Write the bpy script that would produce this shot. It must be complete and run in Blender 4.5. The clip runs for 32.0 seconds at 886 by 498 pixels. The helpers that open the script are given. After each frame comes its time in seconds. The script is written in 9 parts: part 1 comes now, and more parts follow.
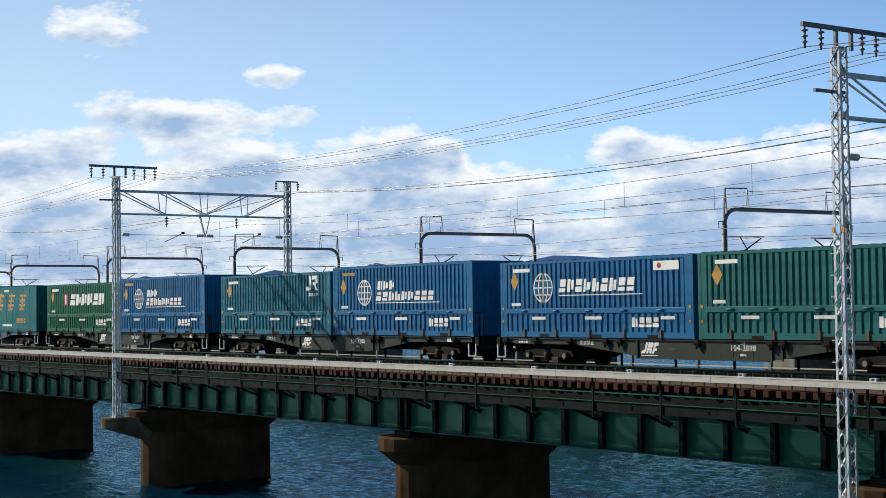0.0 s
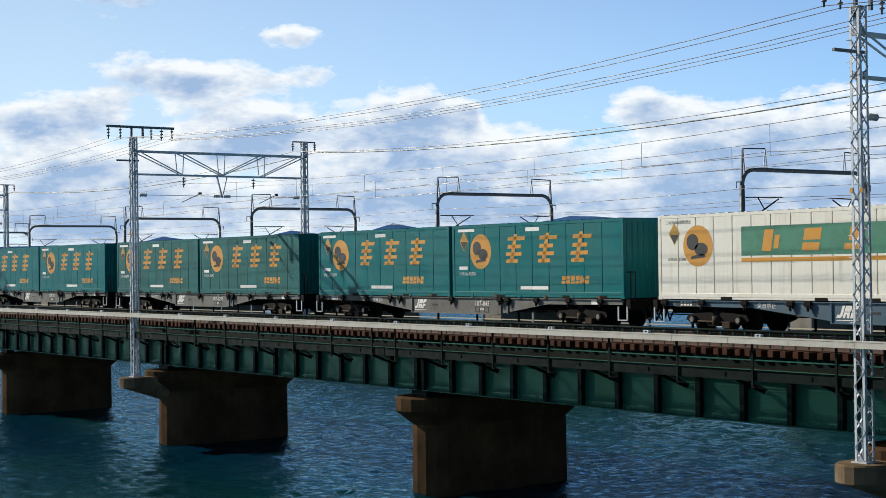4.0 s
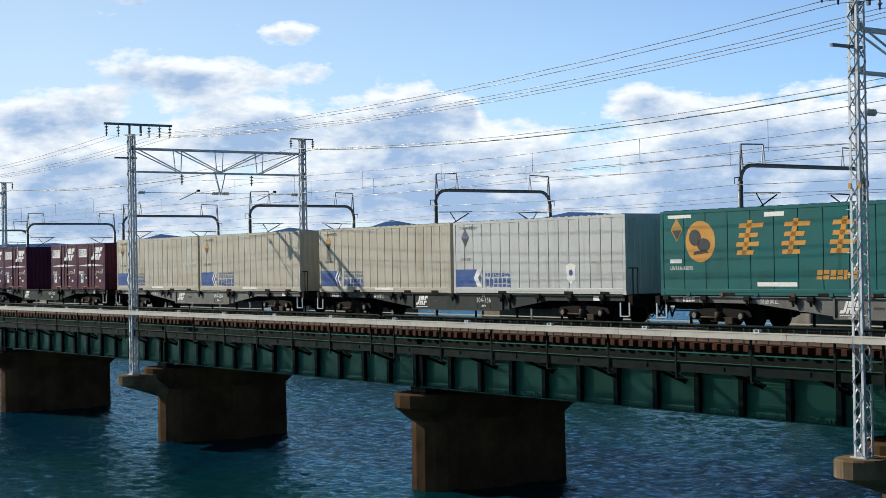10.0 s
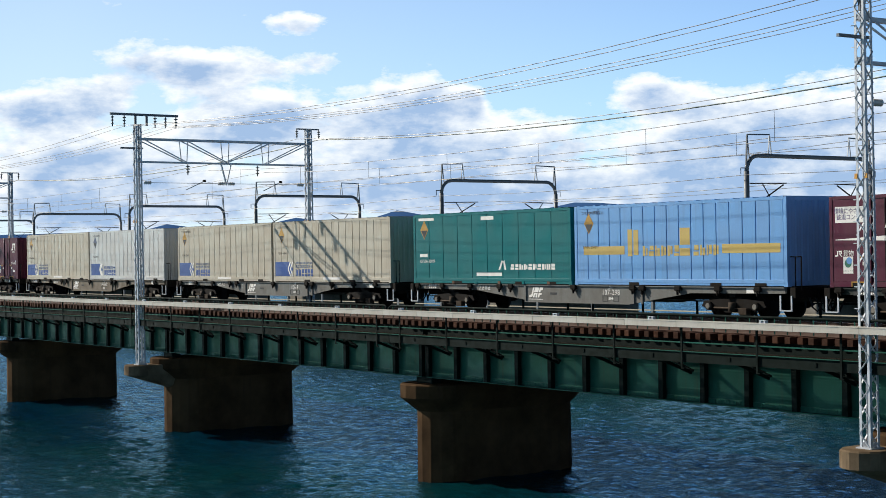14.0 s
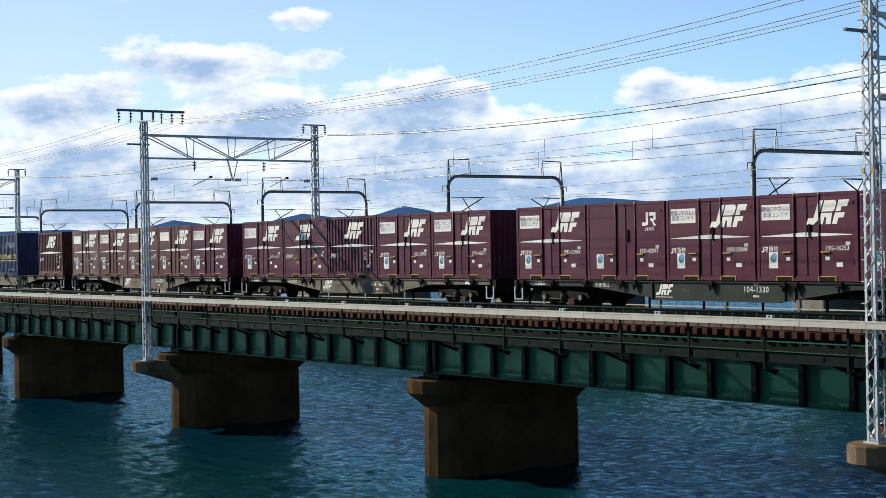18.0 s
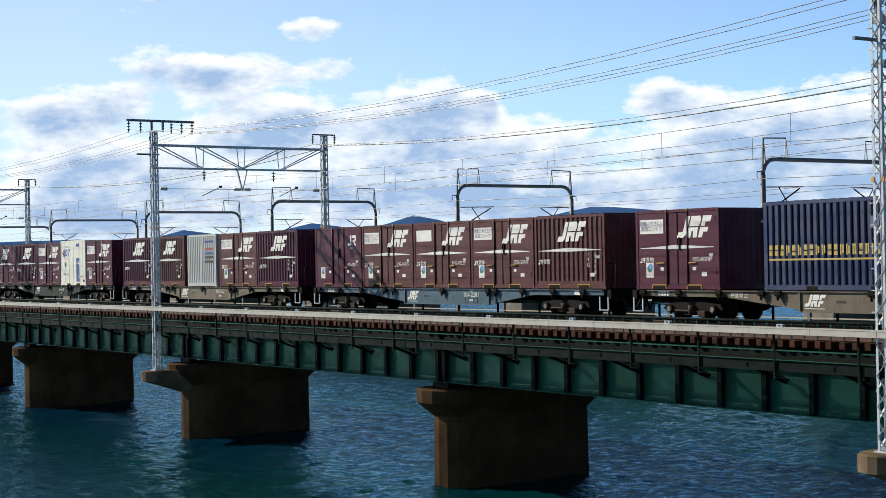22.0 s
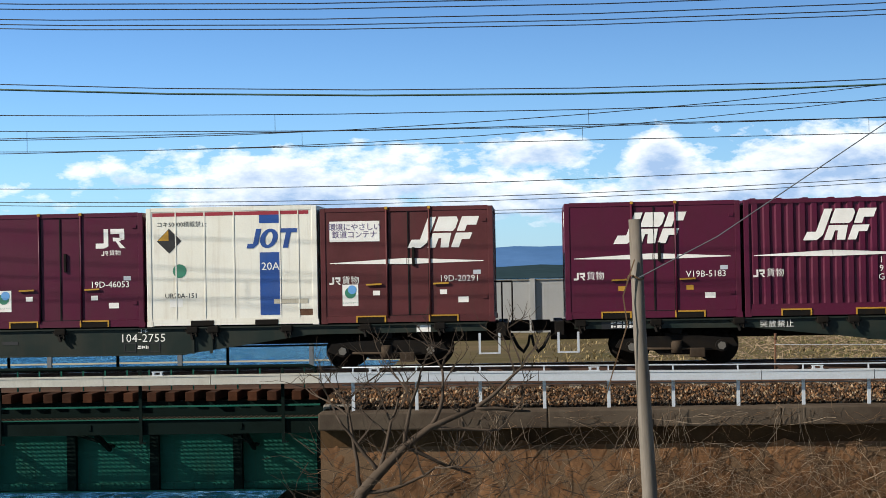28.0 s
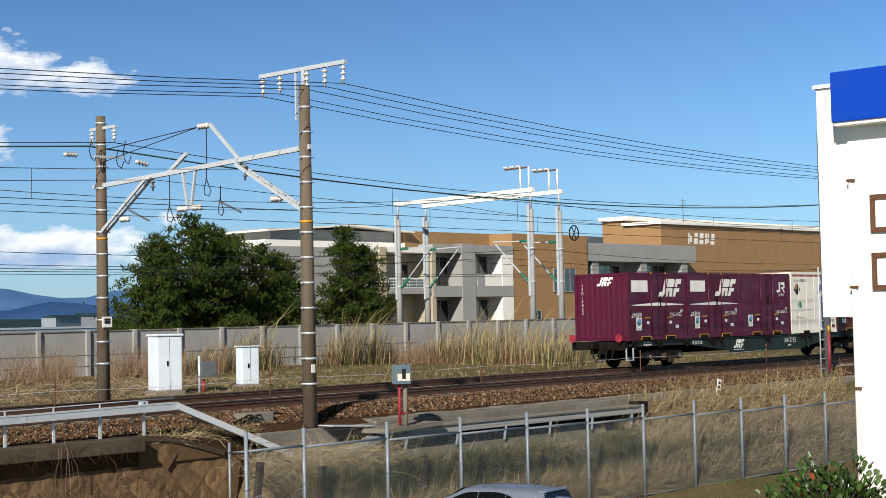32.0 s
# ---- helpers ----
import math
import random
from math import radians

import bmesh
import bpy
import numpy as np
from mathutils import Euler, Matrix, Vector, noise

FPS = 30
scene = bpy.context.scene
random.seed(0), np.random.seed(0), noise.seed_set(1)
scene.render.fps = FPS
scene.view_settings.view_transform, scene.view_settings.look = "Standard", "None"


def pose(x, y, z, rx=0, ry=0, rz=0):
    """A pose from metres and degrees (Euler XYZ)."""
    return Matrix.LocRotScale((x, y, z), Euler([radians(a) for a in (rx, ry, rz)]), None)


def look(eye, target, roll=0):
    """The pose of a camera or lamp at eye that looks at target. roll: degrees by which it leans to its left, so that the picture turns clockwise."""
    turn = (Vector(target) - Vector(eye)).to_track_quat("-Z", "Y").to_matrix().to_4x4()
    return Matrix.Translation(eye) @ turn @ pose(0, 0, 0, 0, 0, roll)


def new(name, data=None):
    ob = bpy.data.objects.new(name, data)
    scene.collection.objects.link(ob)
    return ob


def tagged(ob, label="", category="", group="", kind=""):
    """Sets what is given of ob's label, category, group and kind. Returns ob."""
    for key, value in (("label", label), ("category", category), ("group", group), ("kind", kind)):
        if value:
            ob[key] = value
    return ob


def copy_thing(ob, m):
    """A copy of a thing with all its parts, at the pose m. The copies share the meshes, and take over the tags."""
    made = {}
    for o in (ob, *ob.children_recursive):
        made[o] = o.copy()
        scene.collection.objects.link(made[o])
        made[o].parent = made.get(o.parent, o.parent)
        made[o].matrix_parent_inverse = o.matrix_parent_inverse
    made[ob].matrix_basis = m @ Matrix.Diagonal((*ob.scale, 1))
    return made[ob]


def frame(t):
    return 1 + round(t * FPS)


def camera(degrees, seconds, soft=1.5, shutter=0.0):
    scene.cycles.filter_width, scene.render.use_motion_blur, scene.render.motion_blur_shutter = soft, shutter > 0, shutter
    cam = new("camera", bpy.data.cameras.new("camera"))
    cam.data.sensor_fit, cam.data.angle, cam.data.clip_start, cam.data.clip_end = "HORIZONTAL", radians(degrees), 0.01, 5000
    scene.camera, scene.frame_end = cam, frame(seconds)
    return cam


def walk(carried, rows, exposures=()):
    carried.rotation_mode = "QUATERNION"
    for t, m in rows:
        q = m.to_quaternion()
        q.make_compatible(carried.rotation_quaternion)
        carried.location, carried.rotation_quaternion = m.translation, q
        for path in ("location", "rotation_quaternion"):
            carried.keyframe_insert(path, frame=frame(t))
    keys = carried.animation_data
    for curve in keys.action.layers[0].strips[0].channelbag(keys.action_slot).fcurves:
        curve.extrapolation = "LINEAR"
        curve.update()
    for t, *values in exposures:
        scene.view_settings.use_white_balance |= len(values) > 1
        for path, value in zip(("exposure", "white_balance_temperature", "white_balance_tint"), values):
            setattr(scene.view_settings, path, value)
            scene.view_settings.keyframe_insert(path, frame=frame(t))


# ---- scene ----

# ---------------------------------------------------------------- tuning
EXPOSE = ((0.0, 0.32), (8.0, 0.34), (12.0, 0.40), (19.0, 0.45), (26.0, 0.43), (28.5, 0.62), (29.5, 0.64), (30.5, 0.57), (32.0, 0.40))
# banks of cloud over the lagoon and over the land: bearing, height, half-width, half-height in degrees, weight
CLOUDS_WEST = (
    (-60.0, 8.5, 1.4, 0.47, 0.83), (-63.8, 6.9, 3.5, 0.96, 1.04), (-59.0, 7.0, 2.2, 0.50, 0.47), (-69.2, 5.4, 2.0, 0.95, 1.09),
    (-66.9, 5.8, 1.3, 0.67, 0.73), (-61.9, 5.0, 3.1, 1.00, 1.04), (-55.6, 5.7, 2.2, 0.95, 1.09), (-55.2, 4.1, 5.1, 1.35, 1.04),
    (-53.6, 5.5, 0.5, 0.50, 0.62), (-47.3, 5.7, 1.4, 0.61, 0.73), (-43.4, 4.4, 5.0, 1.81, 1.04), (-67.8, 3.6, 4.1, 1.16, 0.83),
    (-58.0, 2.2, 9.6, 1.29, 0.88), (-45.1, 2.2, 8.0, 1.02, 0.83), (-67.5, 1.9, 4.5, 1.29, 0.78), (-66.4, 10.1, 2.9, 1.21, 0.78),
    (-34.5, 4.2, 6.0, 1.80, 1.04), (-29.0, 2.2, 8.8, 1.00, 0.78),
)
CLOUDS_EAST = (
    (0.5, 4.4, 2.0, 0.69, 0.78), (4.6, 4.1, 1.1, 0.96, 0.83), (10.6, 3.9, 4.5, 1.31, 0.98), (18.2, 3.3, 5.1, 1.02, 0.84),
    (23.1, 7.2, 1.0, 0.32, 0.53), (26.1, 6.0, 0.7, 0.37, 0.45), (31.4, 9.3, 1.4, 1.30, 0.66), (33.9, 8.6, 3.0, 0.82, 0.78),
    (29.4, 7.5, 1.0, 0.48, 0.78), (31.1, 6.6, 1.0, 0.78, 0.72), (43.6, 8.2, 1.0, 0.38, 0.40), (25.3, 3.0, 4.1, 1.02, 0.92),
    (32.8, 2.6, 5.1, 1.00, 0.90), (37.5, 3.8, 0.9, 0.45, 0.52), (-9.0, 3.6, 10.0, 1.50, 0.83), (3.0, 2.4, 10.0, 0.88, 0.78),
)

# ---------------------------------------------------------------- camera
EYE_Z = 2.08


def aim(az, pitch, roll):
    """A pose at the viewpoint: az degrees from across the track towards the train's way, pitch up, roll to the right."""
    return pose(0, 0, EYE_Z, 0, 0, -az) @ pose(0, 0, 0, 90 + pitch) @ pose(0, 0, 0, 0, 0, -roll)


AIMS = (
    (0.0, -53.96, 2.10, 0.79),
    (0.5, -53.93, 2.00, 0.79),
    (1.0, -53.87, 1.83, 0.74),
    (1.5, -53.90, 1.69, 0.69),
    (2.0, -53.91, 1.47, 0.83),
    (2.5, -54.07, 1.24, 0.60),
    (3.0, -54.22, 1.00, 0.77),
    (3.5, -54.42, 0.81, 0.78),
    (5.5, -54.80, 0.45, 0.85),
    (6.0, -54.73, 0.43, 0.84),
    (6.5, -54.74, 0.46, 0.96),
    (7.0, -54.74, 0.48, 0.92),
    (7.5, -54.82, 0.50, 0.94),
    (8.0, -54.72, 0.54, 0.99),
    (8.5, -54.58, 0.59, 0.88),
    (9.0, -54.44, 0.62, 0.96),
    (9.5, -54.39, 0.64, 1.00),
    (10.0, -54.54, 0.54, 0.94),
    (10.5, -54.66, 0.41, 0.73),
    (11.0, -54.80, 0.31, 0.85),
    (11.5, -54.92, 0.23, 0.84),
    (12.0, -55.02, 0.16, 0.81),
    (12.5, -55.02, 0.14, 0.78),
    (13.0, -54.95, 0.16, 0.79),
    (13.5, -54.81, 0.18, 0.69),
    (14.0, -54.76, 0.19, 0.91),
    (14.5, -54.78, 0.14, 0.95),
    (16.5, -54.88, 0.05, 1.06),
    (17.0, -54.90, 0.03, 1.03),
    (17.5, -54.94, 0.02, 1.05),
    (18.0, -55.00, 0.03, 1.03),
    (18.5, -55.00, 0.05, 0.89),
    (19.0, -55.01, 0.11, 0.80),
    (19.5, -55.00, 0.21, 0.64),
    (20.0, -55.07, 0.27, 0.62),
    (20.5, -55.16, 0.31, 0.50),
    (21.0, -55.25, 0.30, 0.45),
    (21.5, -55.26, 0.33, 0.71),
    (22.0, -55.34, 0.38, 1.11),
    (22.5, -55.43, 0.45, 1.26),
    (23.0, -55.52, 0.51, 1.19),
    (23.5, -55.58, 0.55, 1.15),
    (24.0, -55.53, 0.55, 0.97),
    (24.5, -54.73, 0.58, 0.91),
    (25.0, -53.77, 0.63, 1.09),
    (25.5, -52.24, 0.76, 1.14),
    (26.0, -46.38, 1.02, 1.19),
    (26.5, -38.97, 1.32, 0.89),
    (28.5, 9.18, 0.60, 1.00),
    (29.0, 19.85, 0.62, 0.75),
    (29.5, 28.90, 0.92, 0.58),
    (30.0, 35.97, 1.21, 0.86),
    (30.5, 40.52, 1.54, 1.47),
    (31.0, 44.52, 1.86, 0.95),
    (31.5, 47.10, 2.13, 1.21),
    (32.0, 47.29, 2.42, 1.24),
)
cam = camera(31.5, 32.0, soft=0.55)
walk(cam, [(t, aim(a, p, r)) for t, a, p, r in AIMS], exposures=EXPOSE)

# ---------------------------------------------------------------- light
SUN_FROM = Vector((-1.5, -0.72, 1.0)).normalized()
sun = new("sun", bpy.data.lights.new("sun", "SUN"))
sun.data.energy, sun.data.angle, sun.data.color = 5.0, radians(0.55), (1.0, 0.93, 0.82)
sun.matrix_world = look((0, 0, 60), Vector((0, 0, 60)) - SUN_FROM)


def sky_world():
    """Blue sky with banks of cumulus; each bank is a soft patch in bearing and height, broken up by noise."""
    world = bpy.data.worlds.new("sky")
    world.use_nodes = True
    scene.world = world
    nt = world.node_tree
    nd, ln = nt.nodes, nt.links.new
    nd.clear()

    def math_node(op, a, b=None, clamp=False):
        n = nd.new("ShaderNodeMath")
        n.operation, n.use_clamp = op, clamp
        for i, v in enumerate((a, b)):
            if v is None:
                continue
            if isinstance(v, (int, float)):
                n.inputs[i].default_value = v
            else:
                ln(v, n.inputs[i])
        return n.outputs[0]

    def mix(fac, a, b, mode="MIX"):
        n = nd.new("ShaderNodeMix")
        n.data_type, n.blend_type = "RGBA", mode
        for sock, v in ((n.inputs[0], fac), (n.inputs[6], a), (n.inputs[7], b)):
            if isinstance(v, (tuple, float, int)):
                sock.default_value = v
            else:
                ln(v, sock)
        return n.outputs[2]

    sky = nd.new("ShaderNodeTexSky")
    sky.sky_type, sky.sun_disc = "NISHITA", False
    sky.sun_elevation = math.asin(SUN_FROM.z)
    sky.sun_rotation = -math.atan2(SUN_FROM.x, SUN_FROM.y)
    sky.air_density, sky.dust_density, sky.ozone_density = 1.1, 0.6, 2.0
    co = nd.new("ShaderNodeTexCoord")
    sep = nd.new("ShaderNodeSeparateXYZ")
    ln(co.outputs["Generated"], sep.inputs[0])
    x, y, z = sep.outputs
    az = math_node("MULTIPLY", math_node("ARCTAN2", x, y), 57.2958)
    el = math_node("MULTIPLY", math_node("ARCSINE", z), 57.2958)
    flat = nd.new("ShaderNodeCombineXYZ")
    ln(az, flat.inputs[0])
    ln(math_node("MULTIPLY", el, 2.1), flat.inputs[1])

    def noise_at(scale, detail, rough, shift=0.0, lift=0.0):
        n = nd.new("ShaderNodeTexNoise")
        n.inputs["Scale"].default_value, n.inputs["Detail"].default_value, n.inputs["Roughness"].default_value = scale, detail, rough
        m = nd.new("ShaderNodeVectorMath")
        m.inputs[1].default_value = (shift, lift, 0)
        ln(flat.outputs[0], m.inputs[0])
        ln(m.outputs[0], n.inputs["Vector"])
        return n.outputs["Fac"]

    big, fine = noise_at(0.27, 7, 0.58), noise_at(0.80, 9, 0.62, 31.0)
    total, tops = None, None
    for a, e, wa, we, s in CLOUDS_WEST + CLOUDS_EAST:
        u = math_node("MULTIPLY", math_node("SUBTRACT", az, a), 1 / wa)
        v = math_node("MULTIPLY", math_node("SUBTRACT", el, e), 1 / we)
        r2 = math_node("ADD", math_node("MULTIPLY", u, u), math_node("MULTIPLY", v, v))
        g = math_node("MULTIPLY", math_node("EXPONENT", math_node("MULTIPLY", r2, -1.0)), s)
        lift = math_node("MULTIPLY", g, v)
        total = g if total is None else math_node("ADD", total, g)
        tops = lift if tops is None else math_node("ADD", tops, lift)
    # how far above or below the middle of its bank a point lies
    tops = math_node("DIVIDE", tops, math_node("ADD", total, 0.05))
    total = math_node("MINIMUM", total, 1.15)
    rough = math_node("ADD", math_node("MULTIPLY", big, 0.75), math_node("MULTIPLY", fine, 0.62))
    dense = math_node("SUBTRACT", math_node("ADD", math_node("MULTIPLY", total, 0.55), rough), 0.955)
    cover = math_node("POWER", math_node("MULTIPLY", dense, 6.5, True), 0.8)
    # sunlit tops and left flanks against grey-blue undersides: the same noise seen a little towards the light
    big2, fine2 = noise_at(0.27, 7, 0.58, -0.5, 0.95), noise_at(0.80, 6, 0.6, 30.75, 0.4)
    slope = math_node("ADD", math_node("MULTIPLY", math_node("SUBTRACT", big2, big), 4.2), math_node("MULTIPLY", math_node("SUBTRACT", fine2, fine), 1.9))
    belly = math_node("SUBTRACT", math_node("MULTIPLY", dense, 2.6), math_node("MULTIPLY", tops, 0.75))
    core = math_node("MULTIPLY", math_node("SUBTRACT", math_node("ADD", math_node("MULTIPLY", slope, 0.8), belly), 0.10), 1.0, True)
    cloud = mix(core, (12.6, 13.1, 13.4, 1), (4.6, 6.6, 9.8, 1))
    blue = mix(1.0, sky.outputs[0], (0.61, 1.28, 2.26, 1), "MULTIPLY")
    # the sky deepens overhead
    high = math_node("ADD", math_node("MULTIPLY", math_node("EXPONENT", math_node("MULTIPLY", math_node("ABSOLUTE", el), -0.058)), 1.03), 0.07)
    high = math_node("MULTIPLY", high, math_node("EXPONENT", math_node("MULTIPLY", math_node("MAXIMUM", math_node("SUBTRACT", math_node("ABSOLUTE", el), 11.5), 0.0), -0.075)))
    deep = nd.new("ShaderNodeVectorMath")
    deep.operation = "SCALE"
    ln(blue, deep.inputs[0])
    ln(high, deep.inputs["Scale"])
    blue = deep.outputs[0]
    # haze that pales the sky near the horizon and towards the light
    low = math_node("EXPONENT", math_node("MULTIPLY", math_node("ABSOLUTE", el), -0.17))
    west = math_node("MULTIPLY", math_node("SUBTRACT", -24.0, az), 0.0225, True)
    thin = math_node("EXPONENT", math_node("MULTIPLY", math_node("MAXIMUM", math_node("ABSOLUTE", el), math_node("SUBTRACT", math_node("MULTIPLY", math_node("ABSOLUTE", el), 2.2), 15.0)), -0.04))
    haze = math_node("ADD", math_node("MULTIPLY", low, 0.40), math_node("MULTIPLY", math_node("MULTIPLY", west, 0.79), thin), True)
    pale = mix(haze, blue, (9.4, 11.6, 13.0, 1))
    whole = mix(math_node("MULTIPLY", cover, 0.97), pale, cloud)
    bg = nd.new("ShaderNodeBackground")
    bg.inputs[1].default_value = 0.060
    ln(whole, bg.inputs[0])
    out = nd.new("ShaderNodeOutputWorld")
    ln(bg.outputs[0], out.inputs[0])


sky_world()

# ---------------------------------------------------------------- mesh helpers
def bx(bm, x0, x1, y0, y1, z0, z1):
    """Adds a box."""
    v = [bm.verts.new(c) for c in ((x0, y0, z0), (x1, y0, z0), (x1, y1, z0), (x0, y1, z0), (x0, y0, z1), (x1, y0, z1), (x1, y1, z1), (x0, y1, z1))]
    for f in ((3, 2, 1, 0), (4, 5, 6, 7), (0, 1, 5, 4), (1, 2, 6, 5), (2, 3, 7, 6), (3, 0, 4, 7)):
        bm.faces.new([v[i] for i in f])
    return bm


def box(x0, x1, y0, y1, z0, z1, soft=0.0):
    bm = bx(bmesh.new(), x0, x1, y0, y1, z0, z1)
    if soft:
        bmesh.ops.bevel(bm, geom=bm.edges[:], offset=soft, segments=2, affect="EDGES", profile=0.6)
    return bm


def tube(bm, pts, radii, n=6, cap=True):
    """Adds a tube through the points, with one radius or a radius a point."""
    pts = [Vector(p) for p in pts]
    if isinstance(radii, (int, float)):
        radii = [radii] * len(pts)
    rings = []
    side = None
    for i, p in enumerate(pts):
        way = (pts[min(i + 1, len(pts) - 1)] - pts[max(i - 1, 0)]).normalized()
        if side is None:
            side = way.orthogonal().normalized()
        side = (side - way * side.dot(way)).normalized()
        up = way.cross(side)
        rings.append([bm.verts.new(p + radii[i] * (math.cos(a) * side + math.sin(a) * up)) for a in (2 * math.pi * k / n for k in range(n))])
    for r0, r1 in zip(rings, rings[1:]):
        for k in range(n):
            f = bm.faces.new((r0[k], r0[(k + 1) % n], r1[(k + 1) % n], r1[k]))
            f.smooth = n > 5
    if cap:
        bm.faces.new(rings[0][::-1])
        bm.faces.new(rings[-1])
    return bm


def rod(p0, p1, r, n=8, r1=None):
    return tube(bmesh.new(), (p0, p1), (r, r if r1 is None else r1), n)


def bar(bm, p0, p1, w, h, up=(0, 0, 1)):
    """Adds a straight bar of section w x h between two points."""
    p0, p1, up = Vector(p0), Vector(p1), Vector(up)
    way = (p1 - p0).normalized()
    s = way.cross(up)
    s = s.normalized() if s.length > 1e-4 else way.orthogonal().normalized()
    u = s.cross(way)
    r = [[bm.verts.new(p + s * (a * w / 2) + u * (b * h / 2)) for a, b in ((-1, -1), (1, -1), (1, 1), (-1, 1))] for p in (p0, p1)]
    for k in range(4):
        bm.faces.new((r[0][k], r[0][(k + 1) % 4], r[1][(k + 1) % 4], r[1][k]))
    bm.faces.new(r[0][::-1])
    bm.faces.new(r[1])
    return bm


def prism_y(bm, outline, y0, y1):
    """Adds a plate with an outline in x and z, between y0 (near) and y1."""
    a = [bm.verts.new((x, y0, z)) for x, z in outline]
    b = [bm.verts.new((x, y1, z)) for x, z in outline]
    n = len(outline)
    bm.faces.new(a)
    bm.faces.new(b[::-1])
    for k in range(n):
        bm.faces.new((a[k], b[k], b[(k + 1) % n], a[(k + 1) % n]))
    return bm


def prism_x(bm, outline, x0, x1):
    """Adds a bar with an outline in y and z, between x0 and x1."""
    a = [bm.verts.new((x0, y, z)) for y, z in outline]
    b = [bm.verts.new((x1, y, z)) for y, z in outline]
    n = len(outline)
    bm.faces.new(a)
    bm.faces.new(b[::-1])
    for k in range(n):
        bm.faces.new((a[k], b[k], b[(k + 1) % n], a[(k + 1) % n]))
    return bm


def lathe(bm, centre, profile, n=20):
    """Adds a turned body round the vertical through centre; profile: radius, height."""
    c = Vector(centre)
    rings = [[bm.verts.new(c + Vector((r * math.cos(a), r * math.sin(a), z))) for a in (2 * math.pi * k / n for k in range(n))] for r, z in profile]
    for r0, r1 in zip(rings, rings[1:]):
        for k in range(n):
            bm.faces.new((r0[k], r0[(k + 1) % n], r1[(k + 1) % n], r1[k])).smooth = True
    bm.faces.new(rings[0][::-1])
    bm.faces.new(rings[-1])
    return bm


def part(name, bm, material, parent=None, label="", at=None):
    """Links a bmesh as one mesh object under a thing or a part."""
    if isinstance(bm, bpy.types.Mesh):
        me = bm
    else:
        bmesh.ops.recalc_face_normals(bm, faces=bm.faces[:])
        me = bpy.data.meshes.new(name)
        bm.to_mesh(me)
        bm.free()
        me.materials.append(material)
    ob = new(name, me)
    if parent is not None:
        ob.parent = parent
    if at is not None:
        ob.matrix_basis = at
    if label:
        ob["label"] = label
    return ob


def thing(name, label, category, group="", kind="", at=None):
    ob = tagged(new(name), label, category, group, kind)
    if at is not None:
        ob.matrix_basis = at
    return ob


def solid(name, bm, material, label, category, group="", kind=""):
    return tagged(part(name, bm, material), label, category, group, kind)


TEXTS = {}


def words(body, size, material, align="CENTER", spacing=1.0):
    """A flat mesh of letters in x and z, facing -y, from the built-in font."""
    key = (body, size, material.name, align, spacing)
    if key not in TEXTS:
        cu = bpy.data.curves.new("letters", "FONT")
        cu.body, cu.size, cu.align_x, cu.align_y, cu.resolution_u = body, size, align, "CENTER", 2
        cu.space_line, cu.space_character = 0.95, spacing
        tmp = new("letters", cu)
        me = bpy.data.meshes.new_from_object(tmp)
        bpy.data.objects.remove(tmp)
        me.transform(Matrix.Rotation(radians(90), 4, "X"))
        me.materials.clear()
        me.materials.append(material)
        TEXTS[key] = me
    return TEXTS[key]


def quads(bm, shapes, y=0.0):
    """Adds flat outlines in x and z at depth y."""
    for s in shapes:
        bm.faces.new([bm.verts.new((a, y, b)) for a, b in s])
    return bm


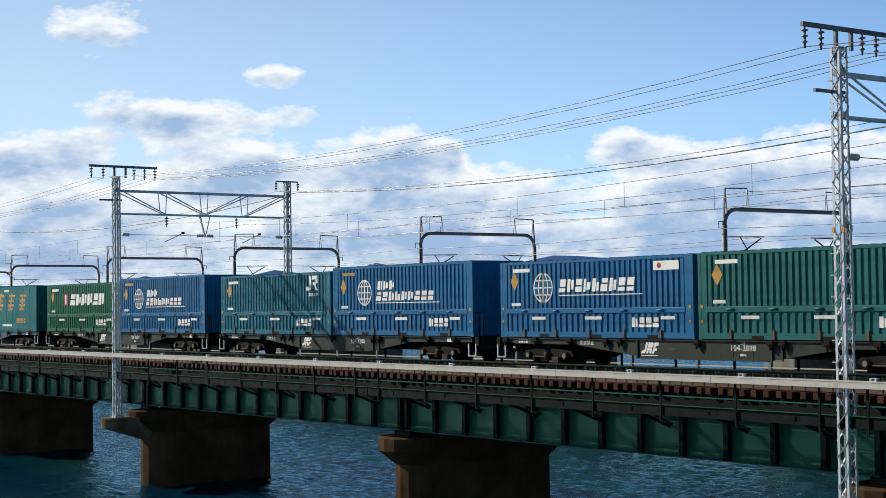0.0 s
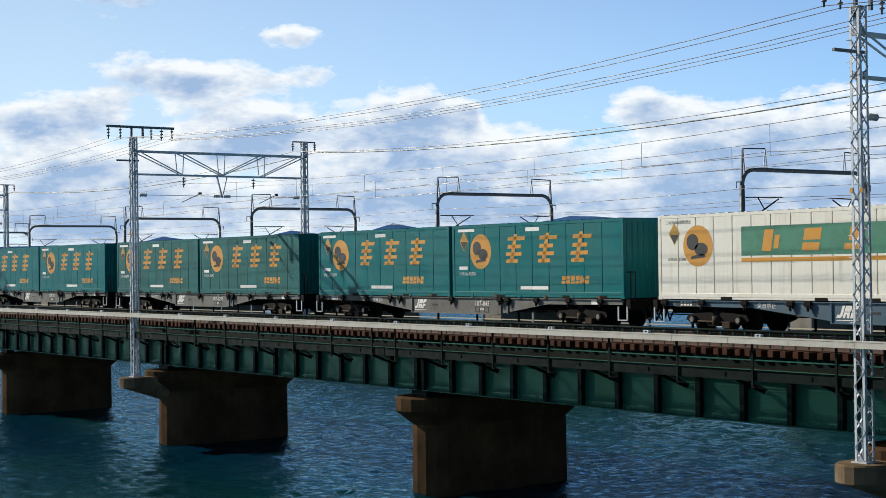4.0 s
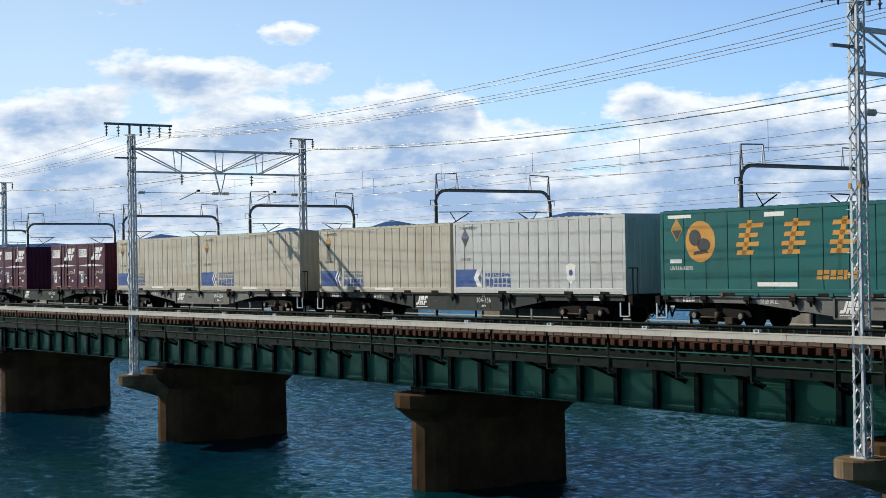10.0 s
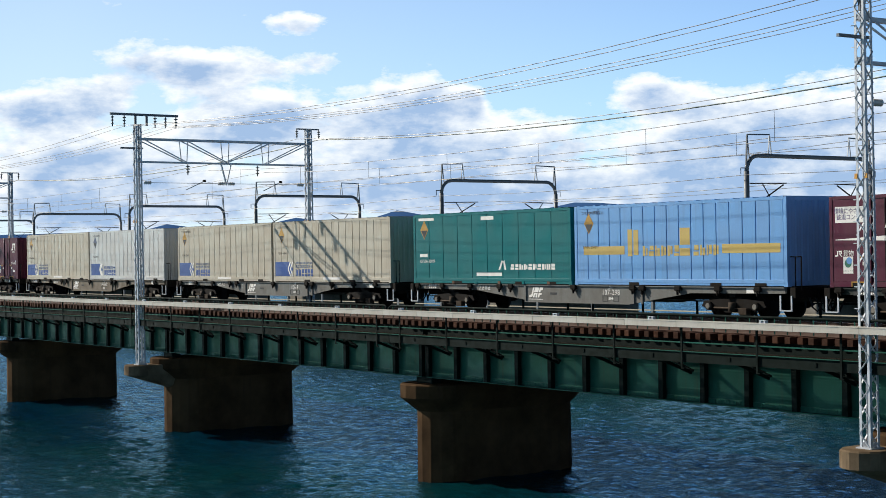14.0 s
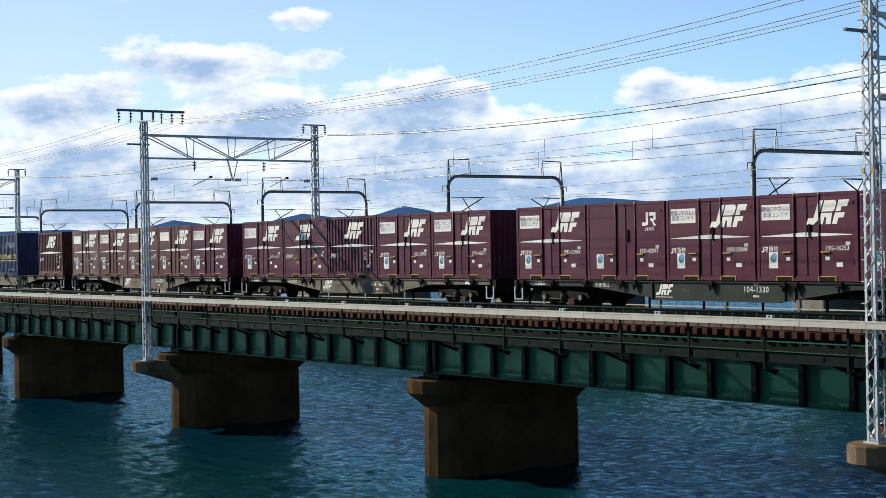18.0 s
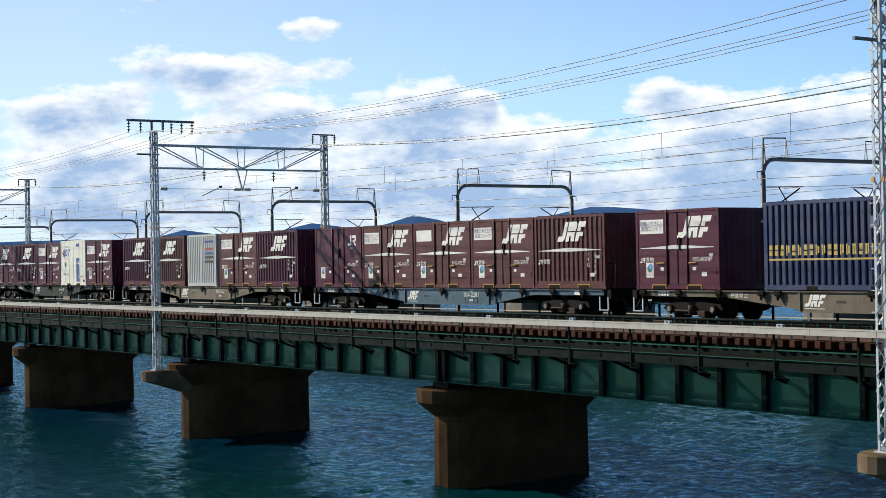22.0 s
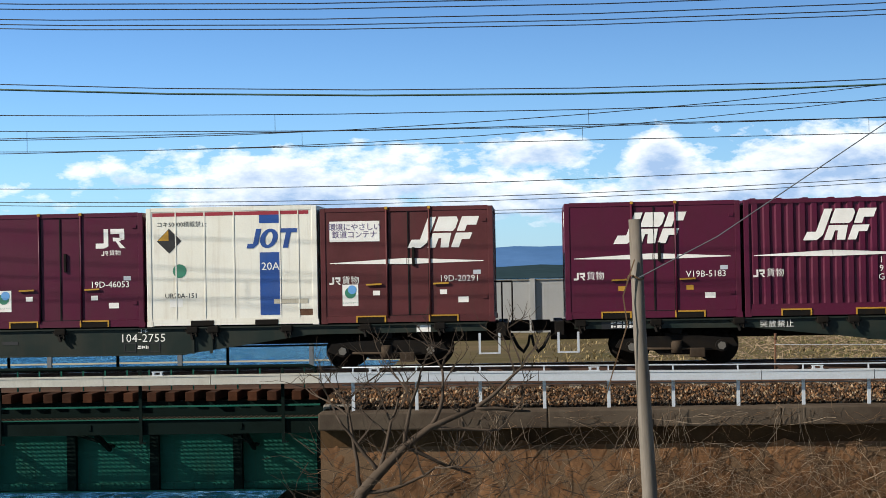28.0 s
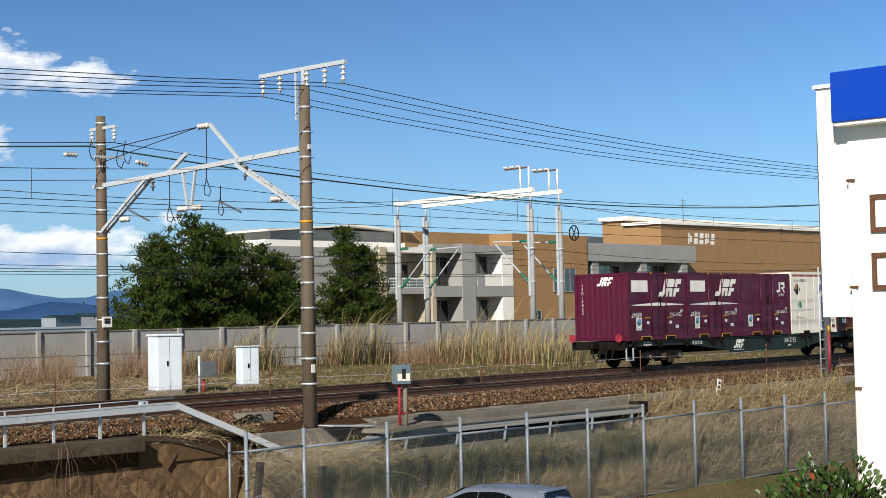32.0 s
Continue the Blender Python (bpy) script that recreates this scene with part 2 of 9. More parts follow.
# ---------------------------------------------------------------- materials
def surface(name, colour, rough=0.6, metal=0.0, second=None, scale=2.0, amount=0.5, grain=0.25, grain_scale=40.0, bump=0.15, streak=0.0, streak_colour=(0.05, 0.035, 0.025), vary=0.0, spec=0.5, stretch=(1, 1, 1), islands=0.0):
    """A weathered surface: a base colour with a second one in large soft patches, fine grain, optional vertical dirt streaks, relief."""
    m = bpy.data.materials.new(name)
    m.use_nodes = True
    nt = m.node_tree
    nd, ln = nt.nodes, nt.links.new
    bsdf = nd["Principled BSDF"]
    bsdf.inputs["Roughness"].default_value = rough
    bsdf.inputs["Metallic"].default_value = metal
    bsdf.inputs["Specular IOR Level"].default_value = spec
    co = nd.new("ShaderNodeTexCoord")
    mp = nd.new("ShaderNodeMapping")
    mp.inputs["Scale"].default_value = stretch
    ln(co.outputs["Object"], mp.inputs[0])
    info = nd.new("ShaderNodeObjectInfo")
    off = nd.new("ShaderNodeVectorMath")
    off.operation = "ADD"
    ln(mp.outputs[0], off.inputs[0])
    sc = nd.new("ShaderNodeMath")
    sc.operation = "MULTIPLY"
    sc.inputs[1].default_value = 37.0
    ln(info.outputs["Random"], sc.inputs[0])
    ln(sc.outputs[0], off.inputs[1])

    def noise_tex(s, detail=5.0, vec=None, rg=0.6):
        n = nd.new("ShaderNodeTexNoise")
        n.inputs["Scale"].default_value, n.inputs["Detail"].default_value, n.inputs["Roughness"].default_value = s, detail, rg
        ln(vec if vec is not None else off.outputs[0], n.inputs["Vector"])
        return n.outputs["Fac"]

    def ramp(v, lo, hi):
        r = nd.new("ShaderNodeMapRange")
        r.inputs[1].default_value, r.inputs[2].default_value = lo, hi
        ln(v, r.inputs[0])
        return r.outputs[0]

    def times(v, k):
        n = nd.new("ShaderNodeMath")
        n.operation = "MULTIPLY"
        n.inputs[1].default_value = k
        ln(v, n.inputs[0])
        return n.outputs[0]

    def mix(fac, a, b, mode="MIX"):
        n = nd.new("ShaderNodeMix")
        n.data_type, n.blend_type = "RGBA", mode
        for sock, v in ((n.inputs[0], fac), (n.inputs[6], a), (n.inputs[7], b)):
            if isinstance(v, tuple):
                sock.default_value = (*v, 1) if len(v) == 3 else v
            elif isinstance(v, (int, float)):
                sock.default_value = v
            else:
                ln(v, sock)
        return n.outputs[2]

    second = second or tuple(c * 0.6 for c in colour)
    patch = ramp(noise_tex(scale), 0.38, 0.66)
    col = mix(times(patch, amount), colour, second)
    fine = noise_tex(grain_scale, 4.0)
    col = mix(times(ramp(fine, 0.3, 0.7), grain), col, tuple(c * 0.45 for c in colour))
    if streak:
        sm = nd.new("ShaderNodeMapping")
        sm.inputs["Scale"].default_value = (7.0, 7.0, 0.35)
        ln(off.outputs[0], sm.inputs[0])
        st = ramp(noise_tex(1.0, 6.0, sm.outputs[0], 0.65), 0.52, 0.78)
        col = mix(times(st, streak), col, streak_colour)
    if vary or islands:
        hsv = nd.new("ShaderNodeHueSaturation")
        src = info.outputs["Random"]
        if islands:
            src = nd.new("ShaderNodeNewGeometry").outputs["Random Per Island"]
        r = nd.new("ShaderNodeMapRange")
        k = islands or vary
        r.inputs[3].default_value, r.inputs[4].default_value = 1 - k, 1 + k
        ln(src, r.inputs[0])
        ln(r.outputs[0], hsv.inputs["Value"])
        ln(col, hsv.inputs["Color"])
        col = hsv.outputs[0]
    ln(col, bsdf.inputs["Base Color"])
    rr = nd.new("ShaderNodeMapRange")
    rr.inputs[3].default_value, rr.inputs[4].default_value = max(rough - 0.12, 0.03), min(rough + 0.15, 1)
    ln(patch, rr.inputs[0])
    ln(rr.outputs[0], bsdf.inputs["Roughness"])
    if bump:
        b = nd.new("ShaderNodeBump")
        b.inputs["Strength"].default_value, b.inputs["Distance"].default_value = bump, 0.01
        ln(fine, b.inputs["Height"])
        ln(b.outputs[0], bsdf.inputs["Normal"])
    return m


MAROON = surface("maroon_paint", (0.078, 0.0065, 0.0267), 0.5, spec=0.25, second=(0.0578, 0.0065, 0.0195), scale=1.2, streak=0.25, streak_colour=(0.0361, 0.0181, 0.0181), grain=0.18)
MAROON_BROWN = surface("faded_maroon_paint", (0.100, 0.024, 0.026), 0.6, spec=0.25, second=(0.0593, 0.0138, 0.0151), scale=1.0, amount=0.7, streak=0.4, streak_colour=(0.0433, 0.0274, 0.0217), grain=0.25)
MAROON_GREY = surface("chalky_maroon_paint", (0.0975, 0.0289, 0.0419), 0.7, second=(0.0686, 0.0202, 0.0289), scale=0.9, amount=0.8, streak=0.4, grain=0.25)
WHITE_MARK = surface("white_marking_paint", (0.78, 0.76, 0.72), 0.55, second=(0.6, 0.57, 0.52), scale=3, grain=0.12)
TEAL = surface("teal_paint", (0.0004, 0.135, 0.142), 0.45, spec=0.2, second=(0.002, 0.105, 0.108), scale=0.8, streak=0.3, streak_colour=(0.0087, 0.0614, 0.0542), grain=0.12)
TEAL_DUSTY = surface("dusty_teal_paint", (0.003, 0.115, 0.112), 0.6, spec=0.2, second=(0.010, 0.088, 0.082), scale=0.7, amount=0.8, streak=0.4, streak_colour=(0.0217, 0.0614, 0.0506), grain=0.2)
TEAL_BLUE = surface("blue_teal_paint", (0.004, 0.130, 0.190), 0.5, spec=0.2, second=(0.012, 0.095, 0.13), scale=0.9, streak=0.35, streak_colour=(0.0217, 0.0433, 0.0433))
GREEN = surface("green_container_paint", (0.0029, 0.13, 0.0614), 0.5, spec=0.2, second=(0.0144, 0.0795, 0.0433), scale=0.9, streak=0.3, streak_colour=(0.0217, 0.0433, 0.0289))
BLUE = surface("blue_container_paint", (0.004, 0.120, 0.275), 0.5, spec=0.2, second=(0.012, 0.085, 0.19), scale=0.9, streak=0.3, streak_colour=(0.0217, 0.0361, 0.0578))
SKY_BLUE = surface("sky_blue_container_paint", (0.125, 0.325, 0.64), 0.5, second=(0.10, 0.26, 0.52), scale=0.9, streak=0.3, streak_colour=(0.0578, 0.0867, 0.1445))
NAVY = surface("navy_container_paint", (0.006, 0.020, 0.090), 0.5, second=(0.0087, 0.0180, 0.062), scale=0.9, streak=0.3)
BEIGE = surface("beige_container_paint", (0.455, 0.420, 0.335), 0.6, second=(0.36, 0.315, 0.24), scale=0.8, amount=0.7, streak=0.55, streak_colour=(0.1445, 0.112, 0.0795), grain=0.2)
PALE_GREY = surface("pale_grey_container_paint", (0.50, 0.505, 0.49), 0.55, second=(0.39, 0.39, 0.375), scale=0.8, amount=0.6, streak=0.45, streak_colour=(0.1589, 0.1517, 0.1373), grain=0.15)
CREAM = surface("cream_container_paint", (0.74, 0.715, 0.635), 0.5, second=(0.65, 0.61, 0.50), scale=1.1, amount=0.5, streak=0.35, streak_colour=(0.30, 0.19, 0.10), grain=0.12)
ORANGE = surface("orange_marking", (0.5779, 0.2601, 0.0144), 0.55, second=(0.4479, 0.195, 0.0217), scale=1.5, grain=0.2)
YELLOW = surface("yellow_paint", (0.4479, 0.2384, 0.0144), 0.55, second=(0.3034, 0.1589, 0.0217), scale=6, grain=0.3)
GOLD = surface("yellow_band_paint", (0.5057, 0.3612, 0.0867), 0.55, second=(0.4334, 0.3034, 0.0867), scale=2)
BLACK = surface("black_marking", (0.013, 0.013, 0.0144), 0.6)
BLUE_MARK = surface("blue_marking", (0.0144, 0.0614, 0.2601), 0.5, second=(0.0217, 0.0722, 0.2384), scale=2)
GREY_BLUE_MARK = surface("grey_blue_marking", (0.0867, 0.1156, 0.195), 0.6)
RED_MARK = surface("red_marking", (0.3034, 0.0181, 0.0325), 0.55)
GREEN_MARK = surface("green_marking", (0.0361, 0.2023, 0.1228), 0.6)
PALE_PURPLE = surface("pale_lettering", (0.1445, 0.0939, 0.2167), 0.6)
RUST = surface("rusty_steel", (0.1228, 0.0542, 0.0253), 0.85, second=(0.0578, 0.0253, 0.0144), scale=8, grain=0.4)
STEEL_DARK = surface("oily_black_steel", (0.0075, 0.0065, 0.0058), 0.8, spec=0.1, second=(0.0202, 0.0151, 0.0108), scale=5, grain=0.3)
STEEL_BROWN = surface("brake_dust_steel", (0.047, 0.0318, 0.0202), 0.85, spec=0.2, second=(0.0217, 0.0151, 0.0101), scale=6, grain=0.4)
STEEL_BRIGHT = surface("bare_axle_steel", (0.1878, 0.1698, 0.1445), 0.55, 0.5)
WAGON_GREEN = surface("dark_green_wagon_paint", (0.0101, 0.0181, 0.0144), 0.6, spec=0.25, second=(0.0246, 0.026, 0.0187), scale=1.4, amount=0.7, streak=0.4, streak_colour=(0.0361, 0.0274, 0.0181))
WAGON_GREY = surface("grey_wagon_paint", (0.1192, 0.1192, 0.1084), 0.65, second=(0.0795, 0.0722, 0.0614), scale=1.4, amount=0.7, streak=0.5, streak_colour=(0.0433, 0.0325, 0.0217))
WAGON_TAN = surface("dusty_tan_wagon_paint", (0.1373, 0.1084, 0.0722), 0.75, second=(0.0722, 0.0578, 0.0397), scale=1.4, amount=0.7, streak=0.5, streak_colour=(0.0433, 0.0325, 0.0217))
WAGON_BLUE = surface("blue_wagon_paint", (0.0361, 0.0903, 0.1336), 0.55, second=(0.0325, 0.065, 0.0903), scale=1.4, amount=0.6, streak=0.4, streak_colour=(0.0361, 0.0325, 0.0253))
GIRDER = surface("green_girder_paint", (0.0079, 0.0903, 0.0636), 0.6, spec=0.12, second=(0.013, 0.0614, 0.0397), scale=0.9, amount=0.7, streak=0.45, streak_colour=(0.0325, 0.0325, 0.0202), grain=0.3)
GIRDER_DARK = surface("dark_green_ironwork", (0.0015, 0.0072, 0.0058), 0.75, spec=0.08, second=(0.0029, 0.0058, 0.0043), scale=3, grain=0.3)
DUCT = surface("weathered_white_duct", (0.4644, 0.4386, 0.387), 0.65, second=(0.344, 0.3182, 0.2666), scale=1.5, streak=0.3, streak_colour=(0.215, 0.172, 0.129))
GALV = surface("galvanised_steel", (0.50, 0.53, 0.57), 0.5, 0.15, second=(0.40, 0.43, 0.46), scale=2.5, grain=0.2)
GALV_POST = surface("blue_grey_galvanised_pipe", (0.22, 0.255, 0.30), 0.5, 0.2, second=(0.16, 0.185, 0.215), scale=3.0, grain=0.2)
GALV_DARK = surface("dull_galvanised_steel", (0.1445, 0.1589, 0.1734), 0.6, 0.3, second=(0.1011, 0.1084, 0.1228), scale=2.5)
TIMBER = surface("creosoted_timber", (0.060, 0.020, 0.008), 0.85, spec=0.15, second=(0.024, 0.010, 0.005), scale=3, amount=0.8, grain=0.45, grain_scale=25, vary=0.35, stretch=(1, 0.3, 1))
CONCRETE = surface("stained_concrete", (0.2167, 0.1987, 0.1698), 0.9, second=(0.1228, 0.1047, 0.0795), scale=0.8, amount=0.8, grain=0.3, streak=0.4, streak_colour=(0.0722, 0.047, 0.0289), bump=0.4)
BRACKET = surface("brown_bracket_concrete", (0.190, 0.140, 0.090), 0.95, spec=0.05, second=(0.085, 0.058, 0.036), scale=1.2, amount=0.9, grain=0.35, streak=0.5, streak_colour=(0.05, 0.03, 0.02), bump=0.5)
APRON = surface("grey_earthy_concrete", (0.130, 0.118, 0.098), 0.95, spec=0.1, second=(0.075, 0.072, 0.045), scale=1.6, amount=0.9, grain=0.5, bump=0.6)
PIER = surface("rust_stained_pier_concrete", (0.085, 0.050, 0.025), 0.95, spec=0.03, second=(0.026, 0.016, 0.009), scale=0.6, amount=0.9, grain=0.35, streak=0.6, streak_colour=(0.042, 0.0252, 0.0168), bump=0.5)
EDGE = surface("dark_weathered_concrete", (0.0975, 0.0759, 0.0563), 0.95, spec=0.1, second=(0.0433, 0.031, 0.0231), scale=1.2, amount=0.9, grain=0.4, streak=0.5, bump=0.5)
POLE = surface("brown_concrete_pole", (0.100, 0.070, 0.046), 0.85, second=(0.145, 0.118, 0.088), scale=2.0, amount=0.8, grain=0.3, stretch=(1, 1, 0.3))
RAIL = surface("rusty_rail", (0.0686, 0.0304, 0.0159), 0.7, second=(0.0433, 0.0202, 0.0115), scale=3, grain=0.3)
RAIL_TOP = surface("worn_rail_head", (0.2023, 0.1806, 0.1662), 0.35, 0.8)
BALLAST = surface("brown_ballast", (0.065, 0.0361, 0.0195), 0.95, spec=0.1, second=(0.0325, 0.0202, 0.013), scale=6, amount=0.8, grain=0.7, grain_scale=14, bump=1.0)
BALLAST_GREY = surface("dark_ballast_stones", (0.0506, 0.0376, 0.0289), 0.95, spec=0.1, second=(0.0289, 0.0217, 0.0174), scale=6, islands=0.6, grain=0.3)
BALLAST_PALE = surface("pale_ballast_stones", (0.2456, 0.1842, 0.1228), 0.95, spec=0.1, second=(0.1734, 0.1084, 0.0578), scale=6, islands=0.4, grain=0.3)
BALLAST_STONE = surface("brown_ballast_stones", (0.1084, 0.0563, 0.0274), 0.95, spec=0.1, second=(0.0578, 0.0376, 0.026), scale=6, islands=0.85, grain=0.3)
EARTH = surface("dry_grassy_earth", (0.1481, 0.112, 0.0614), 0.95, spec=0.1, second=(0.0722, 0.0722, 0.026), scale=0.35, amount=0.9, grain=0.7, grain_scale=7, bump=1.0)
STONE = surface("brown_wall_stone", (0.190, 0.098, 0.047), 0.95, spec=0.1, second=(0.072, 0.038, 0.020), scale=1.6, amount=0.95, grain=0.6, grain_scale=11, vary=0.14, bump=1.0)
STONE_PALE = surface("tan_wall_stone", (0.215, 0.138, 0.076), 0.95, spec=0.1, second=(0.085, 0.054, 0.031), scale=1.3, amount=0.95, grain=0.6, grain_scale=11, vary=0.12, bump=1.0)
MORTAR = surface("brown_wall_joint", (0.130, 0.082, 0.048), 0.95, spec=0.1, grain=0.5, bump=0.6)
DEAD_GRASS = surface("matted_dead_grass", (0.350, 0.290, 0.165), 0.9, spec=0.1, second=(0.2456, 0.1698, 0.0975), scale=2, islands=0.55)
TWIG = surface("dry_creeper_twig", (0.1662, 0.1047, 0.0614), 0.9, spec=0.1, second=(0.0722, 0.0397, 0.0231), scale=4, islands=0.6)
TWIG_PALE = surface("bleached_creeper_stem", (0.3323, 0.2528, 0.1806), 0.9, spec=0.1, second=(0.1806, 0.1228, 0.0795), scale=4, islands=0.35)
BARK = surface("grey_brown_bark", (0.0614, 0.0448, 0.0332), 0.9, spec=0.1, second=(0.1084, 0.0831, 0.065), scale=5, grain=0.4)
STRAW = surface("dry_reed_straw", (0.275, 0.215, 0.110), 0.85, spec=0.15, second=(0.150, 0.125, 0.050), scale=3, islands=0.4)
GRASS = surface("short_green_grass", (0.0759, 0.0903, 0.0217), 0.85, second=(0.1228, 0.1084, 0.0397), scale=1.0, amount=0.8, islands=0.35)
PINE = surface("pine_needles", (0.024, 0.040, 0.008), 0.85, second=(0.050, 0.064, 0.013), scale=1.2, amount=0.8, islands=0.5, spec=0.06)
LEAF = surface("glossy_shrub_leaf", (0.0361, 0.0759, 0.0159), 0.35, second=(0.0614, 0.0939, 0.0217), scale=3, islands=0.4)
LEAF_RED = surface("red_shrub_leaf", (0.3034, 0.065, 0.0144), 0.4)
PALM_LEAF = surface("palm_leaf", (0.1156, 0.1445, 0.013), 0.45, second=(0.1878, 0.1806, 0.0289), scale=2, islands=0.35)
WOOD_POST = surface("grey_weathered_wood", (0.1589, 0.1336, 0.1084), 0.85, second=(0.0939, 0.0759, 0.0578), scale=6, amount=0.8, grain=0.5, stretch=(1, 1, 0.12))
WALL_CREAM = surface("cream_render", (0.4479, 0.3901, 0.289), 0.85, second=(0.3756, 0.3179, 0.2312), scale=0.5, streak=0.2, streak_colour=(0.2167, 0.1806, 0.13))
WALL_TAN = surface("tan_tile_cladding", (0.3179, 0.1842, 0.0795), 0.75, second=(0.2745, 0.1517, 0.065), scale=0.4, grain=0.2, grain_scale=6)
WALL_GREY = surface("pale_grey_concrete_panel", (0.32, 0.32, 0.315), 0.85, second=(0.24, 0.24, 0.235), scale=0.4, streak=0.2, streak_colour=(0.172, 0.172, 0.1634))
WALL_WHITE = surface("white_rendered_wall", (0.80, 0.78, 0.73), 0.8, second=(0.74, 0.71, 0.65), scale=0.7, amount=0.6, grain=0.08, streak=0.12, streak_colour=(0.45, 0.36, 0.25))
WHITE_STEEL = surface("white_painted_steel", (0.66, 0.72, 0.80), 0.5, second=(0.56, 0.61, 0.68), scale=1.5, grain=0.08, streak=0.15, streak_colour=(0.4, 0.38, 0.33))
TRIM_BLUE = surface("blue_trim_sheet", (0.003, 0.050, 0.42), 0.45, spec=0.2, second=(0.005, 0.048, 0.36), scale=1)
GLASS_DARK = surface("dark_window_glass", (0.0144, 0.0181, 0.0217), 0.08, 0.0, spec=0.8, bump=0)
GREEN_INS = surface("green_insulator", (0.0108, 0.1589, 0.0939), 0.35)
PORCELAIN = surface("white_porcelain", (0.62, 0.61, 0.58), 0.3, second=(0.45, 0.43, 0.4), scale=9)
PORCELAIN_DARK = surface("grimy_porcelain", (0.1589, 0.1589, 0.1589), 0.45)
WIRE = surface("dark_wire", (0.0253, 0.0274, 0.0304), 0.55, 0.3, bump=0)
WIRE_GREEN = surface("green_copper_wire", (0.0361, 0.0795, 0.0614), 0.6, bump=0)
# far ridges: distance haze is painted into these blue base colours
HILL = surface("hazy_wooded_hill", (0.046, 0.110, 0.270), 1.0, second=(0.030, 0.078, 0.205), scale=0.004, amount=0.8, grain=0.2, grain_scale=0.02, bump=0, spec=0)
HILL_PALE = surface("haze_paled_mountain", (0.085, 0.185, 0.390), 1.0, second=(0.055, 0.135, 0.31), scale=0.004, amount=0.8, grain=0.2, grain_scale=0.02, bump=0, spec=0)
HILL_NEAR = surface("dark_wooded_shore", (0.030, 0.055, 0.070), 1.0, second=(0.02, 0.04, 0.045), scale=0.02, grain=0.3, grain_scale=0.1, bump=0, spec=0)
FAR_WALL = surface("far_house_wall", (0.2924, 0.3182, 0.3612), 0.9, second=(0.215, 0.2408, 0.2924), scale=0.1, bump=0, vary=0.4)
CAR_PAINT = surface("silver_blue_car_paint", (0.24, 0.285, 0.37), 0.26, 0.4, grain=0.05, bump=0)
CAR_GLASS = surface("tinted_car_glass", (0.0087, 0.0101, 0.0115), 0.05, bump=0, spec=0.9)
LAMP_RED = surface("red_tail_lamp", (0.3034, 0.0087, 0.0087), 0.2, bump=0)
RUBBER = surface("black_rubber", (0.0087, 0.0087, 0.0087), 0.85, spec=0.2)


def water_material():
    m = bpy.data.materials.new("river_water")
    m.use_nodes = True
    nd, ln = m.node_tree.nodes, m.node_tree.links.new
    nd.remove(nd["Principled BSDF"])
    body, skin, both, edge = nd.new("ShaderNodeBsdfDiffuse"), nd.new("ShaderNodeBsdfGlossy"), nd.new("ShaderNodeMixShader"), nd.new("ShaderNodeFresnel")
    skin.inputs["Color"].default_value, skin.inputs["Roughness"].default_value = (0.44, 0.70, 0.84, 1), 0.09
    edge.inputs["IOR"].default_value = 1.27
    ln(edge.outputs[0], both.inputs[0])
    ln(body.outputs[0], both.inputs[1])
    ln(skin.outputs[0], both.inputs[2])
    ln(both.outputs[0], nd["Material Output"].inputs["Surface"])
    co = nd.new("ShaderNodeTexCoord")

    def tex(scale, detail, stretch, turn=0.0):
        mp = nd.new("ShaderNodeMapping")
        mp.inputs["Scale"].default_value = stretch
        mp.inputs["Rotation"].default_value = (0, 0, turn)
        ln(co.outputs["Object"], mp.inputs[0])
        n = nd.new("ShaderNodeTexNoise")
        n.inputs["Scale"].default_value, n.inputs["Detail"].default_value, n.inputs["Roughness"].default_value = scale, detail, 0.6
        ln(mp.outputs[0], n.inputs["Vector"])
        return n.outputs["Fac"]

    big, swell, chop = tex(0.045, 4, (1, 1.6, 1), 0.3), tex(0.7, 6, (1, 1.7, 1), 0.5), tex(3.2, 6, (1, 1.5, 1), 0.35)
    mix = nd.new("ShaderNodeMix")
    mix.data_type = "RGBA"
    mix.inputs[6].default_value, mix.inputs[7].default_value = (0.0006, 0.034, 0.032, 1), (0.0006, 0.021, 0.048, 1)
    mr = nd.new("ShaderNodeMapRange")
    mr.inputs[1].default_value, mr.inputs[2].default_value = 0.35, 0.65
    ln(big, mr.inputs[0])
    ln(mr.outputs[0], mix.inputs[0])
    ln(mix.outputs[2], body.inputs["Color"])
    b1, b2 = nd.new("ShaderNodeBump"), nd.new("ShaderNodeBump")
    b1.inputs["Strength"].default_value, b1.inputs["Distance"].default_value = 1.0, 0.16
    b2.inputs["Strength"].default_value, b2.inputs["Distance"].default_value = 1.0, 0.05
    ln(swell, b1.inputs["Height"])
    ln(chop, b2.inputs["Height"])
    ln(b1.outputs[0], b2.inputs["Normal"])
    for node in (body, skin, edge):
        ln(b2.outputs[0], node.inputs["Normal"])
    return m


WATER = water_material()
WATER_Z = -5.55
NEAR_Y, FAR_Y = 31.1, 34.8
SPAN = 19.9
ABUT_X = -3.9
MAST_Y0, MAST_Y1 = 28.7, 37.3

# ---------------------------------------------------------------- water, land, hills
bm = bmesh.new()
bx(bm, -3600, 3600, -600, 4200, WATER_Z - 2, WATER_Z - 0.3)
solid("water", bm, WATER, "dark blue-green lagoon water reaching to the far shore", "water", kind="structure")


